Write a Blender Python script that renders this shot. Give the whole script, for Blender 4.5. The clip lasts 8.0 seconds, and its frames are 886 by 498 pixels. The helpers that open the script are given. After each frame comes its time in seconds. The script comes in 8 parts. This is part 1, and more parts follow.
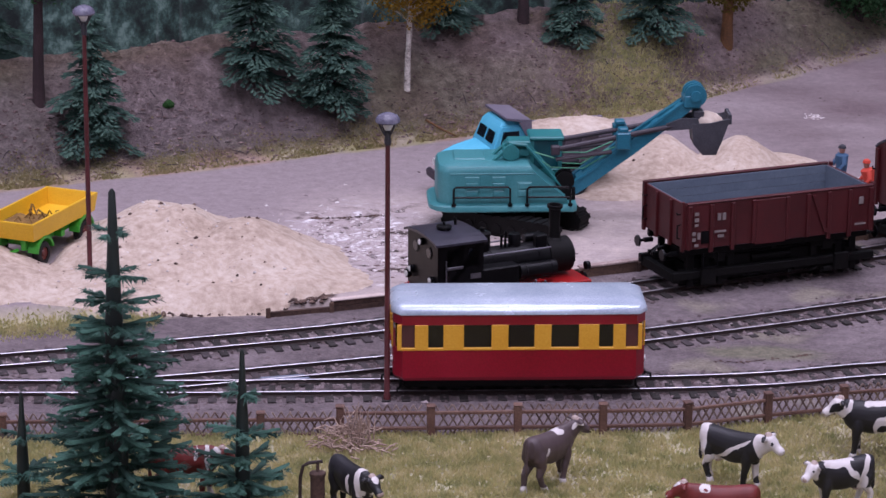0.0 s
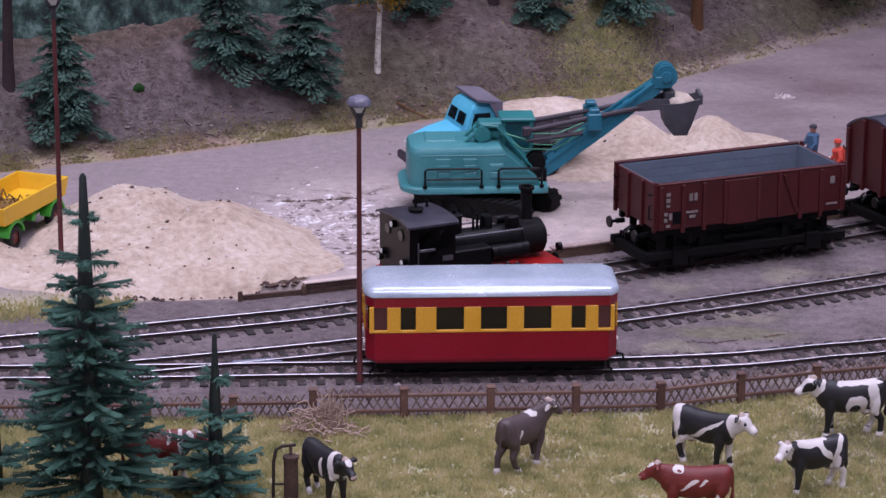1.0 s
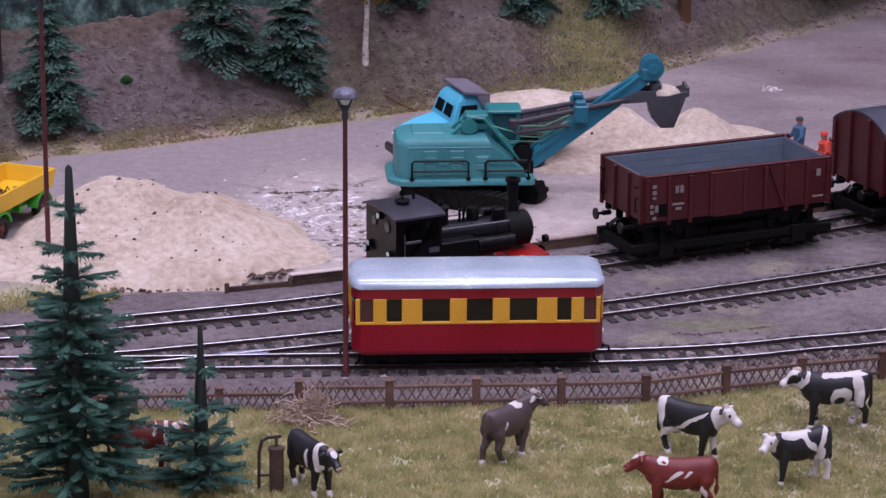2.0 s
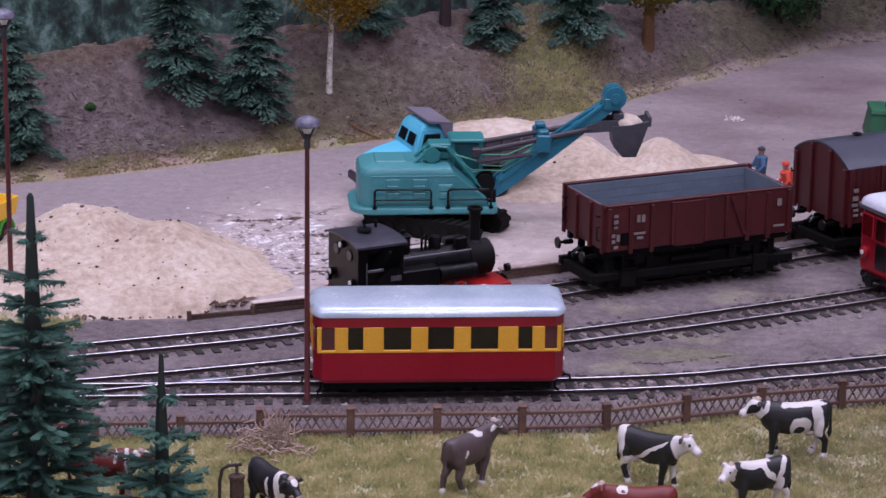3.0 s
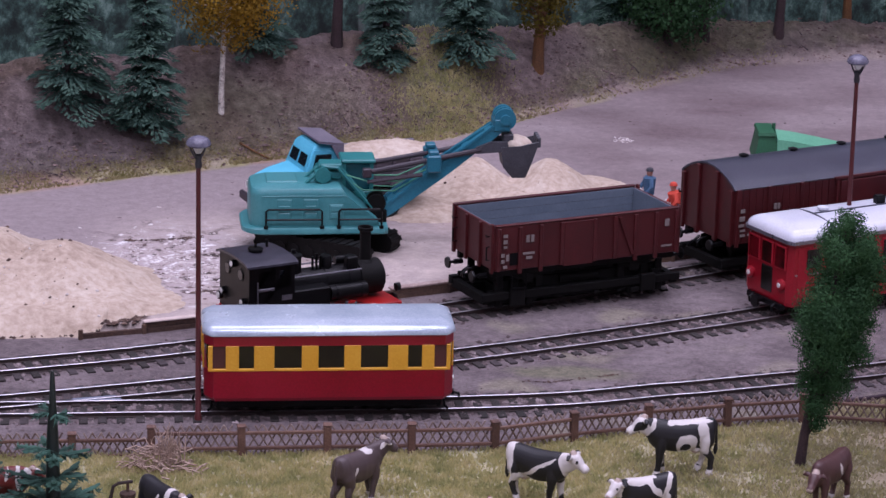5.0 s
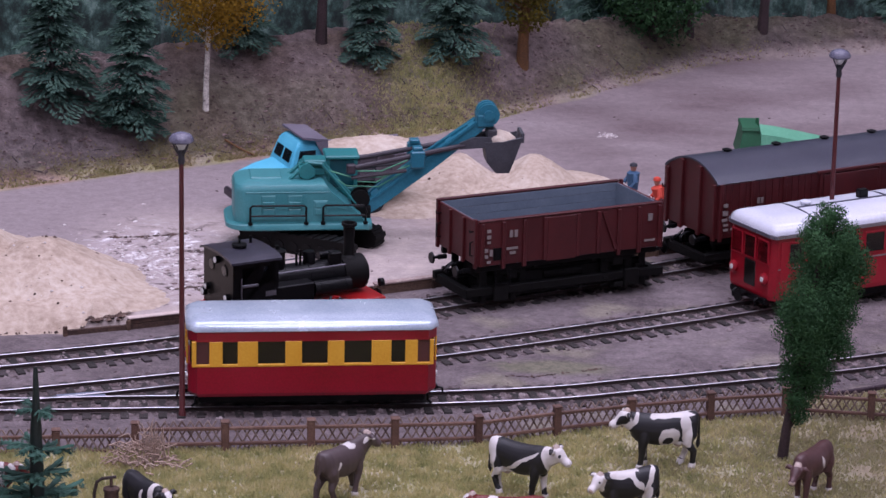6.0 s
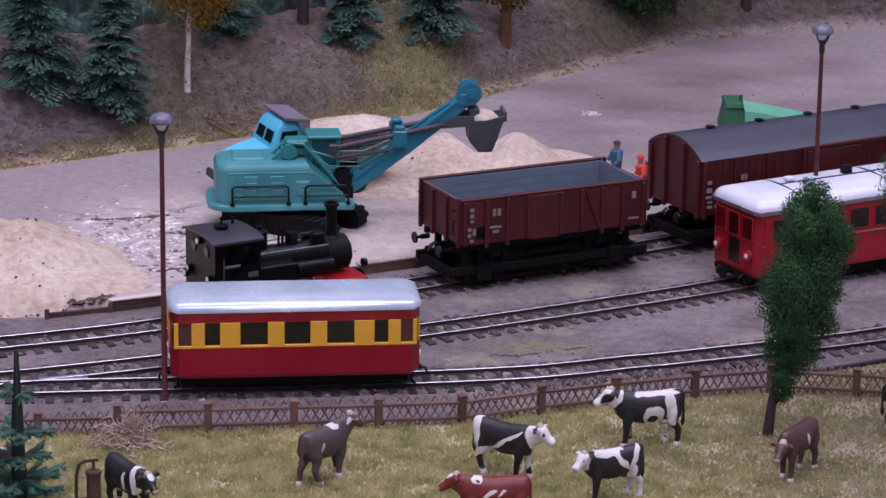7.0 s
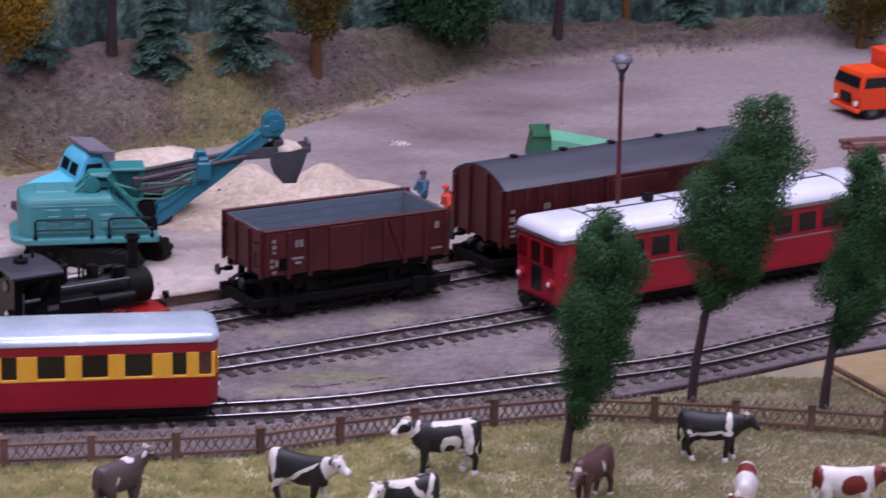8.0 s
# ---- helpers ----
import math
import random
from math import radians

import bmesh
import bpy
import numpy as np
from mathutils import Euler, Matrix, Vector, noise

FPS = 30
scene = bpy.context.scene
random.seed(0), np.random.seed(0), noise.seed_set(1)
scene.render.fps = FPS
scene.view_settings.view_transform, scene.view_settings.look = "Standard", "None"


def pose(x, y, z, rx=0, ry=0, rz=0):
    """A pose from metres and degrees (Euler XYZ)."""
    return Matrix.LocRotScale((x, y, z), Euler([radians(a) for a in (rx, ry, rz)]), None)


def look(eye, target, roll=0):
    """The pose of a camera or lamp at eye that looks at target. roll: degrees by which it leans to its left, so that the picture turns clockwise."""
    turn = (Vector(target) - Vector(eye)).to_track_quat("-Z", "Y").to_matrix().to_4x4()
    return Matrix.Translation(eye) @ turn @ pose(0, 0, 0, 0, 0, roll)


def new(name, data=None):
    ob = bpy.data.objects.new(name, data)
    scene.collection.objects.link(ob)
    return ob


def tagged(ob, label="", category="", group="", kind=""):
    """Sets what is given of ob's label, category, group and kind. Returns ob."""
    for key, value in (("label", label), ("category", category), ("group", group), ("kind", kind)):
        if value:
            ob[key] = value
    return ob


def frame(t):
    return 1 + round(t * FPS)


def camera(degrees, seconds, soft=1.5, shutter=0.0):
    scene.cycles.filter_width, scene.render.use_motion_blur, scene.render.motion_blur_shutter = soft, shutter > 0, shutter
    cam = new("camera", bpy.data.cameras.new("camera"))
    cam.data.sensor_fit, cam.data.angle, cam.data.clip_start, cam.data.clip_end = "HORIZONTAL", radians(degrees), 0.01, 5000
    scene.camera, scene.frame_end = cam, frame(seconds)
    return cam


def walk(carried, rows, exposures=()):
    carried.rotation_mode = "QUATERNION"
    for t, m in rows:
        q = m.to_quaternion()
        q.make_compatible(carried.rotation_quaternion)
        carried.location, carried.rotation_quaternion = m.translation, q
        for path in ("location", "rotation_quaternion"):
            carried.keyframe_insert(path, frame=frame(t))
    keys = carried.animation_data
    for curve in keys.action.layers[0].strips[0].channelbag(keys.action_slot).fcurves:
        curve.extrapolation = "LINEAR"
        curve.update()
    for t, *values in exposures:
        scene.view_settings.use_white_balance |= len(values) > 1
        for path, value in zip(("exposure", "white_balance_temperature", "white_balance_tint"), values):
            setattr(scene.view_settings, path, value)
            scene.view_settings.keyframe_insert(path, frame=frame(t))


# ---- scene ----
# The place is a model railway layout at about 1:87; lengths below are in millimetres and MM turns them into metres.
MM = 0.001

# ---------------------------------------------------------------- camera
PATH = [
    # seconds, eye x y z, yaw to the left of +y, pitch, roll
    (0.0, 0.1135, -0.9397, 0.3305, 5.819, -16.455, 0.47),
    (0.5, 0.1136, -0.9399, 0.3309, 5.475, -16.644, 0.26),
    (1.0, 0.1131, -0.9388, 0.3305, 5.258, -16.795, 0.27),
    (1.5, 0.1137, -0.9389, 0.3299, 5.192, -16.921, 0.24),
    (1.7, 0.1142, -0.9394, 0.3303, 5.192, -16.987, 0.28),
    (2.8, 0.1167, -0.9421, 0.3323, 4.654, -16.565, 0.72),
    (3.0, 0.1172, -0.9426, 0.3327, 4.478, -16.457, 0.73),
    (3.5, 0.1228, -0.9491, 0.3356, 3.424, -16.183, 1.04),
    (4.0, 0.1194, -0.9494, 0.3335, 2.175, -15.975, 1.30),
    (4.5, 0.1172, -0.9495, 0.3342, 2.375, -16.070, 1.35),
    (4.7, 0.1178, -0.9500, 0.3341, 2.449, -16.020, 1.36),
    (5.8, 0.1212, -0.9528, 0.3339, 2.345, -15.990, 1.26),
    (6.0, 0.1218, -0.9533, 0.3338, 2.279, -16.036, 1.19),
    (6.5, 0.1229, -0.9513, 0.3326, 2.086, -16.097, 1.00),
    (7.0, 0.1234, -0.9492, 0.3318, 2.040, -16.369, 0.79),
    (7.5, 0.1321, -0.9488, 0.3332, 1.258, -16.466, 0.67),
    (8.0, 0.1396, -0.9497, 0.3332, -0.875, -15.806, 1.03),
]
cam = camera(16.225, 8.0, soft=1.5, shutter=0.25)


def aim(x, y, z, yaw, pitch, roll):
    a, b = radians(yaw), radians(pitch)
    ahead = Vector((-math.sin(a) * math.cos(b), math.cos(a) * math.cos(b), math.sin(b)))
    eye = Vector((x, y, z))
    return look(eye, eye + ahead, roll)


walk(cam, [(row[0], aim(*row[1:])) for row in PATH], exposures=((0.0, 0.06, 5820.0, 20.0), (7.0, 0.06, 5820.0, 20.0), (8.0, 0.2, 5820.0, 20.0)))

# ---------------------------------------------------------------- light
world = bpy.data.worlds.new("room_light")
scene.world = world
world.use_nodes = True
world.node_tree.nodes["Background"].inputs["Color"].default_value = (0.80, 0.74, 0.92, 1)
world.node_tree.nodes["Background"].inputs["Strength"].default_value = 0.02


def overhead_light(name, x, y, z, length, width, power, target):
    data = bpy.data.lights.new(name, "AREA")
    data.shape, data.size, data.size_y, data.energy = "RECTANGLE", length, width, power
    data.color = (1.0, 0.93, 1.04)
    ob = new(name, data)
    ob.matrix_world = look((x, y, z), target)
    return ob


overhead_light("ceiling_light_front", 0.1, -0.35, 1.96, 2.4, 0.35, 27.0, (0.1, 0.1, 0))
overhead_light("ceiling_light_back", 0.2, 0.75, 1.96, 2.4, 0.35, 18.5, (0.1, 0.2, 0))
# Fill added over the aisle to lighten upright fronts; no such lamp is known.
overhead_light("fill_light_aisle", 0.1, -1.6, 1.96, 2.4, 0.35, 25.5, (0.1, -1.2, 0))

# ---------------------------------------------------------------- materials
def lin(hexcode):
    """Linear colour from an sRGB hex code."""
    out = []
    for k in (0, 2, 4):
        c = int(hexcode[k:k + 2], 16) / 255
        out.append(c / 12.92 if c < 0.04045 else ((c + 0.055) / 1.055) ** 2.4)
    return (*out, 1.0)


def see_through(m, colour, share):
    """Lets light pass through thin leaves and blades."""
    n, l = m.node_tree.nodes, m.node_tree.links
    t = n.new("ShaderNodeBsdfTranslucent")
    l.new(colour, t.inputs["Color"])
    mix = n.new("ShaderNodeMixShader")
    mix.inputs[0].default_value = share
    l.new(n["Principled BSDF"].outputs[0], mix.inputs[1])
    l.new(t.outputs[0], mix.inputs[2])
    l.new(mix.outputs[0], n["Material Output"].inputs["Surface"])


def material(name, colours, grain=0.6, spread=8.0, rough=0.8, metal=0.0, bump=0.0, fine=4.0, per_object=0.0, coat=0.0, rough_var=0.12, detail=6.0, gloss=0.5, thin=0.0):
    """Noise-mixed surface. colours: hex codes from dark to light; grain, spread and fine: sizes in mm of the small and the large variation and of the relief."""
    m = bpy.data.materials.new(name)
    m.use_nodes = True
    nt = m.node_tree
    n, l = nt.nodes, nt.links
    bsdf = n["Principled BSDF"]
    coord = n.new("ShaderNodeTexCoord")
    info = n.new("ShaderNodeObjectInfo")
    shift = n.new("ShaderNodeVectorMath")
    shift.operation = "MULTIPLY_ADD"
    shift.inputs[1].default_value = (1000, 1000, 1000)
    l.new(coord.outputs["Object"], shift.inputs[0])
    spin = n.new("ShaderNodeVectorMath")
    spin.operation = "SCALE"
    spin.inputs[0].default_value = (317, 211, 97)
    l.new(info.outputs["Random"], spin.inputs["Scale"])
    l.new(spin.outputs[0], shift.inputs[2])

    def noise_node(size, det, rgh=0.6):
        t = n.new("ShaderNodeTexNoise")
        t.inputs["Scale"].default_value = 1.0 / size
        t.inputs["Detail"].default_value = det
        t.inputs["Roughness"].default_value = rgh
        l.new(shift.outputs[0], t.inputs["Vector"])
        return t

    small, large = noise_node(grain, detail, 0.65), noise_node(spread, 4.0)
    mix = n.new("ShaderNodeMix")
    mix.inputs["Factor"].default_value = 0.45
    l.new(small.outputs["Fac"], mix.inputs["A"])
    l.new(large.outputs["Fac"], mix.inputs["B"])
    value = mix.outputs["Result"]
    if per_object:
        add = n.new("ShaderNodeMath")
        add.operation = "MULTIPLY_ADD"
        add.inputs[1].default_value = per_object
        l.new(info.outputs["Random"], add.inputs[0])
        l.new(value, add.inputs[2])
        sub = n.new("ShaderNodeMath")
        sub.operation = "SUBTRACT"
        sub.inputs[1].default_value = per_object / 2
        l.new(add.outputs[0], sub.inputs[0])
        value = sub.outputs[0]
    ramp = n.new("ShaderNodeValToRGB")
    els = ramp.color_ramp.elements
    while len(els) < len(colours):
        els.new(0.5)
    for k, c in enumerate(colours):
        els[k].position = 0.33 + 0.34 * k / max(1, len(colours) - 1)
        els[k].color = lin(c)
    l.new(value, ramp.inputs["Fac"])
    l.new(ramp.outputs["Color"], bsdf.inputs["Base Color"])
    rr = n.new("ShaderNodeMapRange")
    rr.inputs["To Min"].default_value = max(0.02, rough - rough_var)
    rr.inputs["To Max"].default_value = min(1.0, rough + rough_var)
    l.new(large.outputs["Fac"], rr.inputs["Value"])
    l.new(rr.outputs["Result"], bsdf.inputs["Roughness"])
    bsdf.inputs["Metallic"].default_value = metal
    bsdf.inputs["Coat Weight"].default_value = coat
    bsdf.inputs["Specular IOR Level"].default_value = gloss
    if bump:
        b = n.new("ShaderNodeBump")
        b.inputs["Strength"].default_value = bump
        b.inputs["Distance"].default_value = 0.0006
        rel = noise_node(fine, 8.0, 0.7)
        l.new(rel.outputs["Fac"], b.inputs["Height"])
        l.new(b.outputs["Normal"], bsdf.inputs["Normal"])
    if thin:
        see_through(m, ramp.outputs["Color"], thin)
    return m


M = {}
M["rail_side"] = material("rusty_rail", ("241b1a", "322725", "42352f"), rough=0.7, metal=0.2)
M["rail_top"] = material("polished_rail", ("c4c0c4", "dad6da"), rough=0.40, metal=1.0)
M["sleeper"] = material("dark_sleeper", ("1e1a18", "2e2826", "40383a"), per_object=0.3, bump=0.5, fine=1.5)
M["brown_fence"] = material("brown_plastic_fence", ("4a342d", "60453a", "785e52"), rough=0.7, per_object=0.15, bump=0.2)
M["pale_slat"] = material("dry_brushed_slat", ("5c4a44", "7c6a62", "988880"), rough=0.75, per_object=0.3, grain=0.8, spread=4)
M["red_post"] = material("red_brown_post", ("3a1517", "4d1c1e", "5a2626"), rough=0.45)
M["lamp_cap"] = material("grey_lamp_cap", ("44424f", "5e5c6c", "767484"), rough=0.25)
M["lamp_cage"] = material("dark_lamp_cage", ("24242a", "33333a"), rough=0.5)
M["wagon_red"] = material("wagon_red_brown", ("360a0d", "440f12", "521417"), rough=0.5, spread=14, bump=0.15)
M["wagon_grey"] = material("wagon_inside_grey", ("545f6c", "616c79", "6e7985"), rough=0.7, spread=12)
M["van_roof"] = material("van_roof_grey", ("31323c", "3b3c48", "474854"), rough=0.34, spread=24)
M["black"] = material("black_plastic", ("030304", "060608", "0b0b0d"), rough=0.36, spread=6, gloss=0.2)
M["black_matt"] = material("black_underframe", ("040404", "090808", "120f0e"), rough=0.65, spread=5, bump=0.3, gloss=0.2)
M["loco_red"] = material("loco_red", ("8a1213", "a81818"), rough=0.45)
M["teal"] = material("teal_plastic", ("36787c", "438588", "539294"), rough=0.4, spread=20)
M["teal_dark"] = material("dark_teal_plastic", ("1f6668", "2a7676", "368482"), rough=0.45, spread=16)
M["sky_blue"] = material("light_blue_plastic", ("4aa8c6", "5cbad6", "72c8e0"), rough=0.36, spread=20)
M["wood_dark"] = material("dark_brown_timber", ("3a2a24", "523e34", "6a5444"), rough=0.9, per_object=0.25, grain=0.9, spread=7, bump=0.5)
M["white_paint"] = material("chalky_white_paint", ("b4b0ac", "ccc8c6", "d8d4d2"), rough=0.75)
M["point_plate"] = material("blue_grey_metal", ("646b7c", "7c8494"), rough=0.45, metal=0.5)
M["kerb"] = material("dark_kerb_stone", ("2e2026", "40303a"), rough=0.9, per_object=0.2)
M["board_red"] = material("reddish_boards", ("4a302e", "60403c", "78564e"), rough=0.85, per_object=0.3)
M["sand"] = material("crushed_sand", ("93806f", "b9a796", "d2c6b8"), grain=3.0, spread=32, rough=0.95, bump=1.0, fine=3.0)


# ---------------------------------------------------------------- shape helpers (millimetres)
def at(x, y, z=0.0, turn=0.0, tilt=0.0, lean=0.0):
    return pose(x * MM, y * MM, z * MM, tilt, lean, turn)


def part(name, bm, mat, parent=None, label="", smooth=False, m=None, sharp=35.0):
    """Links a bmesh drawn in millimetres as one mesh object under a thing or under a part."""
    mesh = bpy.data.meshes.new(name)
    bmesh.ops.scale(bm, vec=(MM, MM, MM), verts=bm.verts)
    bm.normal_update()
    if smooth:
        for f in bm.faces:
            f.smooth = True
        for e in bm.edges:
            if len(e.link_faces) == 2 and e.calc_face_angle(0.0) > radians(sharp):
                e.smooth = False
    bm.to_mesh(mesh)
    bm.free()
    mats = mat if isinstance(mat, (list, tuple)) else [mat]
    for one in mats:
        mesh.materials.append(one)
    ob = new(name, mesh)
    if parent is not None:
        ob.parent = parent
    if m is not None:
        ob.matrix_basis = m
    if label:
        tagged(ob, label)
    return ob


def share(ob, m, parent=None):
    """Another object on the same mesh, under the same parent."""
    c = ob.copy()
    scene.collection.objects.link(c)
    c.parent = parent if parent is not None else ob.parent
    c.matrix_basis = m
    return c


def thing(name, m, label, category, group="", kind=""):
    ob = new(name)
    ob.empty_display_size = 0.005
    ob.matrix_basis = m
    return tagged(ob, label, category, group, kind)


def box(bm, x0, x1, y0, y1, z0, z1, bevel=0.0, seg=1, mat=0):
    c = [bm.verts.new((x, y, z)) for z in (z0, z1) for y in (y0, y1) for x in (x0, x1)]
    quads = ((0, 2, 3, 1), (4, 5, 7, 6), (0, 1, 5, 4), (2, 6, 7, 3), (0, 4, 6, 2), (1, 3, 7, 5))
    fs = [bm.faces.new([c[i] for i in q]) for q in quads]
    for f in fs:
        f.material_index = mat
    if bevel:
        es = list({e for f in fs for e in f.edges})
        r = bmesh.ops.bevel(bm, geom=es, offset=bevel, segments=seg, profile=0.5, affect="EDGES")
        for f in r["faces"]:
            f.material_index = mat
    return bm


def cyl(bm, p0, p1, r0, r1=None, n=12, cap=True, mat=0):
    p0, p1 = Vector(p0), Vector(p1)
    r1 = r0 if r1 is None else r1
    q = (p1 - p0).to_track_quat("Z", "Y")
    rings = []
    for p, r in ((p0, r0), (p1, r1)):
        rings.append([bm.verts.new(p + q @ Vector((r * math.cos(2 * math.pi * k / n), r * math.sin(2 * math.pi * k / n), 0))) for k in range(n)])
    fs = [bm.faces.new((rings[0][k], rings[0][(k + 1) % n], rings[1][(k + 1) % n], rings[1][k])) for k in range(n)]
    if cap:
        fs += [bm.faces.new(rings[0][::-1]), bm.faces.new(rings[1])]
    for f in fs:
        f.material_index = mat
    return bm


def lathe(bm, profile, n=20, centre=(0, 0, 0), mat=0):
    """A turned shape about z from (radius, height) pairs."""
    c = Vector(centre)
    rings = []
    for r, z in profile:
        if r < 1e-6:
            rings.append([bm.verts.new(c + Vector((0, 0, z)))])
        else:
            rings.append([bm.verts.new(c + Vector((r * math.cos(2 * math.pi * k / n), r * math.sin(2 * math.pi * k / n), z))) for k in range(n)])
    for a, b in zip(rings, rings[1:]):
        for k in range(n):
            j = (k + 1) % n
            if len(a) == 1:
                f = bm.faces.new((a[0], b[j], b[k]))
            elif len(b) == 1:
                f = bm.faces.new((a[k], a[j], b[0]))
            else:
                f = bm.faces.new((a[k], a[j], b[j], b[k]))
            f.material_index = mat
    return bm


def loft(bm, rings, closed_ends=True, mat=0, loop=True):
    """Skin over rings of equal length."""
    vs = [[bm.verts.new(p) for p in ring] for ring in rings]
    n = len(vs[0])
    for a, b in zip(vs, vs[1:]):
        for k in range(n if loop else n - 1):
            f = bm.faces.new((a[k], a[(k + 1) % n], b[(k + 1) % n], b[k]))
            f.material_index = mat
    if closed_ends:
        for ring in (vs[0][::-1], vs[-1]):
            bm.faces.new(ring).material_index = mat
    return bm


def tube(bm, points, r, n=6, mat=0):
    """A round bar along a polyline."""
    pts = [Vector(p) for p in points]
    rings, side = [], None
    for k, p in enumerate(pts):
        d = (pts[min(k + 1, len(pts) - 1)] - pts[max(k - 1, 0)]).normalized()
        side = d.cross(Vector((0.13, 0.2, 1)) if abs(d.z) < 0.8 else Vector((0.1, 1, 0))) if side is None else side - d * side.dot(d)
        side.normalize()
        up = side.cross(d)
        rr = r[k] if isinstance(r, (list, tuple)) else r
        rings.append([p + rr * (math.cos(2 * math.pi * j / n) * side + math.sin(2 * math.pi * j / n) * up) for j in range(n)])
    return loft(bm, rings, mat=mat)


def extrude(bm, outline, axis, a, b, mat=0):
    """A prism: outline pairs in the two other axes, from a to b along the axis."""
    def put(p, q, d):
        return {"x": (d, p, q), "y": (p, d, q), "z": (p, q, d)}[axis]
    return loft(bm, [[put(p, q, a) for p, q in outline], [put(p, q, b) for p, q in outline]], mat=mat)


def finish(bm):
    bmesh.ops.recalc_face_normals(bm, faces=bm.faces)
    return bm


def spline(points, step):
    """Points about step apart on a smooth curve through the given ones."""
    p = [np.array(q, float) for q in points]
    p = [2 * p[0] - p[1]] + p + [2 * p[-1] - p[-2]]
    out = []
    for k in range(1, len(p) - 2):
        n = max(2, int(np.linalg.norm(p[k + 1] - p[k]) / step))
        for j in range(n):
            t = j / n
            out.append(0.5 * (2 * p[k] + (p[k + 1] - p[k - 1]) * t + (2 * p[k - 1] - 5 * p[k] + 4 * p[k + 1] - p[k + 2]) * t * t
                              + (3 * p[k] - p[k - 1] - 3 * p[k + 1] + p[k + 2]) * t ** 3))
    out.append(p[-2])
    return np.array(out)


def nz(x, y, size, seed=0.0):
    return noise.noise(Vector((x / size, y / size, seed)))


# ---------------------------------------------------------------- the lie of the land
EDGE_X = (-400, -200, -141, -86, -49, -20, -9, 60, 74, 167, 260, 360, 700)
EDGE_Y = (-20, 35, 57, 76, 84, 98, 104, 148, 156, 214.5, 272, 340, 560)
BASE_X = (-400, -180, -108, -34, 45, 64, 105, 165, 193, 281, 390, 700)
BASE_Y = (120, 216, 258, 307, 362, 374, 424, 500, 534, 572, 610, 690)
RISE_X = (-400, -100, 0, 45, 117, 165, 193, 281, 390, 700)
RISE_H = (36, 37, 36, 35, 28.5, 21.5, 16.5, 13.5, 12, 11)
SHELF = 4.0


def smooth01(t):
    t = min(1.0, max(0.0, t))
    return t * t * (3 - 2 * t)


def land(x, y):
    """Height of the ground in millimetres."""
    edge = float(np.interp(x, EDGE_X, EDGE_Y))
    base = float(np.interp(x, BASE_X, BASE_Y)) + 5 * nz(x, y, 40, 3)
    rise = float(np.interp(x, RISE_X, RISE_H))
    z = SHELF * smooth01((y - edge) / (1.5 if x > -45 else 16)) if y > edge - 1 else 0.0
    t = (y - base) / (2.1 * rise)
    if t > 0:
        z += rise * (smooth01(min(t, 1.0) * 0.88 + 0.02) if t < 1 else 1.0) * (1 + 0.10 * nz(x, y, 45, 7)) + 2.0 * min(t * 3, 1) * nz(x, y, 16, 1) + 1.3 * min(t * 3, 1) * nz(x, y, 7, 2) + 0.7 * min(t * 3, 1) * nz(x, y, 3.6, 4)
    if t > 1.06:
        z -= 0.75 * 2.1 * rise * (t - 1.06)
    z += 0.35 * nz(x, y, 22, 5)
    z = max(z, -12.0)
    return z


TRACK_NEAR = [(-330, -36), (-200, -17), (-130, -8), (-60, 1), (-22, 7), (13, 12), (49, 17.6), (85, 23.6), (122, 32.6), (150, 44), (171, 52), (237, 81), (280, 110.6), (340, 158), (430, 235)]
TRACK_MIDDLE = [(-100, -3.6), (-72, 4.5), (-29, 22.6), (0, 35.6), (28, 48.6), (60, 63.6), (106, 88), (160, 119), (200, 144), (260, 184), (340, 240), (430, 305)]
TRACK_FAR = [(-330, -62), (-200, -9), (-131, 19.6), (-67, 46.6), (-11, 73), (56, 115.6), (79, 131), (116, 154), (168, 190), (260, 252), (360, 322), (430, 372)]

FENCE = [(-190, -58), (-114, -50), (-35, -38), (-10.5, -34.5), (17.5, -30.5), (44.3, -26), (70.7, -22), (97, -17), (122, -5), (146, 5), (172, 14.5), (197, 22), (225, 19.5), (251.5, 17), (276, 13), (300, 9), (326, 5), (352, 1), (378, -3)]
FENCE_X, FENCE_Y = [p[0] for p in FENCE], [p[1] for p in FENCE]
KERB_X, KERB_Y = (-400, 200, 236, 265, 287, 314, 420), (-70, 36, 55, 74, 89.5, 105, 170)


# dark edges of broken slabs in the yard
CRACKS = (((-54, 194), (-40, 197)), ((-40, 197), (-24, 203)), ((-60, 176), (-50, 160)), ((-50, 160), (-40, 144)), ((-20, 128), (-4, 136)))


def bare(x, y):
    """Share of trodden brown earth in the pasture, more of it towards the trees."""
    return smooth01(0.15 + 1.7 * nz(x, y, 26, 27) + 0.5 * nz(x, y, 8, 28)) * (0.25 + 0.75 * smooth01((x - 150) / 70))


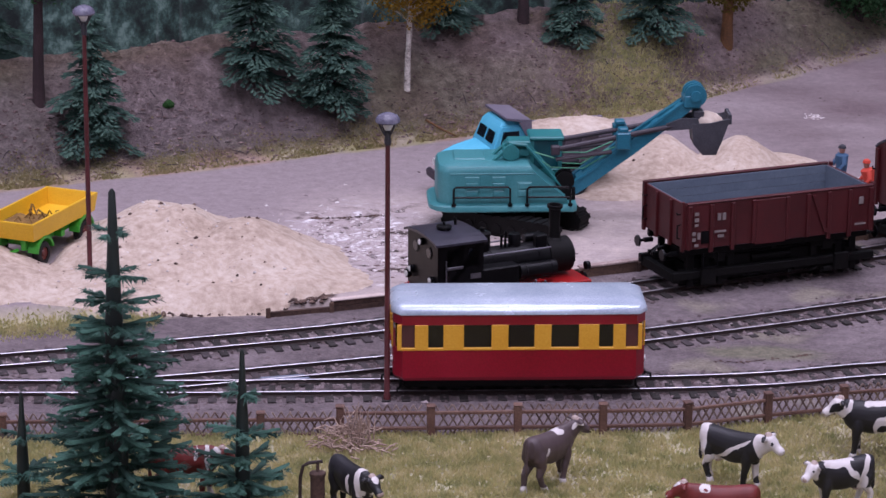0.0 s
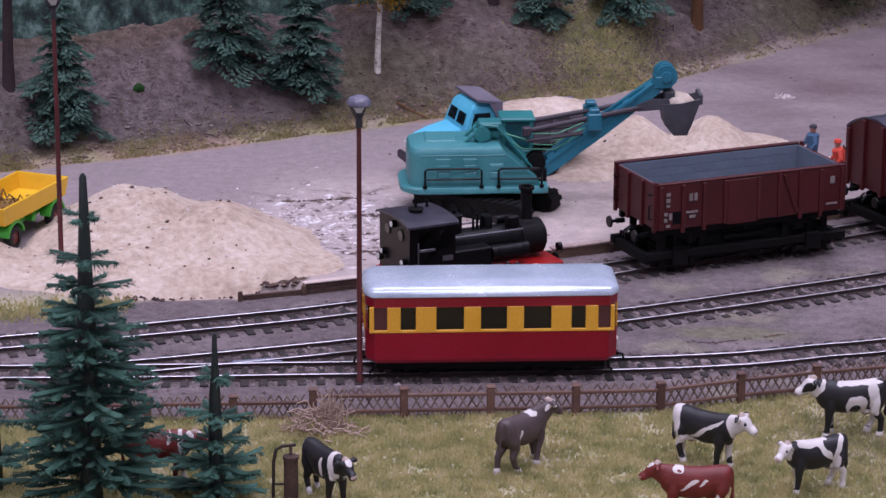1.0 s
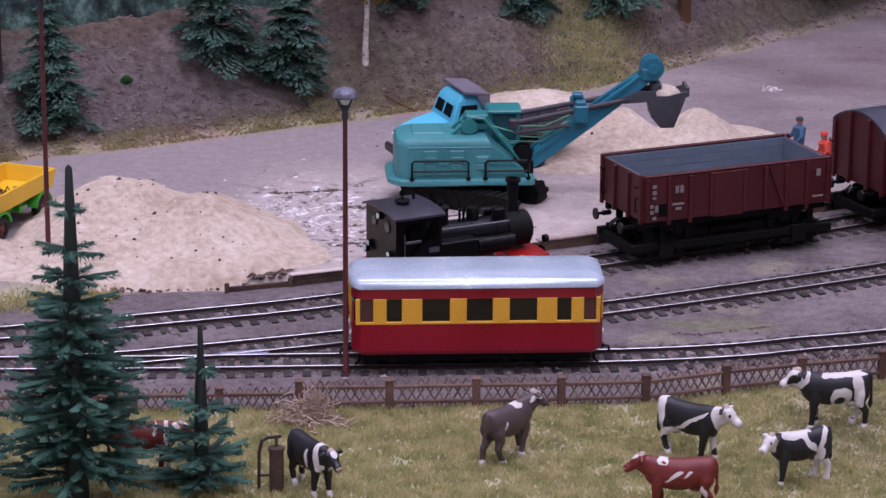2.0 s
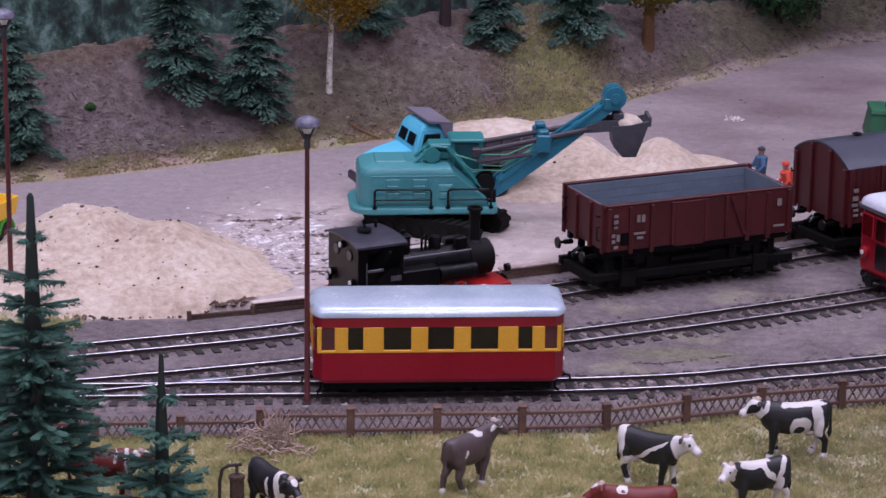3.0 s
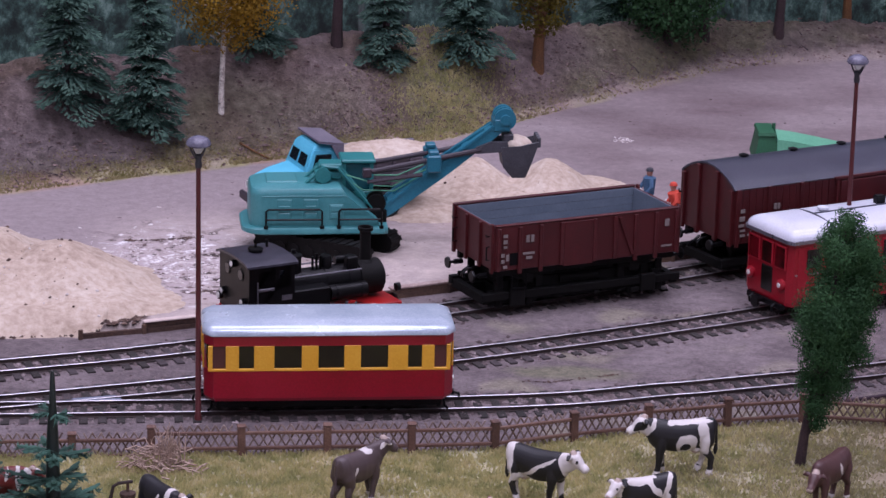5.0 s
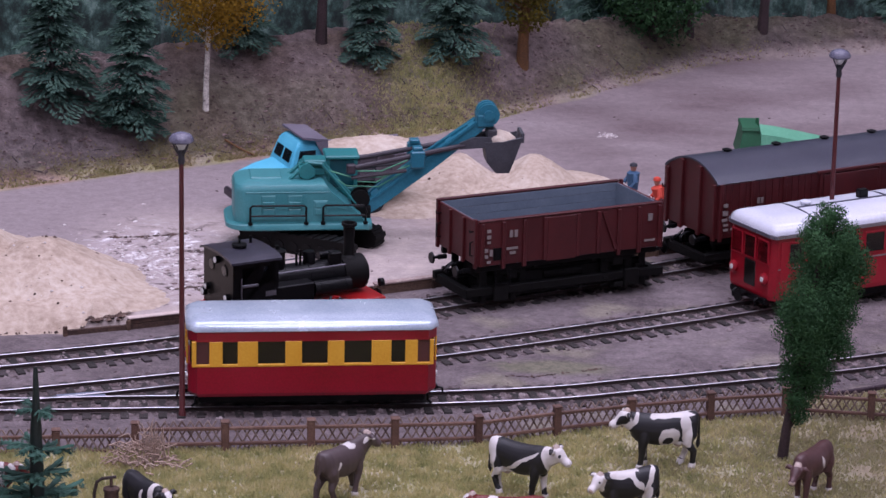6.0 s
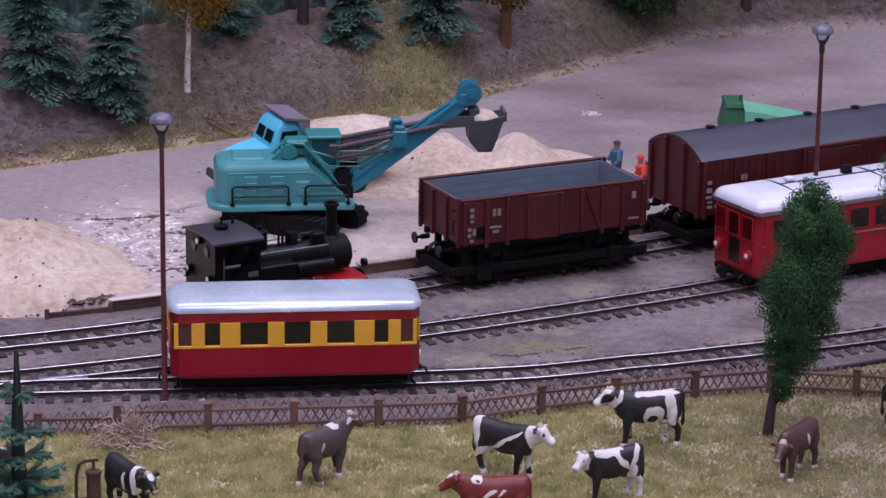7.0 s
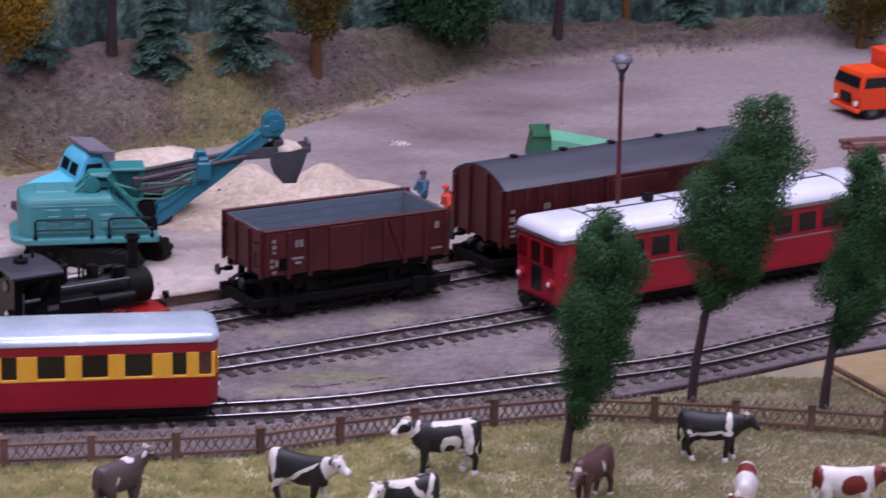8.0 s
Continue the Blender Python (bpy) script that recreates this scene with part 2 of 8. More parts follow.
def soil(x, y):
    """Base colour of the ground: grass, ballast, trodden road, sandy patches, earth bank."""
    grass, ballast, road, bank = (0.37, 0.348, 0.225), (0.150, 0.122, 0.126), (0.275, 0.228, 0.230), (0.40, 0.307, 0.293)
    straw, chalk, tan = (0.385, 0.335, 0.22), (0.50, 0.42, 0.38), (0.26, 0.165, 0.075)
    edge = float(np.interp(x, EDGE_X, EDGE_Y))
    base = float(np.interp(x, BASE_X, BASE_Y)) + 5 * nz(x, y, 40, 3)
    fence = float(np.interp(x, FENCE_X, FENCE_Y))
    kerb = float(np.interp(x, KERB_X, KERB_Y))
    rough = 0.5 + 0.5 * nz(x, y, 9, 11) + 0.35 * nz(x, y, 3.5, 12)

    def mix(a, b, t):
        t = min(1.0, max(0.0, t))
        return tuple(p + (q - p) * t for p, q in zip(a, b))
    line = max(fence, kerb if x > 200 else fence)
    bank = mix(bank, (0.235, 0.186, 0.182), smooth01((x - 80) / 90))
    c = ballast
    if y < line + 3:
        g = mix(grass, straw, 1.1 * rough - 0.2 + 0.9 * nz(x, y, 30, 17))
        g = mix(g, (0.245, 0.222, 0.150), 0.8 * smooth01((x - 120 + 50 * nz(x, y, 45, 19)) / 120))
        g = mix(g, (0.255, 0.207, 0.142), 0.85 * bare(x, y))
        c = mix(g, ballast, (y - line + 2 * rough) / 3)
        if line - 2 > y > fence + 6 and x > 292 + 0.49 * (73 - y):
            c = mix(tan, (0.33, 0.25, 0.15), rough)
    elif y > edge - 1:
        c = mix(ballast, road, (y - edge) / 3)
        pale = smooth01((140 - abs(x - 60)) / 60) * smooth01((260 - y) / 60)
        c = mix(c, chalk, min(1.0, 0.45 * pale + 0.5 * pale * rough))
        for (xa, ya), (xb, yb) in CRACKS:
            u = min(1.0, max(0.0, ((x - xa) * (xb - xa) + (y - ya) * (yb - ya)) / ((xb - xa) ** 2 + (yb - ya) ** 2)))
            gap = math.hypot(x - xa - u * (xb - xa), y - ya - u * (yb - ya)) + 2.0 * nz(x, y, 6, 91)
            c = mix(c, (0.07, 0.052, 0.05), 0.8 * smooth01(1.6 - gap / 1.5))
        c = mix(c, (0.155, 0.116, 0.120), (1 - 0.75 * smooth01((x - 225) / 70)) * smooth01((x - 50) / 110) * smooth01((y - 260) / 90) * (0.62 + 0.7 * nz(0.6 * x, y, 40, 81) + 0.35 * nz(0.5 * x, y, 15, 82)))
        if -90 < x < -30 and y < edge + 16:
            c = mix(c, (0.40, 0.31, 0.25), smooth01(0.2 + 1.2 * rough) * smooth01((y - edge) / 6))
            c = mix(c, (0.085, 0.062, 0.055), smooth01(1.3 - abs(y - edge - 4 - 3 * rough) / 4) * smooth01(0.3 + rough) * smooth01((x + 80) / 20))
        if x < -80 and y < edge + 14:
            c = mix(mix(grass, straw, rough), c, max((y - edge - 4) / 12, (x + 100) / 20))
        c = mix(c, (0.42, 0.335, 0.30), smooth01(1.5 - math.hypot((x - 84) / 52, (y - 268) / 52) * 1.3 + 0.5 * nz(x, y, 16, 83)))
        band = (y - base) / 16
        c = mix(c, bank, band * 1.6 + 0.3 * (rough - 0.5))
        green = smooth01((y - base + 3) / 4) * smooth01((28 + 10 * nz(x, y, 30, 34) - (y - base)) / 16) * float(np.interp(x, (40, 100, 190), (1.0, 0.5, 0.15)))
        c = mix(c, mix((0.30, 0.275, 0.14), (0.30, 0.21, 0.15), smooth01(0.4 + 1.8 * nz(x, y, 20, 33))), green * min(1.0, 0.35 + 0.9 * rough))
        if band > 1:
            moss = smooth01(0.6 + 2.2 * nz(x, y, 55, 21) - 0.5) + smooth01(1.4 - math.hypot((x - 62) / 24, (y - 405) / 42))
            c = mix(c, mix((0.31, 0.315, 0.13), bank, 0.25), min(0.75, 0.6 * moss))
            ridge = (y - base) / (2.1 * float(np.interp(x, RISE_X, RISE_H)))
            c = mix(c, (0.21, 0.145, 0.09), 0.6 * smooth01(1 - abs(ridge - 0.95) * 4) * smooth01(0.6 + 1.6 * nz(x, y, 20, 23)) * (1.0 if x < 40 else 0.4))
            c = mix(c, (0.25, 0.175, 0.145), 0.45 * smooth01(nz(x, y, 22, 31) * 2))
            c = mix(c, (0.30, 0.245, 0.248), 0.6 * smooth01(nz(x, y, 42, 41) * 2))
            c = mix(c, (0.30, 0.245, 0.25), 0.7 * smooth01((-45 - x) / 30) * smooth01(1.5 - 1.6 * ridge))
    else:
        c = mix(c, (0.222, 0.184, 0.188), 0.75 * smooth01(0.5 + 2 * nz(x, y, 28, 51)) * smooth01((y - line) / 40))
        bed = min(abs(y - float(np.interp(x, *zip(*line)))) for line in (TRACK_NEAR, TRACK_MIDDLE, TRACK_FAR))
        c = mix(c, (0.105, 0.082, 0.080), 0.75 * smooth01((13 - bed) / 6) * (0.5 + 0.6 * rough))
        if 90 < x < 250:
            c = mix(c, grass, 0.35 * smooth01(2 * nz(x, y, 18, 61) - 0.2))
            c = mix(c, (0.17, 0.165, 0.105), 0.75 * smooth01(1.6 - math.hypot((x - 120) / 19, (y - 64) / 7) * 1.3 + 0.5 * rough))
    return c


def grit(x, y):
    """How coarse the surface is, 0 to 1: the trodden yard is smooth."""
    e, b = float(np.interp(x, EDGE_X, EDGE_Y)), float(np.interp(x, BASE_X, BASE_Y))
    if y < max(float(np.interp(x, FENCE_X, FENCE_Y)), float(np.interp(x, KERB_X, KERB_Y)) if x > 200 else -99):
        return 0.22
    return 0.5 if y > b + 6 else 0.75 if y < e else 0.34


def kinds(x, y):
    """Shares of broken chalky stone and of cloddy bank at a place."""
    e, b = float(np.interp(x, EDGE_X, EDGE_Y)), float(np.interp(x, BASE_X, BASE_Y)) + 5 * nz(x, y, 40, 3)
    chalk = smooth01(1.75 - math.hypot((x + 30) / 36, (y - 164) / 48) * 1.25 + 0.6 * nz(x, y, 12, 13)) if y > e + 2 else 0.0
    return chalk, smooth01((y - b - 2) / 14), 0.0, 1.0


def build_ground():
    xs = np.concatenate([np.arange(-420, -240, 10.0), np.arange(-240, 440, 1.9), np.arange(440, 760, 10.0)])
    ys = np.concatenate([np.arange(-330, -130, 10.0), np.arange(-130, 460, 1.9), np.arange(460, 860, 6.0)])
    verts, cols, mask = [], [], []
    for y in ys:
        for x in xs:
            verts.append((x * MM, y * MM, land(x, y) * MM))
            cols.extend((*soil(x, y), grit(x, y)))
            mask.extend(kinds(x, y))
    nx = len(xs)
    faces = [(j * nx + i, j * nx + i + 1, (j + 1) * nx + i + 1, (j + 1) * nx + i) for j in range(len(ys) - 1) for i in range(nx - 1)]
    mesh = bpy.data.meshes.new("ground")
    mesh.from_pydata(verts, [], faces)
    layer = mesh.color_attributes.new("soil", "FLOAT_COLOR", "POINT")
    layer.data.foreach_set("color", np.array(cols, np.float32))
    layer = mesh.color_attributes.new("kinds", "FLOAT_COLOR", "POINT")
    layer.data.foreach_set("color", np.array(mask, np.float32))
    mesh.polygons.foreach_set("use_smooth", np.ones(len(faces), bool))
    m = bpy.data.materials.new("scattered_ground")
    m.use_nodes = True
    n, l = m.node_tree.nodes, m.node_tree.links
    b = n["Principled BSDF"]
    b.inputs["Roughness"].default_value = 0.95
    b.inputs["Specular IOR Level"].default_value = 0.2
    att = n.new("ShaderNodeAttribute")
    att.attribute_name = "soil"
    tc = n.new("ShaderNodeTexCoord")

    def nn(size, det, rgh):
        t = n.new("ShaderNodeTexNoise")
        t.inputs["Scale"].default_value = 1000.0 / size
        t.inputs["Detail"].default_value, t.inputs["Roughness"].default_value = det, rgh
        l.new(tc.outputs["Object"], t.inputs["Vector"])
        return t
    fine, mid = nn(1.1, 5, 0.75), nn(4.5, 6, 0.65)
    add = n.new("ShaderNodeMath")
    add.operation = "MULTIPLY"
    l.new(fine.outputs["Fac"], add.inputs[0])
    l.new(mid.outputs["Fac"], add.inputs[1])
    mr = n.new("ShaderNodeMapRange")
    for key, v in (("From Min", 0.12), ("From Max", 0.42), ("To Min", 0.45), ("To Max", 1.65)):
        mr.inputs[key].default_value = v
    l.new(add.outputs[0], mr.inputs["Value"])
    sc = n.new("ShaderNodeVectorMath")
    sc.operation = "SCALE"
    l.new(att.outputs["Color"], sc.inputs[0])
    even = n.new("ShaderNodeMix")
    even.inputs["A"].default_value = 1.0
    l.new(att.outputs["Alpha"], even.inputs["Factor"])
    l.new(mr.outputs["Result"], even.inputs["B"])
    l.new(even.outputs["Result"], sc.inputs["Scale"])
    kind = n.new("ShaderNodeAttribute")
    kind.attribute_name = "kinds"
    part_of = n.new("ShaderNodeSeparateColor")
    l.new(kind.outputs["Color"], part_of.inputs[0])
    # broken chalky stone: plates, dust and dark cracks
    crack, plate = nn(15.0, 7, 0.66), nn(3.5, 3, 0.6)
    crack.inputs["Distortion"].default_value = 1.4
    stone = n.new("ShaderNodeValToRGB")
    els = stone.color_ramp.elements
    for k in range(3):
        els.new(0.5)
    for e, (p, c) in zip(els, ((0.425, (0.07, 0.052, 0.048)), (0.45, (0.30, 0.25, 0.245)), (0.50, (0.42, 0.355, 0.345)), (0.57, (0.40, 0.34, 0.34)), (0.615, (0.78, 0.75, 0.76)))):
        e.position, e.color = p, (*c, 1)
    blend = n.new("ShaderNodeMix")
    blend.inputs["Factor"].default_value = 0.22
    l.new(crack.outputs["Fac"], blend.inputs["A"])
    l.new(plate.outputs["Fac"], blend.inputs["B"])
    l.new(blend.outputs["Result"], stone.inputs["Fac"])
    mix = n.new("ShaderNodeMix")
    mix.data_type = "RGBA"
    l.new(part_of.outputs[0], mix.inputs["Factor"])
    l.new(sc.outputs[0], mix.inputs["A"])
    l.new(stone.outputs["Color"], mix.inputs["B"])
    # clods of the bank
    clod = nn(4.5, 8, 0.72)
    cr = n.new("ShaderNodeMapRange")
    for key, v in (("From Min", 0.36), ("From Max", 0.64), ("To Min", 0.80), ("To Max", 1.16)):
        cr.inputs[key].default_value = v
    l.new(clod.outputs["Fac"], cr.inputs["Value"])
    cm = n.new("ShaderNodeMix")
    cm.inputs["A"].default_value = 1.0
    l.new(part_of.outputs[1], cm.inputs["Factor"])
    l.new(cr.outputs["Result"], cm.inputs["B"])
    tone = n.new("ShaderNodeVectorMath")
    tone.operation = "SCALE"
    l.new(mix.outputs["Result"], tone.inputs[0])
    l.new(cm.outputs["Result"], tone.inputs["Scale"])
    l.new(tone.outputs[0], b.inputs["Base Color"])
    big = n.new("ShaderNodeBump")
    big.inputs["Distance"].default_value = 0.010
    l.new(part_of.outputs[1], big.inputs["Strength"])
    l.new(clod.outputs["Fac"], big.inputs["Height"])
    bp = n.new("ShaderNodeBump")
    bp.inputs["Strength"].default_value, bp.inputs["Distance"].default_value = 0.7, 0.0016
    l.new(att.outputs["Alpha"], bp.inputs["Strength"])
    l.new(add.outputs[0], bp.inputs["Height"])
    l.new(big.outputs["Normal"], bp.inputs["Normal"])
    l.new(bp.outputs["Normal"], b.inputs["Normal"])
    mesh.materials.append(m)
    return tagged(new("ground", mesh), "scattered earth, ballast, trodden road and thin grass of the layout", "ground", kind="structure")


ground = build_ground()

RAIL_TOP = 2.0
GAUGE = 12.0


def build_track(label, points, skip=None):
    t = thing("railway_track", at(0, 0, 0), label, "railway track", "railway tracks", "structure")
    line = spline(points, 2.5)
    d = np.gradient(line, axis=0)
    d /= np.linalg.norm(d, axis=1)[:, None]
    nrm = np.stack([-d[:, 1], d[:, 0]], 1)
    for side in (-1, 1):
        bm = bmesh.new()
        prof = ((-0.7, 0.35), (0.7, 0.35), (0.24, 0.65), (0.24, 1.4), (0.4, 1.55), (0.4, RAIL_TOP - 0.12), (0.28, RAIL_TOP), (-0.28, RAIL_TOP), (-0.4, RAIL_TOP - 0.12), (-0.4, 1.55), (-0.24, 1.4), (-0.24, 0.65))
        rings = []
        for p, q in zip(line, nrm):
            c = p + q * side * GAUGE / 2
            rings.append([(c[0] + q[0] * u, c[1] + q[1] * u, w) for u, w in prof])
        loft(bm, rings)
        finish(bm)
        for f in bm.faces:
            if f.calc_center_median().z > RAIL_TOP - 0.12:
                f.material_index = 1
        part("rail", bm, (M["rail_side"], M["rail_top"]), t)
    bm = bmesh.new()
    box(bm, -1.4, 1.4, -12, 12, -1.0, 0.6, bevel=0.15)
    first = None
    run = np.concatenate([[0], np.cumsum(np.linalg.norm(np.diff(line, axis=0), axis=1))])
    r = random.Random(5)
    for s in np.arange(3, run[-1], 6.2):
        x, y = np.interp(s, run, line[:, 0]), np.interp(s, run, line[:, 1])
        if skip and skip(x, y) or not -230 < x < 420:
            continue
        dx, dy = np.interp(s, run, d[:, 0]), np.interp(s, run, d[:, 1])
        m = at(x, y, r.uniform(-0.12, 0.1), math.degrees(math.atan2(dy, dx)) + r.uniform(-1, 1))
        if first is None:
            first = part("sleeper", bm, M["sleeper"], t, m=m)
        else:
            share(first, m)
    return line


line_near = build_track("narrow gauge track with bright rails on dark sleepers in ballast", TRACK_NEAR)
line_middle = build_track("branch track curving away behind the pasture fence", TRACK_MIDDLE, skip=lambda x, y: x < -62)
line_far = build_track("siding along the wooden edge of the loading yard", TRACK_FAR)


def on_track(line, x, ahead=0.0):
    """Place and heading on a track, by its x and a distance further on."""
    run = np.concatenate([[0], np.cumsum(np.linalg.norm(np.diff(line, axis=0), axis=1))])
    s = np.interp(x, line[:, 0], run) + ahead
    p = np.array([np.interp(s, run, line[:, 0]), np.interp(s, run, line[:, 1])])
    q = np.array([np.interp(s + 12, run, line[:, 0]), np.interp(s + 12, run, line[:, 1])])
    o = np.array([np.interp(s - 12, run, line[:, 0]), np.interp(s - 12, run, line[:, 1])])
    return float(p[0]), float(p[1]), math.degrees(math.atan2(q[1] - o[1], q[0] - o[0]))

# ---------------------------------------------------------------- the hall round the layout, and the frame that carries it
M["hall_wall"] = material("pale_hall_paint", ("d4d2d4", "dedcde", "e6e4e6"), grain=2.0, spread=300, rough=0.9, bump=0.1)
M["hall_floor"] = material("grey_hall_floor", ("9c989c", "aaa6aa", "b8b4b8"), grain=3.0, spread=200, rough=0.6)
M["frame_wood"] = material("plain_softwood", ("8a6a48", "a08058", "b49468"), grain=4.0, spread=60, rough=0.8)
X0, X1, Y0, Y1, Z0, Z1 = -2400, 2600, -2600, 2000, -900, 2050
# Unseen plain surfaces, added to close the place and bounce the lamps' light.
for name, dims, mat, label in (
        ("floor", (X0, X1, Y0, Y1, Z0 - 60, Z0), "hall_floor", "unseen plain grey floor of the hall, added to bounce light"),
        ("ceiling", (X0, X1, Y0, Y1, Z1, Z1 + 60), "hall_wall", "unseen plain pale ceiling of the hall, added to bounce light"),
        ("wall_north", (X0 - 80, X1 + 80, Y1, Y1 + 80, Z0 - 60, Z1 + 60), "hall_wall", "unseen plain pale wall of the hall, added to bounce light"),
        ("wall_south", (X0 - 80, X1 + 80, Y0 - 80, Y0, Z0 - 60, Z1 + 60), "hall_wall", "unseen plain pale wall of the hall, added to bounce light"),
        ("wall_west", (X0 - 80, X0, Y0, Y1, Z0 - 60, Z1 + 60), "hall_wall", "unseen plain pale wall of the hall, added to bounce light"),
        ("wall_east", (X1, X1 + 80, Y0, Y1, Z0 - 60, Z1 + 60), "hall_wall", "unseen plain pale wall of the hall, added to bounce light")):
    bm = bmesh.new()
    box(bm, *dims)
    tagged(part(name, finish(bm), M[mat], None), label, name.split("_")[0], kind="structure")
carrier = thing("layout_frame", at(0, 0, 0), "plain wooden frame with legs under the model layout", "frame", kind="structure")
bm = bmesh.new()
box(bm, -420, 750, -330, 854, -60, -13, bevel=2)
part("board", finish(bm), M["frame_wood"], carrier)
for x in (-380, 710):
    for y in (-290, 814):
        bm = bmesh.new()
        box(bm, x - 25, x + 25, y - 25, y + 25, Z0, -60, bevel=2)
        part("leg", finish(bm), M["frame_wood"], carrier)

M["white_mark"] = material("white_lettering", ("6e6462", "8a807c"), rough=0.8, grain=0.3)
M["wood_edge"] = material("weathered_planks", ("94807a", "b2a098", "ccbcb4"), rough=0.9, grain=0.9, spread=9, per_object=0.3, bump=0.4)
M["car_red"] = material("railcar_red", ("780819", "8a0a20", "980e29"), rough=0.33, spread=25, coat=0.2)
M["car_yellow"] = material("railcar_yellow", ("cc9220", "dca22c", "e4b03c"), rough=0.4, spread=20)
M["silver_roof"] = material("silver_roof", ("a4b2c2", "bac6d4", "ced8e4"), rough=0.24, metal=0.3, spread=18, bump=0.08, rough_var=0.16)
M["white_roof"] = material("white_roof", ("c2c4d0", "d0d2dc", "dadbe4"), rough=0.22, spread=25)
M["signal_red"] = material("bright_red", ("800a18", "920e20", "a01428"), rough=0.38, spread=25, coat=0.15)
M["trim_silver"] = material("silver_trim", ("84848e", "9c9ca6"), rough=0.3, metal=0.75)
M["steel"] = material("grey_steel", ("56545a", "6c6a70", "807e84"), rough=0.45, metal=0.7)
M["door_window"] = material("brown_door_window", ("4a2c2c", "5a3434"), rough=0.3)


def glass(name, tint, rough=0.08):
    m = bpy.data.materials.new(name)
    m.use_nodes = True
    n, l = m.node_tree.nodes, m.node_tree.links
    b = n["Principled BSDF"]
    b.inputs["Base Color"].default_value = lin(tint)
    b.inputs["Roughness"].default_value = rough
    b.inputs["Specular IOR Level"].default_value = 0.6
    t = n.new("ShaderNodeTexNoise")
    t.inputs["Scale"].default_value = 180
    tc = n.new("ShaderNodeTexCoord")
    l.new(tc.outputs["Object"], t.inputs["Vector"])
    r = n.new("ShaderNodeMapRange")
    r.inputs["To Min"].default_value, r.inputs["To Max"].default_value = rough, rough + 0.2
    l.new(t.outputs["Fac"], r.inputs["Value"])
    l.new(r.outputs["Result"], b.inputs["Roughness"])
    return m


# black cab roof greyed to carry its sheen in the base colour
M["loco_roof"] = material("grey_sheen_roof", ("24232b", "32313b", "44434f"), rough=0.34, spread=5)
M["dark_glass"] = glass("dark_window", "1a1614")
M["blue_glass"] = glass("dark_blue_window", "12151c")
M["teal_glass"] = glass("teal_window", "1d4f56")
M["lens"] = glass("lamp_lens", "d8d8d4", 0.2)


def wheel_set(parent, x, r, name="wheel", y=6.0, mat="black_matt", lift=0.0):
    z = r + lift
    for side in (-1, 1):
        bm = bmesh.new()
        cyl(bm, (x, side * (y - 0.9), z), (x, side * (y + 0.9), z), r, n=20)
        cyl(bm, (x, side * (y + 0.5), z), (x, side * (y + 1.5), z), r * 0.35, r * 0.25, n=12)
        part(name, finish(bm), M[mat], parent, smooth=True)
    bm = bmesh.new()
    cyl(bm, (x, -y, z), (x, y, z), 0.7, n=8)
    part("axle", finish(bm), M["black_matt"], parent, smooth=True)


def buffers(parent, x, z, out, gap=20.0):
    for side in (-1, 1):
        bm = bmesh.new()
        cyl(bm, (x, side * gap / 2, z), (x + out * 3.2, side * gap / 2, z), 0.95, n=10)
        cyl(bm, (x + out * 3.2, side * gap / 2, z), (x + out * 5.6, side * gap / 2, z), 0.6, n=8)
        cyl(bm, (x + out * 5.6, side * gap / 2, z), (x + out * 6.3, side * gap / 2, z), 2.2, 2.0, n=16)
        part("buffer", finish(bm), M["black"], parent, smooth=True)
    bm = bmesh.new()
    tube(bm, [(x, 0, z), (x + out * 3, 0, z - 0.2), (x + out * 4.6, 0, z - 1.5), (x + out * 4.2, 0, z - 3)], 0.5)
    part("coupling_hook", finish(bm), M["black"], parent, smooth=True)


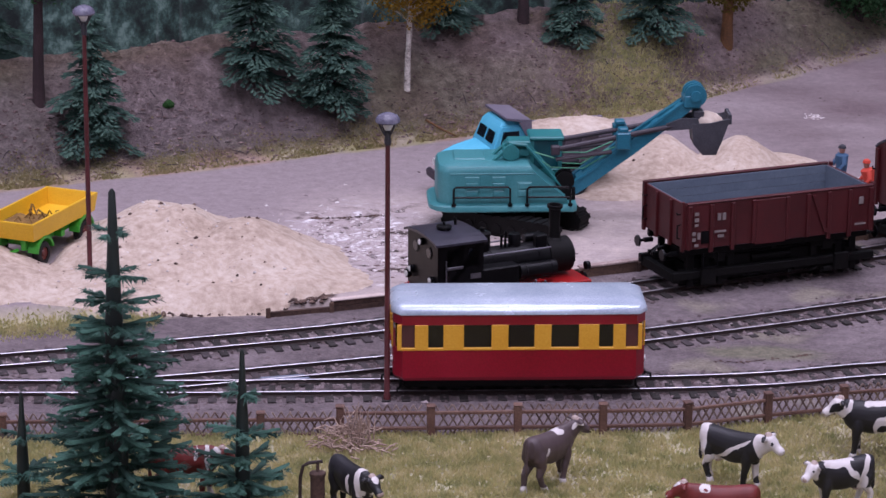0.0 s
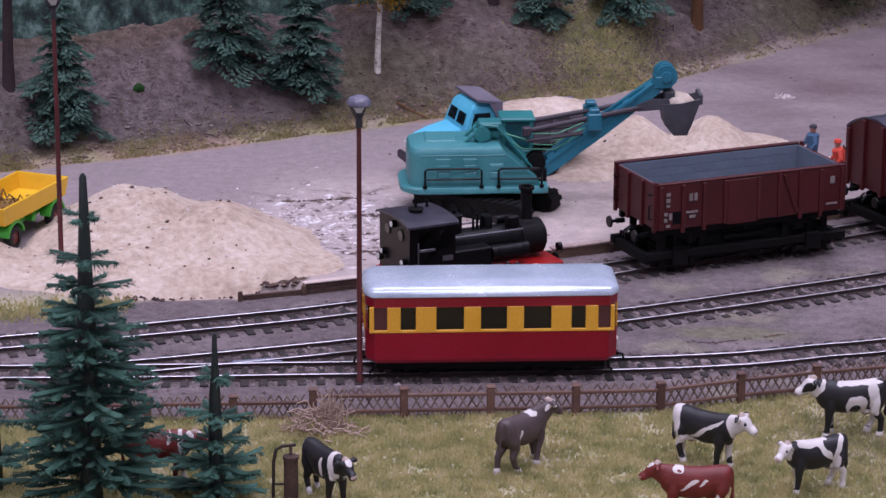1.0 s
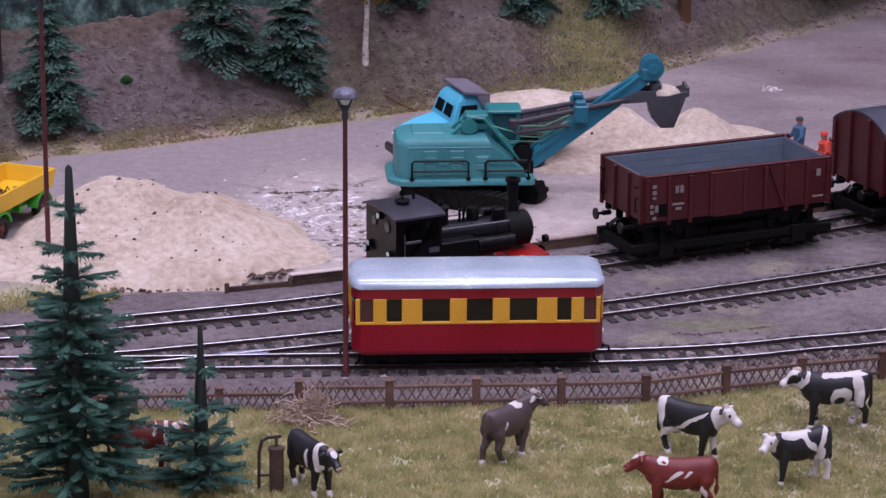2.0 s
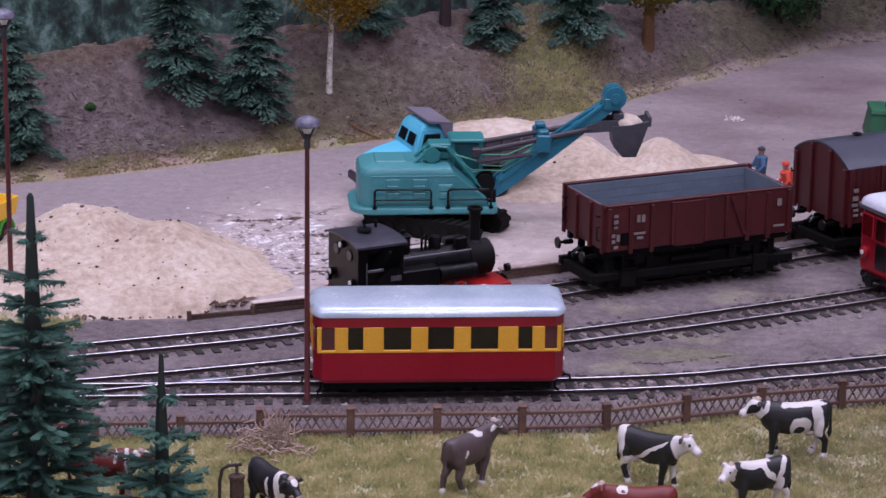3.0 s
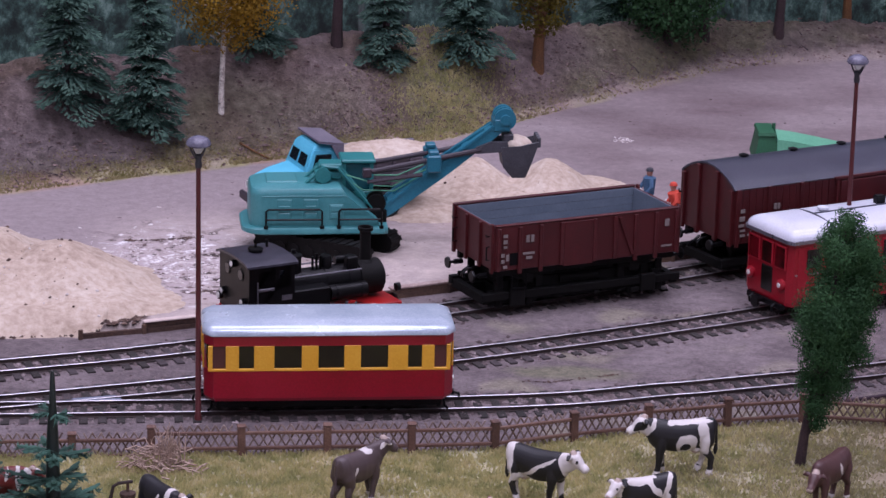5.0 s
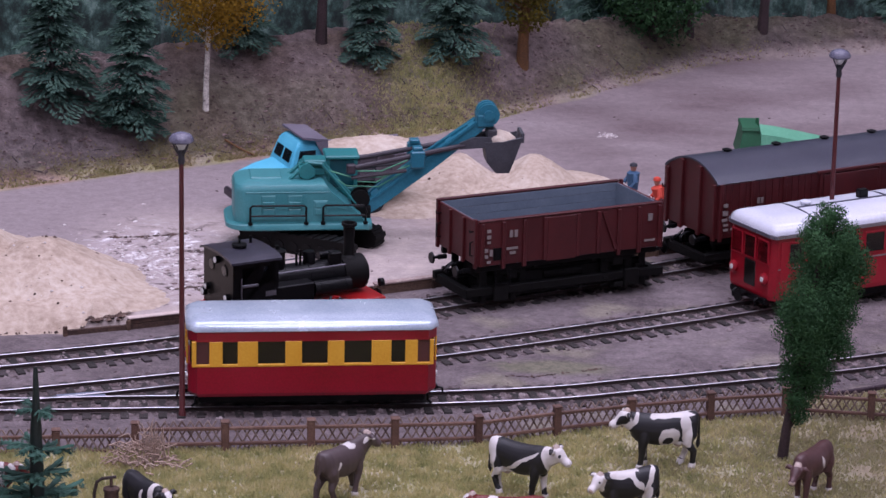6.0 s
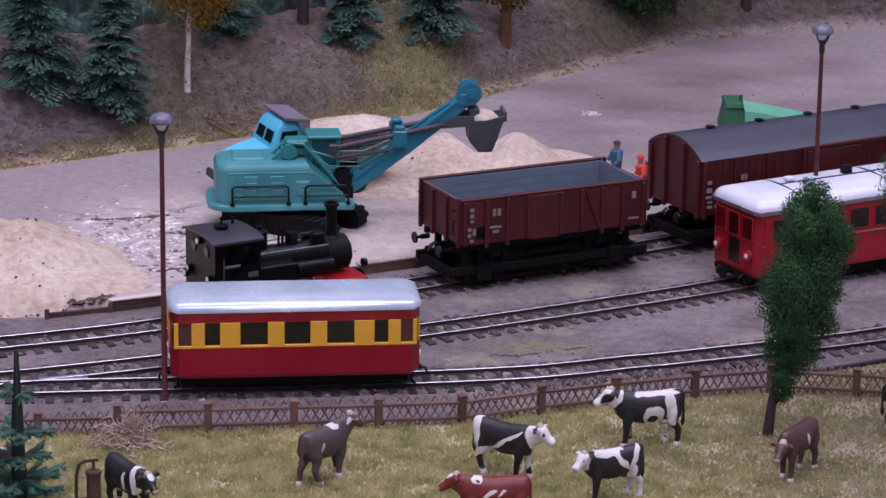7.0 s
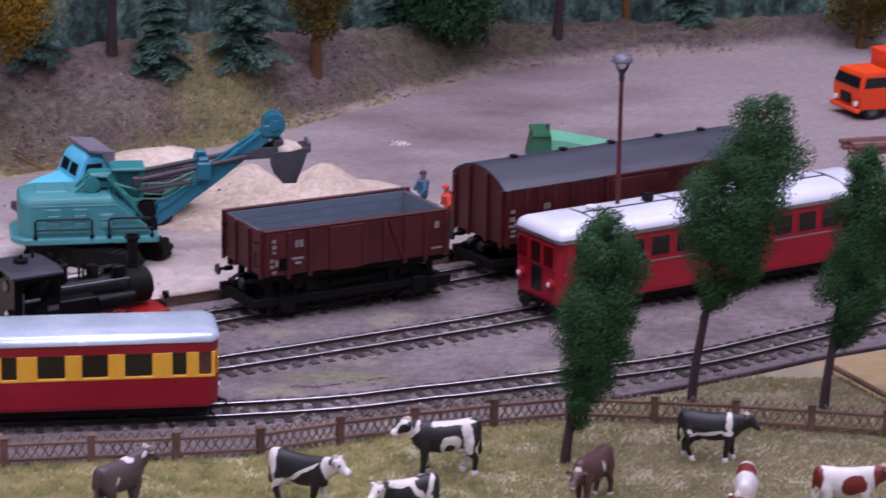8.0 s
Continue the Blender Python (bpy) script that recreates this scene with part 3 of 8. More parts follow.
def transporter(parent, length, z=0.0, halfwidth=13.0):
    """Low black transporter frame with small wheel sets that carries a standard gauge wagon."""
    h = length / 2
    bm = bmesh.new()
    for s in (-1, 1):
        box(bm, -h, h, s * halfwidth - 1.2, s * halfwidth + 1.2, z + 4.4, z + 7.4, bevel=0.3)
        box(bm, -h + 6, h - 6, s * 6.5 - 1.2, s * 6.5 + 1.2, z + 1.4, z + 6.0)
    for k in range(9):
        x = -h + 2 + k * (length - 4) / 8
        box(bm, x - 1.2, x + 1.2, -halfwidth, halfwidth, z + 3.2, z + 6.4)
    part("transporter_frame", finish(bm), M["black_matt"], parent, "black transporter frame")
    for s in (-1, 1):
        for cx in (-h * 0.66, h * 0.66):
            bm = bmesh.new()
            box(bm, cx - 10, cx + 10, s * 10.4 - 0.9, s * 10.4 + 0.9, z + 1.8, z + 5.0, bevel=0.4)
            box(bm, cx - 3, cx + 3, s * 14.4 - 0.8, s * 14.4 + 0.8, z + 2.0, z + 8.5, bevel=0.4)
            for dx in (-6, 0, 6):
                box(bm, cx + dx - 1.3, cx + dx + 1.3, s * 11.8 - 0.9, s * 11.8 + 0.9, z + 0.9, z + 4.4, bevel=0.4)
            part("bogie_frame", finish(bm), M["black_matt"], parent)
    for cx in (-h * 0.66, h * 0.66):
        for dx in (-6, 0, 6):
            wheel_set(parent, cx + dx, 2.7, "small_wheel")
    r = random.Random(int(length))
    for s in (-1, 1):
        bm = bmesh.new()
        box(bm, -h + 7, h - 7, s * 9.4 - 1.0, s * 9.4 + 1.0, z + 6.4, z + 11.0, bevel=0.4)
        for k in range(int(length / 4)):
            x, w, b = r.uniform(-h + 3, h - 3), r.uniform(0.6, 2.4), r.uniform(0.8, 7.0)
            y = s * r.uniform(10.5, 14.0)
            box(bm, x - w, x + w, y - 0.7, y + 0.7, z + b, z + b + r.uniform(0.8, 3.0), bevel=0.2)
        for k in range(5):
            x = r.uniform(-h + 8, h - 14)
            tube(bm, [(x, s * 12.6, z + r.uniform(2, 4)), (x + 4, s * 13, z + r.uniform(4, 6)), (x + 9, s * 12.8, z + r.uniform(2, 8))], 0.45, n=6)
        part("brake_gear", finish(bm), M["black_matt"], parent, "jumbled black brake gear")
        bm = bmesh.new()
        box(bm, h * 0.62, h * 0.62 + 3.4, s * 14.3 - 0.15, s * 14.3 + 0.15, z + 4.2, z + 5.6)
        part("plate", bm, M["white_mark"], parent, "small pale plate")


def marks(parent, rows, y, mat="white_mark"):
    """Small plain bars standing for lettering: x, z, width, height on a side wall at y."""
    for x, z, w, h in rows:
        bm = bmesh.new()
        box(bm, x - w / 2, x + w / 2, y - 0.12, y + 0.12, z - h / 2, z + h / 2)
        part("marking", bm, M[mat], parent, "small white painted marking")


def open_wagon(m):
    t = thing("goods_wagon", m, "red-brown open goods wagon with grey inside, on a black transporter", "goods wagon")
    L, W, z0, z1 = 75.0, 33.5, 16.6, 33.0
    hl, hw = L / 2, W / 2
    r = random.Random(3)
    for s in (-1, 1):
        bm = bmesh.new()
        box(bm, -hl, hl, s * hw - 0.5, s * hw + 0.5, z0, z1, bevel=0.12)
        w = part("side_wall", finish(bm), M["wagon_red"], t)
        for k, x in enumerate((-36.6, -28, -19.5, -11, 2.5, 11, 19.5, 28, 36.6)):
            bm = bmesh.new()
            box(bm, x - 0.75, x + 0.75, s * (hw + 0.72) - 0.5, s * (hw + 0.72) + 0.5, z0 - (1.5 if k in (1, 2, 6, 7) else 0), z1 - 0.4, bevel=0.15)
            part("stanchion", finish(bm), M["wagon_red"], w)
        bm = bmesh.new()
        extrude(bm, ((12.2, z1 - 1), (13.6, z1 - 1), (19.2, z0 + 1), (17.8, z0 + 1)), "y", s * (hw + 0.9) - 0.35, s * (hw + 0.9) + 0.35)
        part("brace", finish(bm), M["wagon_red"], w)
        bm = bmesh.new()
        box(bm, -10.2, 1.7, s * (hw + 0.75) - 0.3, s * (hw + 0.75) + 0.3, z0 - 0.6, z1 - 0.5, bevel=0.15)
        part("side_door", finish(bm), M["wagon_red"], w)
        bm = bmesh.new()
        box(bm, -hl - 0.3, hl + 0.3, s * hw - 0.85, s * hw + 0.95, z1, z1 + 0.7, bevel=0.25)
        part("top_rim", finish(bm), M["wagon_red"], w)
        for k in range(5):
            bm = bmesh.new()
            zz = z0 + 0.4 + k * (z1 - z0 - 0.6) / 5
            box(bm, -hl + 0.8, hl - 0.8, s * (hw - 0.72) - 0.22, s * (hw - 0.72) + 0.22, zz, zz + 3.05, bevel=0.1)
            part("inner_board", finish(bm), M["wagon_grey"], w, "grey inner board")
        bm = bmesh.new()
        box(bm, -hl, hl, s * 13.5 - 1, s * 13.5 + 1, 13.6, 16.2, bevel=0.2)
        part("sole_bar", finish(bm), M["black_matt"], t)
        for x in (-22, 22):
            bm = bmesh.new()
            box(bm, x - 2.2, x + 2.2, s * 12 - 1.2, s * 12 + 1.2, 9.5, 13.6, bevel=0.4)
            for q in range(4):
                box(bm, x - 8 + q, x + 8 - q, s * 12.6 - 0.5, s * 12.6 + 0.5, 13 - 0.55 * q, 13.45 - 0.55 * q)
            part("leaf_spring", finish(bm), M["black_matt"], t)
        bm = bmesh.new()
        box(bm, -30, -24, s * 15.4 - 0.4, s * 15.4 + 0.4, 8.5, 9.1)
        tube(bm, [(-30, s * 15.4, 8.8), (-30, s * 15.6, 14)], 0.3)
        tube(bm, [(-24, s * 15.4, 8.8), (-24, s * 15.6, 14)], 0.3)
        part("step", finish(bm), M["black"], t)
    for e in (-1, 1):
        bm = bmesh.new()
        box(bm, e * hl - 0.5, e * hl + 0.5, -hw, hw, z0, z1 - 0.2, bevel=0.12)
        w = part("end_wall", finish(bm), M["wagon_red"], t)
        for y in (-15.5, -5.5, 5.5, 15.5):
            bm = bmesh.new()
            box(bm, e * (hl + 0.9) - 0.6, e * (hl + 0.9) + 0.6, y - 0.8, y + 0.8, z0 - 1, z1 + (1.0 if abs(y) > 10 else -0.5), bevel=0.2)
            part("stanchion", finish(bm), M["wagon_red"], w)
        bm = bmesh.new()
        box(bm, e * (hl - 0.7) - 0.22, e * (hl - 0.7) + 0.22, -hw + 1, hw - 1, z0, z1 - 0.3)
        part("inner_lining", finish(bm), M["wagon_grey"], w, "grey inner lining")
        buffers(t, e * hl, 13.4, e)
        for y in (-13.8, 13.8):
            bm = bmesh.new()
            tube(bm, [(e * (hl + 0.5), y, 20), (e * (hl + 2.2), y, 20.2), (e * (hl + 2.2), y, 25), (e * (hl + 0.5), y, 25.2)], 0.32)
            tube(bm, [(e * (hl + 0.5), y, 29), (e * (hl + 2.4), y, 29), (e * (hl + 2.6), y, 29.8)], 0.3)
            part("grab_iron", finish(bm), M["black"], t, smooth=True)
        bm = bmesh.new()
        tube(bm, [(e * hl, 4, 13), (e * (hl + 2.5), 4.2, 11.5), (e * (hl + 3), 4.4, 9.5), (e * (hl + 1.5), 4.4, 8.6)], 0.5)
        part("brake_hose", finish(bm), M["black"], t, smooth=True)
        wheel_set(t, e * 22, 5.4, "wheel", lift=5.4)
    bm = bmesh.new()
    box(bm, -hl + 0.8, hl - 0.8, -hw + 1, hw - 1, z0 - 0.5, z0 + 0.4)
    part("floor", bm, M["wagon_grey"], t)
    bm = bmesh.new()
    for x in (-12, 0, 12):
        box(bm, x - 0.8, x + 0.8, -13, 13, 12.5, 15)
    tube(bm, [(-8, -10, 9), (8, -10, 9)], 1.6, n=10)
    box(bm, -16, -13, -11, 11, 7.5, 11)
    box(bm, -31, 31, -9.5, 9.5, 7.2, 12.4, bevel=0.8)
    for x in (-33, -27, -17, 17, 27, 33):
        for s in (-1, 1):
            box(bm, x - 1.4, x + 1.4, s * 11.5 - 0.6, s * 11.5 + 0.6, 6.6, 14, bevel=0.3)
    part("brake_gear", finish(bm), M["black_matt"], t)
    transporter(t, 82)
    marks(t, [(-25.3, 28, 1.3, 2.6), (-23.4, 28, 1.3, 2.6), (-24.8, 22.6, 4.6, 0.8), (-24.6, 20.9, 2.4, 1.0),
              (32.2, 28.4, 1.8, 2.6), (32.2, 19.6, 4.4, 0.7), (-34.3, 29.8, 1.6, 1.2), (-34.3, 27.6, 1.6, 1.4), (-34.3, 25.6, 1.4, 0.9),
              (-35.2, 22.6, 1.3, 1.3), (-35.2, 20.4, 1.3, 1.3), (-33.3, 21.6, 1.2, 2.4), (-34.2, 18.2, 1.6, 1.0)], -hw - 1.45)
    bm = bmesh.new()
    box(bm, -32, -28.8, -hw - 0.75, -hw - 0.5, 18.4, 23)
    part("label_panel", bm, M["black"], t, "black label panel")
    return t


def goods_van(m):
    t = thing("goods_van", m, "red-brown covered goods van with grey arched roof and ventilators", "goods van")
    L, W, z0, z1 = 122.0, 34.0, 14.0, 35.5
    hl, hw = L / 2, W / 2
    for s in (-1, 1):
        bm = bmesh.new()
        box(bm, -hl, hl, s * hw - 0.5, s * hw + 0.5, z0, z1)
        w = part("side_wall", finish(bm), M["wagon_red"], t)
        n = 40
        first = None
        bm = bmesh.new()
        box(bm, -1.42, 1.42, -0.18, 0.18, 0.3, z1 - z0 - 0.6, bevel=0.1)
        for k in range(n):
            x = -hl + 1.5 + k * (L - 3) / (n - 1)
            mm = at(x, s * (hw + 0.6), z0)
            if first is None:
                first = part("plank", finish(bm), M["wagon_red"], w, m=mm)
            else:
                share(first, mm)
        for x in (-hl + 0.8, -hl + 15, -hl + 30, -14, 14, hl - 30, hl - 15, hl - 0.8):
            bm = bmesh.new()
            box(bm, x - 0.8, x + 0.8, s * (hw + 1.1) - 0.4, s * (hw + 1.1) + 0.4, z0 - 1, z1 - 0.2, bevel=0.15)
            part("stanchion", finish(bm), M["wagon_red"], w)
        bm = bmesh.new()
        box(bm, -13, 13, s * (hw + 1.5) - 0.4, s * (hw + 1.5) + 0.4, z0 - 0.5, z1 - 1.6, bevel=0.2)
        part("sliding_door", finish(bm), M["wagon_red"], w)
        bm = bmesh.new()
        box(bm, -16, 42, s * (hw + 1.4) - 0.45, s * (hw + 1.4) + 0.45, z1 - 1.0, z1 + 0.2, bevel=0.15)
        part("door_rail", finish(bm), M["wagon_red"], w)
        bm = bmesh.new()
        box(bm, -hl, hl, s * 14 - 1, s * 14 + 1, 11, 13.8)
        part("sole_bar", bm, M["black_matt"], t)
    arc = [(hw + 1.0 - 2 * (hw + 1.0) * k / 20, z1 - 0.2 + 6.6 * math.sin(math.pi * k / 20) ** 0.8) for k in range(21)]
    bm = bmesh.new()
    ring = lambda x: [(x, y, z) for y, z in arc] + [(x, y * 0.97, z - 0.7) for y, z in reversed(arc)]
    loft(bm, [ring(-hl - 0.8), ring(hl + 0.8)])
    roof = part("roof", finish(bm), M["van_roof"], t, "grey arched roof", smooth=True)
    for x in (-44, -21, 2, 25, 46):
        bm = bmesh.new()
        lathe(bm, ((1.1, 0), (1.1, 0.9), (1.9, 0.9), (1.9, 1.3), (0.4, 1.8), (0, 1.8)), 12, (x, 2.5, z1 + 5.9))
        part("ventilator", finish(bm), M["black"], roof, smooth=True)
    for e in (-1, 1):
        bm = bmesh.new()
        out = [(-hw, z0), (hw, z0)] + [(y * 0.97, z - 0.6) for y, z in arc]
        extrude(bm, out, "x", e * hl - 0.4, e * hl + 0.4)
        w = part("end_wall", finish(bm), M["wagon_red"], t)
        for y in (-15.8, -6, 6, 15.8):
            bm = bmesh.new()
            top = z1 - 0.5 if abs(y) > 10 else z1 + 4.6
            box(bm, e * (hl + 0.9) - 0.7, e * (hl + 0.9) + 0.7, y - 1.0, y + 1.0, z0 - 1, top, bevel=0.25)
            part("end_post", finish(bm), M["wagon_red"], w)
        buffers(t, e * hl, 12.6, e)
        bm = bmesh.new()
        tube(bm, [(e * hl, 5, 12), (e * (hl + 3), 5.2, 9.8), (e * (hl + 5.5), 5, 8.4), (e * (hl + 6.6), 3, 9.6), (e * (hl + 5), 2, 11.6)], 0.5)
        part("brake_hose", finish(bm), M["black"], t, smooth=True)
        bm = bmesh.new()
        tube(bm, [(e * (hl + 0.5), 16, 27), (e * (hl + 2.8), 16, 27), (e * (hl + 2.8), 16, 28.2)], 0.35)
        part("lamp_iron", finish(bm), M["black"], t)
        wheel_set(t, e * 38, 5.4, lift=4.4)
    bm = bmesh.new()
    for x in (-38, 38):
        box(bm, x - 3, x + 3, -13.5, 13.5, 6, 11.5, bevel=0.6)
    box(bm, -22, 22, -10, 10, 5.5, 10)
    part("brake_gear", finish(bm), M["black_matt"], t)
    transporter(t, 128)
    marks(t, [(-58, 17.5, 2.2, 1.0), (-58, 19.4, 2.2, 0.9), (-58.6, 21.4, 2.6, 1.1), (-58.4, 24, 2.4, 1.8), (-58.2, 27, 2.0, 1.4),
              (-43.4, 27.4, 1.2, 2.2), (-41.8, 27.4, 1.2, 2.2), (-54, 17.6, 3.6, 0.9)], -hw - 1.6)
    return t


def plan_ring(L, W, nose, chamfer, z, k=1.0):
    """Plan outline of a railcar body with angled noses at height z."""
    hl, hw = L / 2, W / 2
    pts = [(hl, -hw + chamfer), (hl, hw - chamfer), (hl - nose, hw), (-hl + nose, hw), (-hl, hw - chamfer), (-hl, -hw + chamfer), (-hl + nose, -hw), (hl - nose, -hw)]
    return [(x * k, y * k, z) for x, y in pts]


def domed_roof(bm, L, W, nose, chamfer, z, rise, over=0.6, steps=7):
    rings = []
    for k in range(steps + 1):
        a = 0.5 * math.pi * k / steps
        c = math.cos(a) ** 0.75 if k < steps else 0.0
        ins = (W / 2 + over) * (1 - c) * 0.86
        w, l = W + 2 * over - 2 * ins, L + 2 * over - 2 * ins * 0.62
        rings.append([(x, y, z + rise * math.sin(a) ** 0.9) for x, y, _ in plan_ring(l, w, nose * (0.6 + 0.4 * c), chamfer * max(0.05, c), 0)])
    loft(bm, [[(x, y, z - 0.5) for x, y, _ in rings[0]]] + rings)
    return bm


def small_railcar(m):
    t = thing("railcar", m, "small red and yellow railcar with silver roof, standing on the track", "railcar")
    L, W, nose, ch = 81.0, 27.0, 3.0, 4.2
    zb, zw, zt, ze = 5.5, 15.9, 24.3, 28.3
    bm = bmesh.new()
    loft(bm, [plan_ring(L - 1.2, W - 1.4, nose, ch, zb), plan_ring(L, W - 0.2, nose, ch, zb + 1.2), plan_ring(L, W, nose, ch, zw)])
    part("lower_body", finish(bm), M["car_red"], t, "dark red lower body")
    bm = bmesh.new()
    loft(bm, [plan_ring(L - 1.8, W - 1.9, nose, ch, zw), plan_ring(L - 1.8, W - 1.9, nose, ch, zt)])
    part("inner_shell", finish(bm), M["dark_glass"], t, "dark interior behind the panes")
    bm = bmesh.new()
    loft(bm, [plan_ring(L, W, nose, ch, zt), plan_ring(L, W, nose, ch, ze)])
    part("upper_band", finish(bm), M["car_red"], t, "dark red band under the roof")
    bm = bmesh.new()
    domed_roof(bm, L, W, nose, ch, ze, 3.4)
    part("roof", finish(bm), M["silver_roof"], t, "glossy silver domed roof", smooth=True, sharp=60)
    wins = ((0.033, 0.085, 1), (0.138, 0.198, 0), (0.279, 0.388, 0), (0.455, 0.558, 0), (0.625, 0.734, 0), (0.814, 0.870, 0), (0.920, 0.969, 1))
    for s in (-1, 1):
        y = s * W / 2
        last = nose / L
        cuts = [(-L / 2 + a * L, -L / 2 + b * L, d) for a, b, d in wins]
        x = -L / 2 + 0.6
        for a, b, d in cuts + [(L / 2 - 0.6, None, 0)]:
            bm = bmesh.new()
            lo, hi = max(x, -L / 2 + nose * 0.4), min(a, L / 2 - nose * 0.4)
            box(bm, lo, hi, y - s * 0.9, y + s * 0.12, zw - 0.1, zt + 0.1, bevel=0.15)
            part("window_pillar", finish(bm), M["car_yellow"], t, "yellow window pillar")
            if b is None:
                break
            bm = bmesh.new()
            box(bm, a - 0.2, b + 0.2, y - s * 0.9, y - s * 0.6, zw + 0.5, zt)
            part("window_pane", finish(bm), M["door_window"] if d else M["dark_glass"], t)
            bm = bmesh.new()
            box(bm, a - 0.2, b + 0.2, y - s * 0.9, y + s * 0.16, zw - 0.1, zw + 0.75, bevel=0.12)
            part("window_sill", finish(bm), M["car_yellow"], t, "yellow window sill")
            x = b
    for e in (-1, 1):
        for y0, y1 in ((-9.3, -7.9), (-0.7, 0.7), (7.9, 9.3)):
            bm = bmesh.new()
            box(bm, e * (L / 2) - 0.5, e * (L / 2) + 0.12, y0, y1, zw, zt, bevel=0.1)
            part("window_pillar", finish(bm), M["car_yellow"], t)
        bm = bmesh.new()
        cyl(bm, (e * L / 2, 0, zw + 0.2), (e * (L / 2 + 1.2), 0, zw + 0.2), 1.3, 0.9, n=14)
        part("tail_lamp", finish(bm), M["signal_red"], t, "round red lamp", smooth=True)
        for y in (-6.4, 6.4):
            bm = bmesh.new()
            cyl(bm, (e * L / 2, y, 10.6), (e * (L / 2 + 0.7), y, 10.6), 1.0, n=12)
            part("headlamp", finish(bm), M["lens"], t, smooth=True)
        bm = bmesh.new()
        box(bm, e * (L / 2 - 4), e * (L / 2 + 1.6), -1.2, 1.2, 3.2, 4.4)
        tube(bm, [(e * (L / 2 + 0.6), 0, 3.8), (e * (L / 2 + 3.2), 0, 3.2), (e * (L / 2 + 3.4), 0, 1.6)], 0.45)
        part("coupling", finish(bm), M["black"], t)
        bm = bmesh.new()
        tube(bm, [(e * (L / 2 - 2.6), -8.5, 4.4), (e * (L / 2 - 2.4), -8.7, 2.0), (e * (L / 2 - 1.2), -8.7, 0.9)], 0.5)
        tube(bm, [(e * (L / 2 - 2.6), 8.5, 4.4), (e * (L / 2 - 2.4), 8.7, 2.0), (e * (L / 2 - 1.2), 8.7, 0.9)], 0.5)
        part("rail_guard", finish(bm), M["black"], t)
        wheel_set(t, e * 20, 3.6)
    bm = bmesh.new()
    box(bm, -37, 37, -10.6, 10.6, 2.4, 5.8, bevel=0.6)
    for x in (-20, 20):
        for s in (-1, 1):
            box(bm, x - 5, x + 5, s * 8.8 - 0.9, s * 8.8 + 0.9, 1.6, 4.2, bevel=0.5)
    box(bm, -9, 9, -9, 9, 1.4, 3.4, bevel=0.6)
    part("chassis", finish(bm), M["black_matt"], t)
    return t


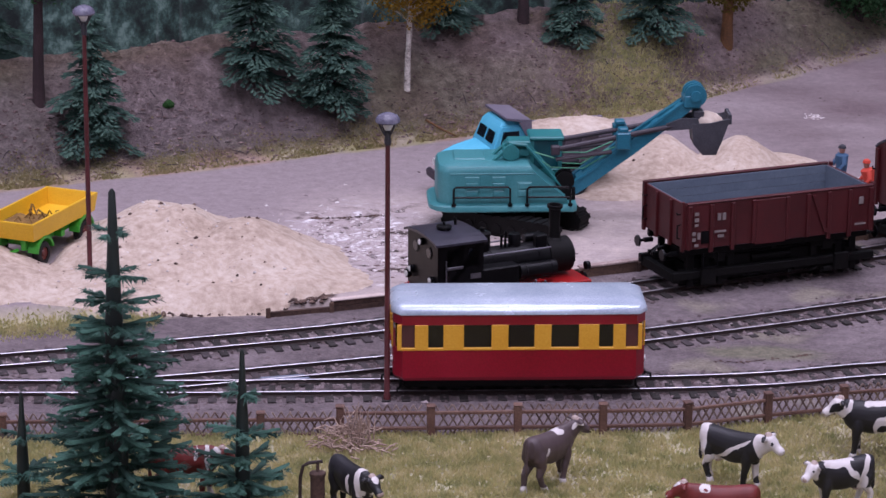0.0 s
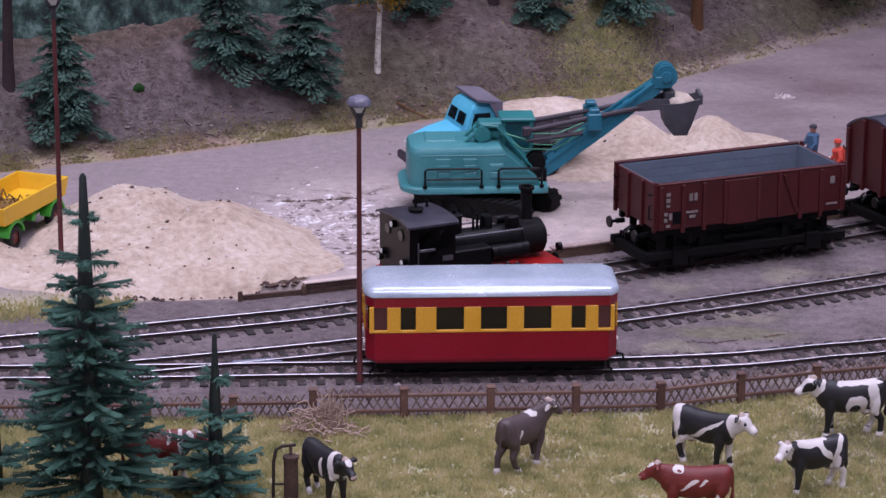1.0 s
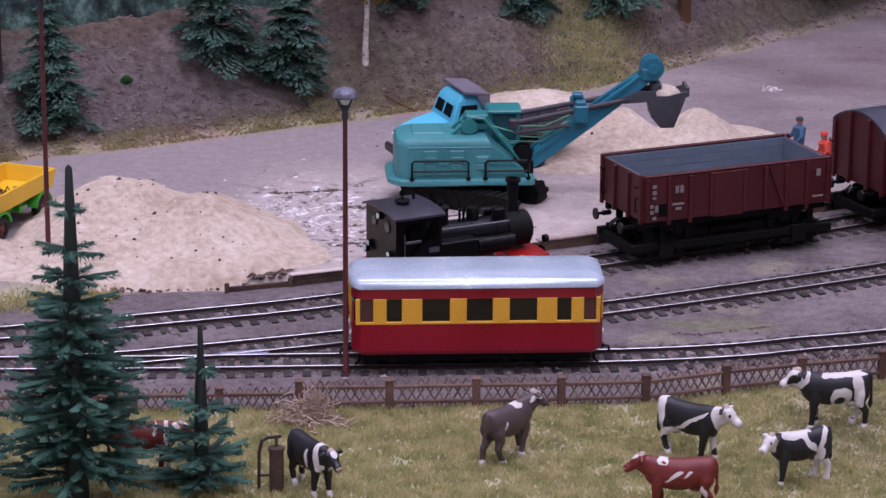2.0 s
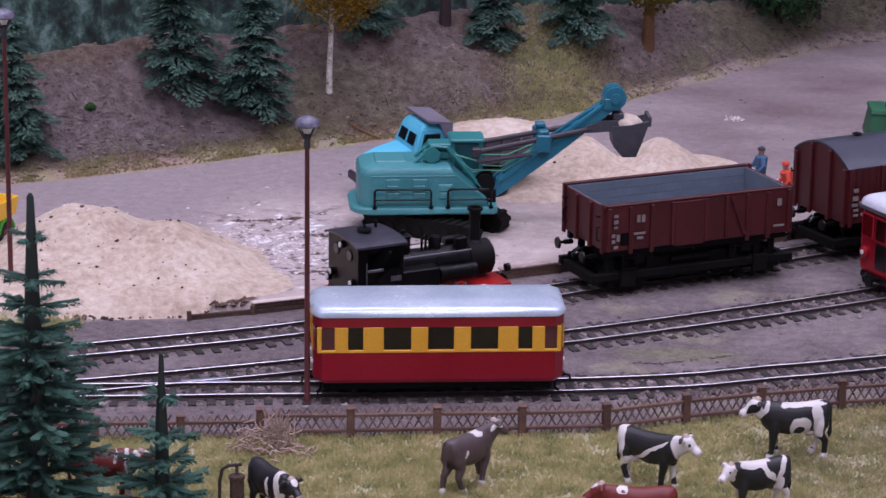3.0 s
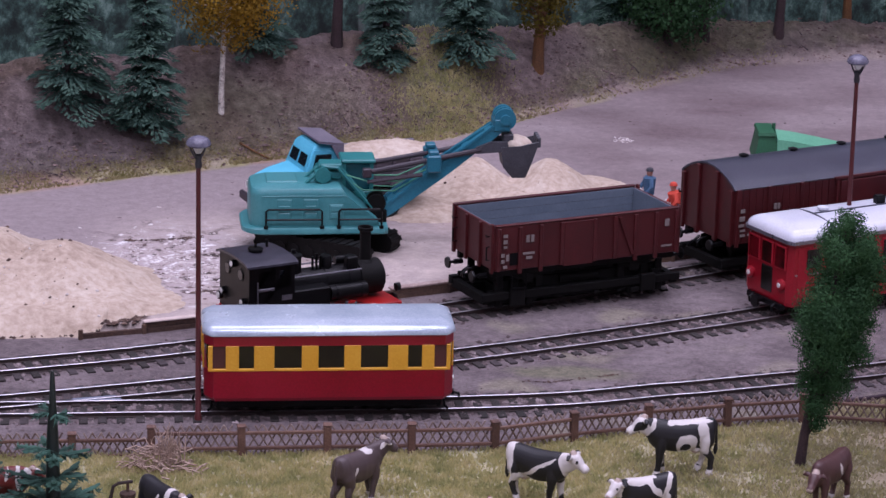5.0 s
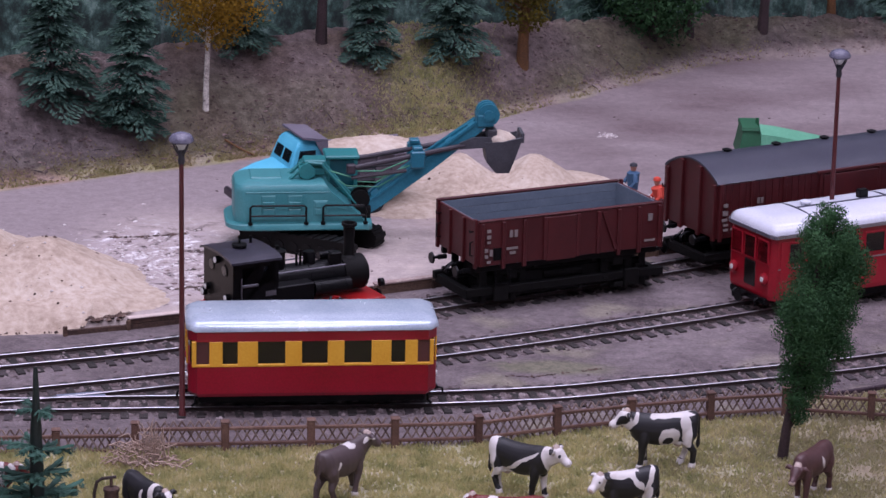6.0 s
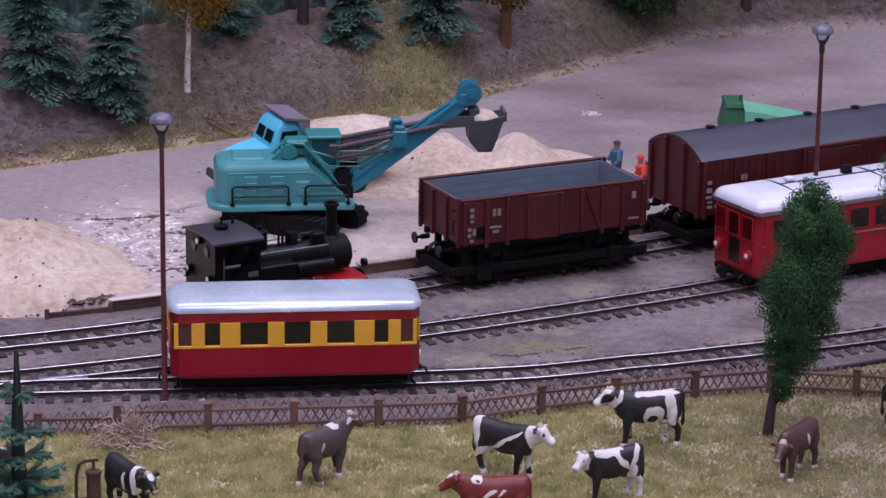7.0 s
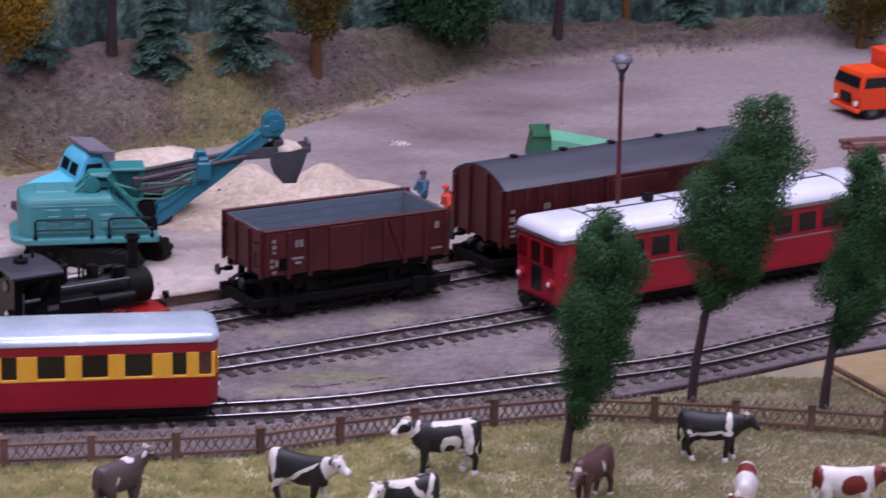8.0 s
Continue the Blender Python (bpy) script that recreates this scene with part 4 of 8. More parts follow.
def red_railcar(m):
    t = thing("red_railcar", m, "long bright red railcar with white ribbed roof and silver trim", "railcar")
    L, W, nose, ch = 152.0, 29.0, 1.4, 2.6
    zb, ze = 5.0, 29.5
    bm = bmesh.new()
    loft(bm, [plan_ring(L - 0.6, W - 0.6, nose, ch, zb), plan_ring(L, W, nose, ch, zb + 1.5), plan_ring(L, W, nose, ch, 18.5), plan_ring(L - 1.2, W - 0.3, nose, ch, ze)])
    body = part("body", finish(bm), M["signal_red"], t, "bright red body")
    bm = bmesh.new()
    domed_roof(bm, L, W, nose, ch, ze, 5.2, over=0.5)
    roof = part("roof", finish(bm), M["white_roof"], t, "white roof", smooth=True, sharp=60)
    bm = bmesh.new()
    loft(bm, [plan_ring(L + 2.0, W + 2.0, nose, ch, ze - 0.9), plan_ring(L + 2.0, W + 2.0, nose, ch, ze + 0.4)])
    part("gutter", finish(bm), M["trim_silver"], t, "silver gutter")
    for x in (-57, -16, 22, 58):
        bm = bmesh.new()
        pts = [(x, (W / 2 + 0.7) * math.cos(math.pi * k / 14), ze + 5.35 * math.sin(math.pi * k / 14) ** 0.8) for k in range(15)]
        tube(bm, pts, 0.4)
        part("roof_rib", finish(bm), M["van_roof"], roof, smooth=True)
    bm = bmesh.new()
    box(bm, -56, 58, -0.45, 0.45, ze + 5.0, ze + 5.5)
    part("roof_seam", bm, M["van_roof"], roof)
    for x, w in ((-51, 0), (-25, 1), (14, 0), (48, 0)):
        bm = bmesh.new()
        if w:
            box(bm, x - 2, x + 2, 1, 4, ze + 4.6, ze + 8.2, bevel=0.4)
        else:
            lathe(bm, ((1.6, 0), (1.6, 1.4), (2.2, 1.4), (2.2, 2.1), (0.6, 2.6), (0, 2.6)), 14, (x, 2.0, ze + 4.6))
        part("roof_vent", finish(bm), M["black"] if w else M["white_roof"], roof, smooth=not w)
    for s in (-1, 1):
        y = s * (W / 2 - 0.05)
        for k, x in enumerate((-66, -54, -42.5, -31, -19.5, -8, 3.5, 15, 26.5, 38, 49.5, 61)):
            w = 3.2 if k in (0, 11) else 4.2
            bm = bmesh.new()
            box(bm, x - w - 0.5, x + w + 0.5, y - 0.35, y + 0.35, 18.3, 26.7, bevel=0.25)
            fr = part("window_frame", finish(bm), M["signal_red"], body)
            bm = bmesh.new()
            box(bm, x - w, x + w, y - 0.45, y + 0.42, 18.9, 26.1, bevel=0.15)
            part("window_pane", finish(bm), M["dark_glass"], fr)
        bm = bmesh.new()
        box(bm, -L / 2 + 2, L / 2 - 2, s * (W / 2) - 0.2, s * (W / 2) + 0.22, 16.7, 17.2)
        part("waist_stripe", bm, M["white_mark"], body, "thin pale waist stripe")
        for x in (-70.5, 70.5):
            bm = bmesh.new()
            box(bm, x - 2.6, x + 2.6, s * (W / 2) - 0.3, s * (W / 2) + 0.3, 7, 27, bevel=0.2)
            part("door", finish(bm), M["signal_red"], body)
        bm = bmesh.new()
        box(bm, -48, 48, s * 10 - 1.2, s * 10 + 1.2, 1.2, 5.0, bevel=0.5)
        part("skirt_gear", finish(bm), M["black_matt"], t)
    for e in (-1, 1):
        for y in (-8.2, 0, 8.2):
            bm = bmesh.new()
            box(bm, e * L / 2 - 0.6, e * L / 2 + 0.15, y - 3.6, y + 3.6, 18.2, 27.2, bevel=0.2)
            fr = part("end_window_frame", finish(bm), M["signal_red"], body)
            bm = bmesh.new()
            box(bm, e * L / 2 - 0.6, e * L / 2 + 0.26, y - 3.1, y + 3.1, 18.7, 26.7, bevel=0.15)
            part("end_window_pane", finish(bm), M["dark_glass"], fr)
        for y in (-9.6, 9.6):
            bm = bmesh.new()
            lathe(bm, ((2.2, 0), (2.2, 1.4), (1.5, 1.9), (0, 1.9)), 16)
            lamp = part("headlamp", finish(bm), M["signal_red"], body, smooth=True, m=at(e * L / 2 - e * 0.4, y, 12.6, 0, 0, 90 * e))
            bm = bmesh.new()
            lathe(bm, ((1.0, 0), (0.9, 0.3), (0, 0.4)), 14, (0, 0, 1.85))
            part("lens", finish(bm), M["lens"], lamp, smooth=True)
        bm = bmesh.new()
        box(bm, e * (L / 2) - 0.3, e * (L / 2) + 0.3, -3.4, 3.4, 8, 17.5, bevel=0.2)
        part("end_door", finish(bm), M["dark_glass"], body, "dark end door")
        bm = bmesh.new()
        box(bm, e * (L / 2 - 1), e * (L / 2 + 1.0), -11, 11, 3.2, 5.4, bevel=0.3)
        cyl(bm, (e * L / 2, 0, 4.6), (e * (L / 2 + 4.5), 0, 4.6), 0.8, n=8)
        cyl(bm, (e * (L / 2 + 4.5), 0, 4.6), (e * (L / 2 + 5.2), 0, 4.6), 2.3, n=14)
        part("buffer_beam", finish(bm), M["black"], t)
        bm = bmesh.new()
        tube(bm, [(e * (L / 2 + 0.6), 7, 5), (e * (L / 2 + 2.4), 7, 4), (e * (L / 2 + 2.0), 7, 2)], 0.5)
        tube(bm, [(e * (L / 2 + 0.6), -7, 5), (e * (L / 2 + 2.4), -7, 4), (e * (L / 2 + 2.0), -7, 2)], 0.5)
        part("brake_hose", finish(bm), M["black"], t)
        bm = bmesh.new()
        box(bm, e * 50 - 13, e * 50 + 13, -9.6, 9.6, 2.2, 4.6, bevel=0.4)
        for dx in (-7, 7):
            for s in (-1, 1):
                box(bm, e * 50 + dx - 2, e * 50 + dx + 2, s * 9.4 - 1, s * 9.4 + 1, 1.4, 4.4, bevel=0.4)
        part("bogie", finish(bm), M["black_matt"], t)
        for dx in (-7, 7):
            wheel_set(t, e * 50 + dx, 3.4)
    return t


def locomotive(m):
    t = thing("steam_locomotive", m, "black narrow gauge tank locomotive with red frame and rods", "locomotive")
    # frame and running plate
    bm = bmesh.new()
    box(bm, -31, 33, -8.2, -6.8, 4.5, 9.6)
    box(bm, -31, 33, 6.8, 8.2, 4.5, 9.6)
    part("frame", finish(bm), M["loco_red"], t, "red frame")
    bm = bmesh.new()
    box(bm, -6, 34, -12, 12, 9.2, 10.2, bevel=0.2)
    part("running_plate", finish(bm), M["loco_red"], t, "red running plate")
    for s in (-1, 1):
        bm = bmesh.new()
        box(bm, -32, -18.5, s * 11 - 0.8, s * 11 + 0.8, 4.0, 10.8, bevel=0.3)
        box(bm, -27, -20, s * 12.2 - 1.2, s * 12.2 + 1.2, 2.2, 4.2, bevel=0.3)
        box(bm, -27.5, -19.5, s * 11.6 - 1.6, s * 11.6 + 1.6, 6.4, 7.2)
        part("cab_step", finish(bm), M["loco_red"], t, "red cab step")
    for e, x in ((-1, -32.2), (1, 34.2)):
        bm = bmesh.new()
        box(bm, x - 0.9, x + 0.9, -12.2, 12.2, 5.2, 10.2, bevel=0.2)
        part("buffer_beam", finish(bm), M["loco_red"], t, "red buffer beam")
        bm = bmesh.new()
        cyl(bm, (x, 0, 7.0), (x + e * 4.2, 0, 7.0), 1.0, n=10)
        cyl(bm, (x + e * 4.2, 0, 7.0), (x + e * 5.2, 0, 7.0), 2.6, 2.3, n=16)
        part("centre_buffer", finish(bm), M["black"], t, smooth=True)
        bm = bmesh.new()
        tube(bm, [(x, 4, 7), (x + e * 3, 4.2, 6), (x + e * 5, 4, 4.6), (x + e * 7, 4, 5.6)], 0.5)
        tube(bm, [(x, -4, 7), (x + e * 3, -4.2, 6), (x + e * 4.5, -4, 4.0)], 0.5)
        part("brake_hose", finish(bm), M["black"], t, smooth=True)
        for y in (-8.8, 8.8):
            bm = bmesh.new()
            cyl(bm, (x, y, 14.6), (x + e * 1.6, y, 14.6), 1.5, n=14)
            lamp = part("lamp", finish(bm), M["black"], t, smooth=True)
            bm = bmesh.new()
            cyl(bm, (x + e * 1.6, y, 14.6), (x + e * 1.85, y, 14.6), 1.1, n=14)
            part("lens", finish(bm), M["lens"], lamp, "white lamp glass")
    # cab
    x0, x1, z0, z1 = -31.5, -12.0, 10.2, 30.0
    bm = bmesh.new()
    box(bm, x0, x0 + 0.8, -11.0, 11.0, z0, z1)
    cab = part("cab_rear_wall", finish(bm), M["black"], t)
    bm = bmesh.new()
    box(bm, x1 - 0.8, x1, -11.0, 11.0, z0, z1)
    part("cab_front_wall", finish(bm), M["black"], t)
    for s in (-1, 1):
        y = s * 11.4
        bm = bmesh.new()
        out = [(x0, z0), (x1, z0), (x1, z1), (x1 - 1.6, z1), (x1 - 1.6, 21), (x1 - 6.5, 21), (x1 - 6.5, z1), (x1 - 8.3, z1), (x1 - 8.3, 21), (x0 + 4, 21), (x0 + 4, z1), (x0, z1)]
        extrude(bm, out, "y", y - 0.4, y + 0.4)
        bmesh.ops.triangulate(bm, faces=[f for f in bm.faces if len(f.verts) > 4])
        part("cab_side", finish(bm), M["black"], t)
        bm = bmesh.new()
        box(bm, x0 + 4, x1 - 1.6, y - 0.35, y + 0.35, 27.4, z1)
        part("cab_lintel", finish(bm), M["black"], t)
    for s in (-1, 1):
        bm = bmesh.new()
        box(bm, x1 - 6.2, x1 - 1.8, s * 11.2 - 0.15, s * 11.2 + 0.15, 21.2, 27.2)
        part("side_window", bm, M["blue_glass"], cab)
        bm = bmesh.new()
        box(bm, x0 + 4, x0 + 10.8, s * 11.9 - 0.3, s * 11.9 + 0.3, 20.4, 21.4, bevel=0.15)
        part("arm_rest", finish(bm), M["steel"], cab)
        bm = bmesh.new()
        tube(bm, [(x0 + 3.4, s * 12.4, 14), (x0 + 3.4, s * 12.4, 24)], 0.3)
        part("handrail", finish(bm), M["steel"], cab)
        bm = bmesh.new()
        box(bm, x0 + 14, x0 + 18.4, s * 11.9 - 0.12, s * 11.9 + 0.12, 16.4, 18.2)
        part("plate", bm, M["steel"], cab, "small blank metal plate")
    for y in (-5.2, 5.2):
        bm = bmesh.new()
        cyl(bm, (x0 - 0.25, y, 25.4), (x0 + 0.2, y, 25.4), 2.3, n=18)
        rim = part("window_rim", finish(bm), M["black"], cab, smooth=True)
        bm = bmesh.new()
        cyl(bm, (x0 - 0.4, y, 25.4), (x0 - 0.1, y, 25.4), 1.8, n=18)
        part("round_pane", finish(bm), M["blue_glass"], rim)
    for y, z in ((-8, 16.4), (8, 16.4), (0, 28.2)):
        bm = bmesh.new()
        cyl(bm, (x0 - 1.4, y, z), (x0, y, z), 1.3, n=14)
        lamp = part("rear_lamp", finish(bm), M["black"], cab, smooth=True)
        bm = bmesh.new()
        cyl(bm, (x0 - 1.65, y, z), (x0 - 1.4, y, z), 1.0, n=14)
        part("lens", finish(bm), M["lens"], lamp, "white lamp glass")
    bm = bmesh.new()
    arc = [(12.8 - 25.6 * k / 14, 30.0 + 1.6 * math.sin(math.pi * k / 14) ** 0.5) for k in range(15)]
    ring = lambda x: [(x, y, z) for y, z in arc] + [(x, y, z - 0.8) for y, z in reversed(arc)]
    loft(bm, [ring(x0 - 1.3), ring(x1 + 1.0)])
    roof = part("cab_roof", finish(bm), M["loco_roof"], cab, "dark grey cab roof with sheen in its colour", smooth=True, sharp=40)
    bm = bmesh.new()
    lathe(bm, ((2.6, 0), (2.6, 0.8), (1.1, 0.9), (1.1, 1.1), (3.0, 1.2), (2.8, 1.7), (0.5, 2.0), (0.5, 3.0), (0, 3.0)), 18, (x0 + 9, 0, 31.2))
    part("roof_vent", finish(bm), M["black"], roof, smooth=True)
    bm = bmesh.new()
    tube(bm, [(x0 + 16, 4, 31), (x0 + 16, 4, 34)], 0.6)
    part("whistle", finish(bm), M["black"], roof)
    # boiler, tanks, fittings
    bm = bmesh.new()
    cyl(bm, (-13, 0, 17.2), (22, 0, 17.2), 5.8, n=28)
    part("boiler", finish(bm), M["black"], t, smooth=True)
    bm = bmesh.new()
    cyl(bm, (21, 0, 17.2), (31, 0, 17.2), 6.3, n=28)
    cyl(bm, (31, 0, 17.2), (31.9, 0, 17.2), 5.8, 5.2, n=28)
    cyl(bm, (31.9, 0, 17.4), (32.8, 0, 17.4), 0.9, n=10)
    tube(bm, [(32.1, -4.5, 15.4), (32.1, 4.5, 19.4)], 0.35)
    part("smokebox", finish(bm), M["black_matt"], t, smooth=True)
    bm = bmesh.new()
    for x in (-4, 6, 16):
        cyl(bm, (x, 0, 17.2), (x + 0.7, 0, 17.2), 6.0, n=28)
    part("boiler_band", finish(bm), M["black"], t, smooth=True)
    for s in (-1, 1):
        bm = bmesh.new()
        box(bm, -13, 4, s * 8.6 - 3.0, s * 8.6 + 3.0, 10.2, 19.0, bevel=0.5)
        part("side_tank", finish(bm), M["black"], t)
        bm = bmesh.new()
        cyl(bm, (4.6, s * 9.0, 15.8), (20.5, s * 9.0, 15.8), 2.7, n=18)
        for x in (7, 18):
            cyl(bm, (x, s * 9, 15.8), (x + 0.6, s * 9, 15.8), 2.9, n=18)
        part("air_reservoir", finish(bm), M["black"], t, smooth=True)
        bm = bmesh.new()
        tube(bm, [(-11, s * 7.0, 22.4), (20, s * 7.0, 22.4)], 0.32)
        part("handrail", finish(bm), M["steel"], t)
        bm = bmesh.new()
        box(bm, 23, 33, s * 10.2 - 2.2, s * 10.2 + 2.2, 4.2, 9.6, bevel=0.6)
        part("cylinder_block", finish(bm), M["black_matt"], t)
        bm = bmesh.new()
        box(bm, -16, 24, s * 11.3 - 0.35, s * 11.3 + 0.35, 4.6, 5.7, bevel=0.15)
        box(bm, 4, 25, s * 12.1 - 0.3, s * 12.1 + 0.3, 6.2, 7.0, bevel=0.1)
        box(bm, 10, 11, s * 12.2 - 0.35, s * 12.2 + 0.35, 3.6, 13, bevel=0.1)
        box(bm, 14.2, 15, s * 12.2 - 0.35, s * 12.2 + 0.35, 4.4, 12.4, bevel=0.1)
        cyl(bm, (-4, s * 10.8, 5.1), (-4, s * 12.6, 5.1), 1.3, n=10)
        part("side_rod", finish(bm), M["steel"], t, "grey metal side rod")
        bm = bmesh.new()
        box(bm, 1, 30, s * 12.1 - 0.5, s * 12.1 + 0.5, 8.2, 9.4, bevel=0.15)
        part("valance", finish(bm), M["loco_red"], t, "red valance")
        bm = bmesh.new()
        box(bm, 12, 13, s * 11.6 - 0.4, s * 11.6 + 0.4, 10.2, 13.0)
        box(bm, 10.6, 14.6, s * 11.6 - 0.5, s * 11.6 + 0.5, 12.0, 12.6)
        part("lubricator", finish(bm), M["loco_red"], t)
    for x in (-16, -4, 8, 19):
        wheel_set(t, x, 5.0, "driving_wheel", y=6.6)
    bm = bmesh.new()
    lathe(bm, ((3.0, 0), (3.0, 5.6), (3.3, 5.8), (3.3, 6.6), (1.0, 7.2), (0.9, 8.4), (0, 8.4)), 20, (-6, 0, 22.0))
    part("steam_dome", finish(bm), M["black"], t, smooth=True)
    bm = bmesh.new()
    lathe(bm, ((2.4, 0), (2.4, 3.6), (2.0, 4.6), (0, 4.8)), 18, (8, 0, 22.2))
    for k in range(3):
        cyl(bm, (1.4 + 1.7 * k, -1.5, 22), (1.4 + 1.7 * k, -1.5, 27.4 + (k % 2)), 0.5, n=8)
    part("sand_dome", finish(bm), M["black"], t, smooth=True)
    bm = bmesh.new()
    lathe(bm, ((3.2, 0), (2.2, 1.0), (2.05, 6), (2.3, 11.2), (3.0, 11.6), (3.0, 12.6), (2.2, 12.6), (2.0, 8), (0, 8)), 20, (25.5, 0, 22.8))
    part("chimney", finish(bm), M["black_matt"], t, smooth=True)
    bm = bmesh.new()
    box(bm, 15, 20, -4.5, -1.5, 21.5, 26.4, bevel=0.5)
    cyl(bm, (13, 2, 24), (20, 2, 24), 1.5, n=12)
    box(bm, -12, -8, -5, 5, 20, 25.4, bevel=0.4)
    part("air_pump", finish(bm), M["black"], t, smooth=True)
    return t


goods_wagon = open_wagon(at(117, 153.5, RAIL_TOP, 28.5))
van = goods_van(at(222, 224, RAIL_TOP, 32.5))
railcar = small_railcar(at(40.4, 16.45, RAIL_TOP, 8.4))
red_car = red_railcar(at(255, 179, RAIL_TOP, 32.0))
loco = locomotive(at(26.6, 95.2, RAIL_TOP, 32) @ Matrix.Diagonal((0.9, 1.0, 1.0, 1.0)))


# ---------------------------------------------------------------- the loading yard: excavator, lorries, trailer, sand, figures
M["tyre"] = material("dark_tyre", ("0e0d0e", "181618", "242022"), rough=0.8, bump=0.2)
M["grey_body"] = material("grey_tipper", ("5c5660", "6a6470", "78727c"), rough=0.55, spread=16)
M["bumper"] = material("brown_grey_bumper", ("302a30", "3c343c"), rough=0.5)
M["shovel"] = material("dark_grey_shovel", ("34343a", "44444a", "54545a"), rough=0.5, spread=8)
M["sky_teal"] = material("bright_teal_plastic", ("1c5c70", "266a7e", "347c8e"), rough=0.4, spread=20)
M["yellow"] = material("yellow_plastic", ("cf9f10", "e0b01c", "eabf34"), rough=0.4, spread=22)
M["lime"] = material("green_plastic", ("2c7a20", "389028", "46a034"), rough=0.42, spread=12)
M["orange"] = material("orange_plastic", ("c63409", "d8420d", "e45014"), rough=0.4, spread=22)
M["hub"] = material("red_brown_hub", ("5a2420", "703028"), rough=0.5)
M["tarp"] = material("pale_green_cover", ("4c8a6c", "5e9e7e", "70b08e"), rough=0.75, spread=14, bump=0.2)
M["dark_green"] = material("dark_green_plastic", ("1a4a30", "245a3c", "2e6848"), rough=0.55, spread=9)
M["brush"] = material("dry_brush", ("7c6658", "a08a7c", "bcaa9c"), rough=0.95)
M["hay_load"] = material("straw_and_twigs", ("4a3418", "7a5c2c", "98783c"), rough=0.95, grain=0.5, spread=4, bump=0.8)
M["cloth_blue"] = material("blue_paint", ("34506e", "42627e"), rough=0.8)
M["cloth_orange"] = material("orange_paint", ("b83a2a", "cc4c38"), rough=0.8)
M["figure_dark"] = material("dark_paint", ("2a2a30", "3a3a42"), rough=0.8)
M["skin"] = material("flesh_paint", ("a07060", "b08070"), rough=0.8)


def road_wheel(parent, x, y, r, w, hub="steel"):
    s = 1 if y > 0 else -1
    bm = bmesh.new()
    prof = [(r * 0.55, -w / 2), (r * 0.9, -w / 2), (r, -w * 0.3), (r, w * 0.3), (r * 0.9, w / 2), (r * 0.55, w / 2)]
    lathe(bm, prof, 22)
    wh = part("wheel", finish(bm), M["tyre"], parent, smooth=True, m=at(x, y, r, 0, 90))
    bm = bmesh.new()
    lathe(bm, ((0, -w * 0.36), (r * 0.56, -w * 0.36), (r * 0.56, w * 0.36), (r * 0.3, w * 0.28), (r * 0.22, w * 0.45), (0, w * 0.45)), 16)
    part("rim", finish(bm), M[hub], wh, smooth=True, m=at(0, 0, 0, 0, 180 if s > 0 else 0))
    return wh


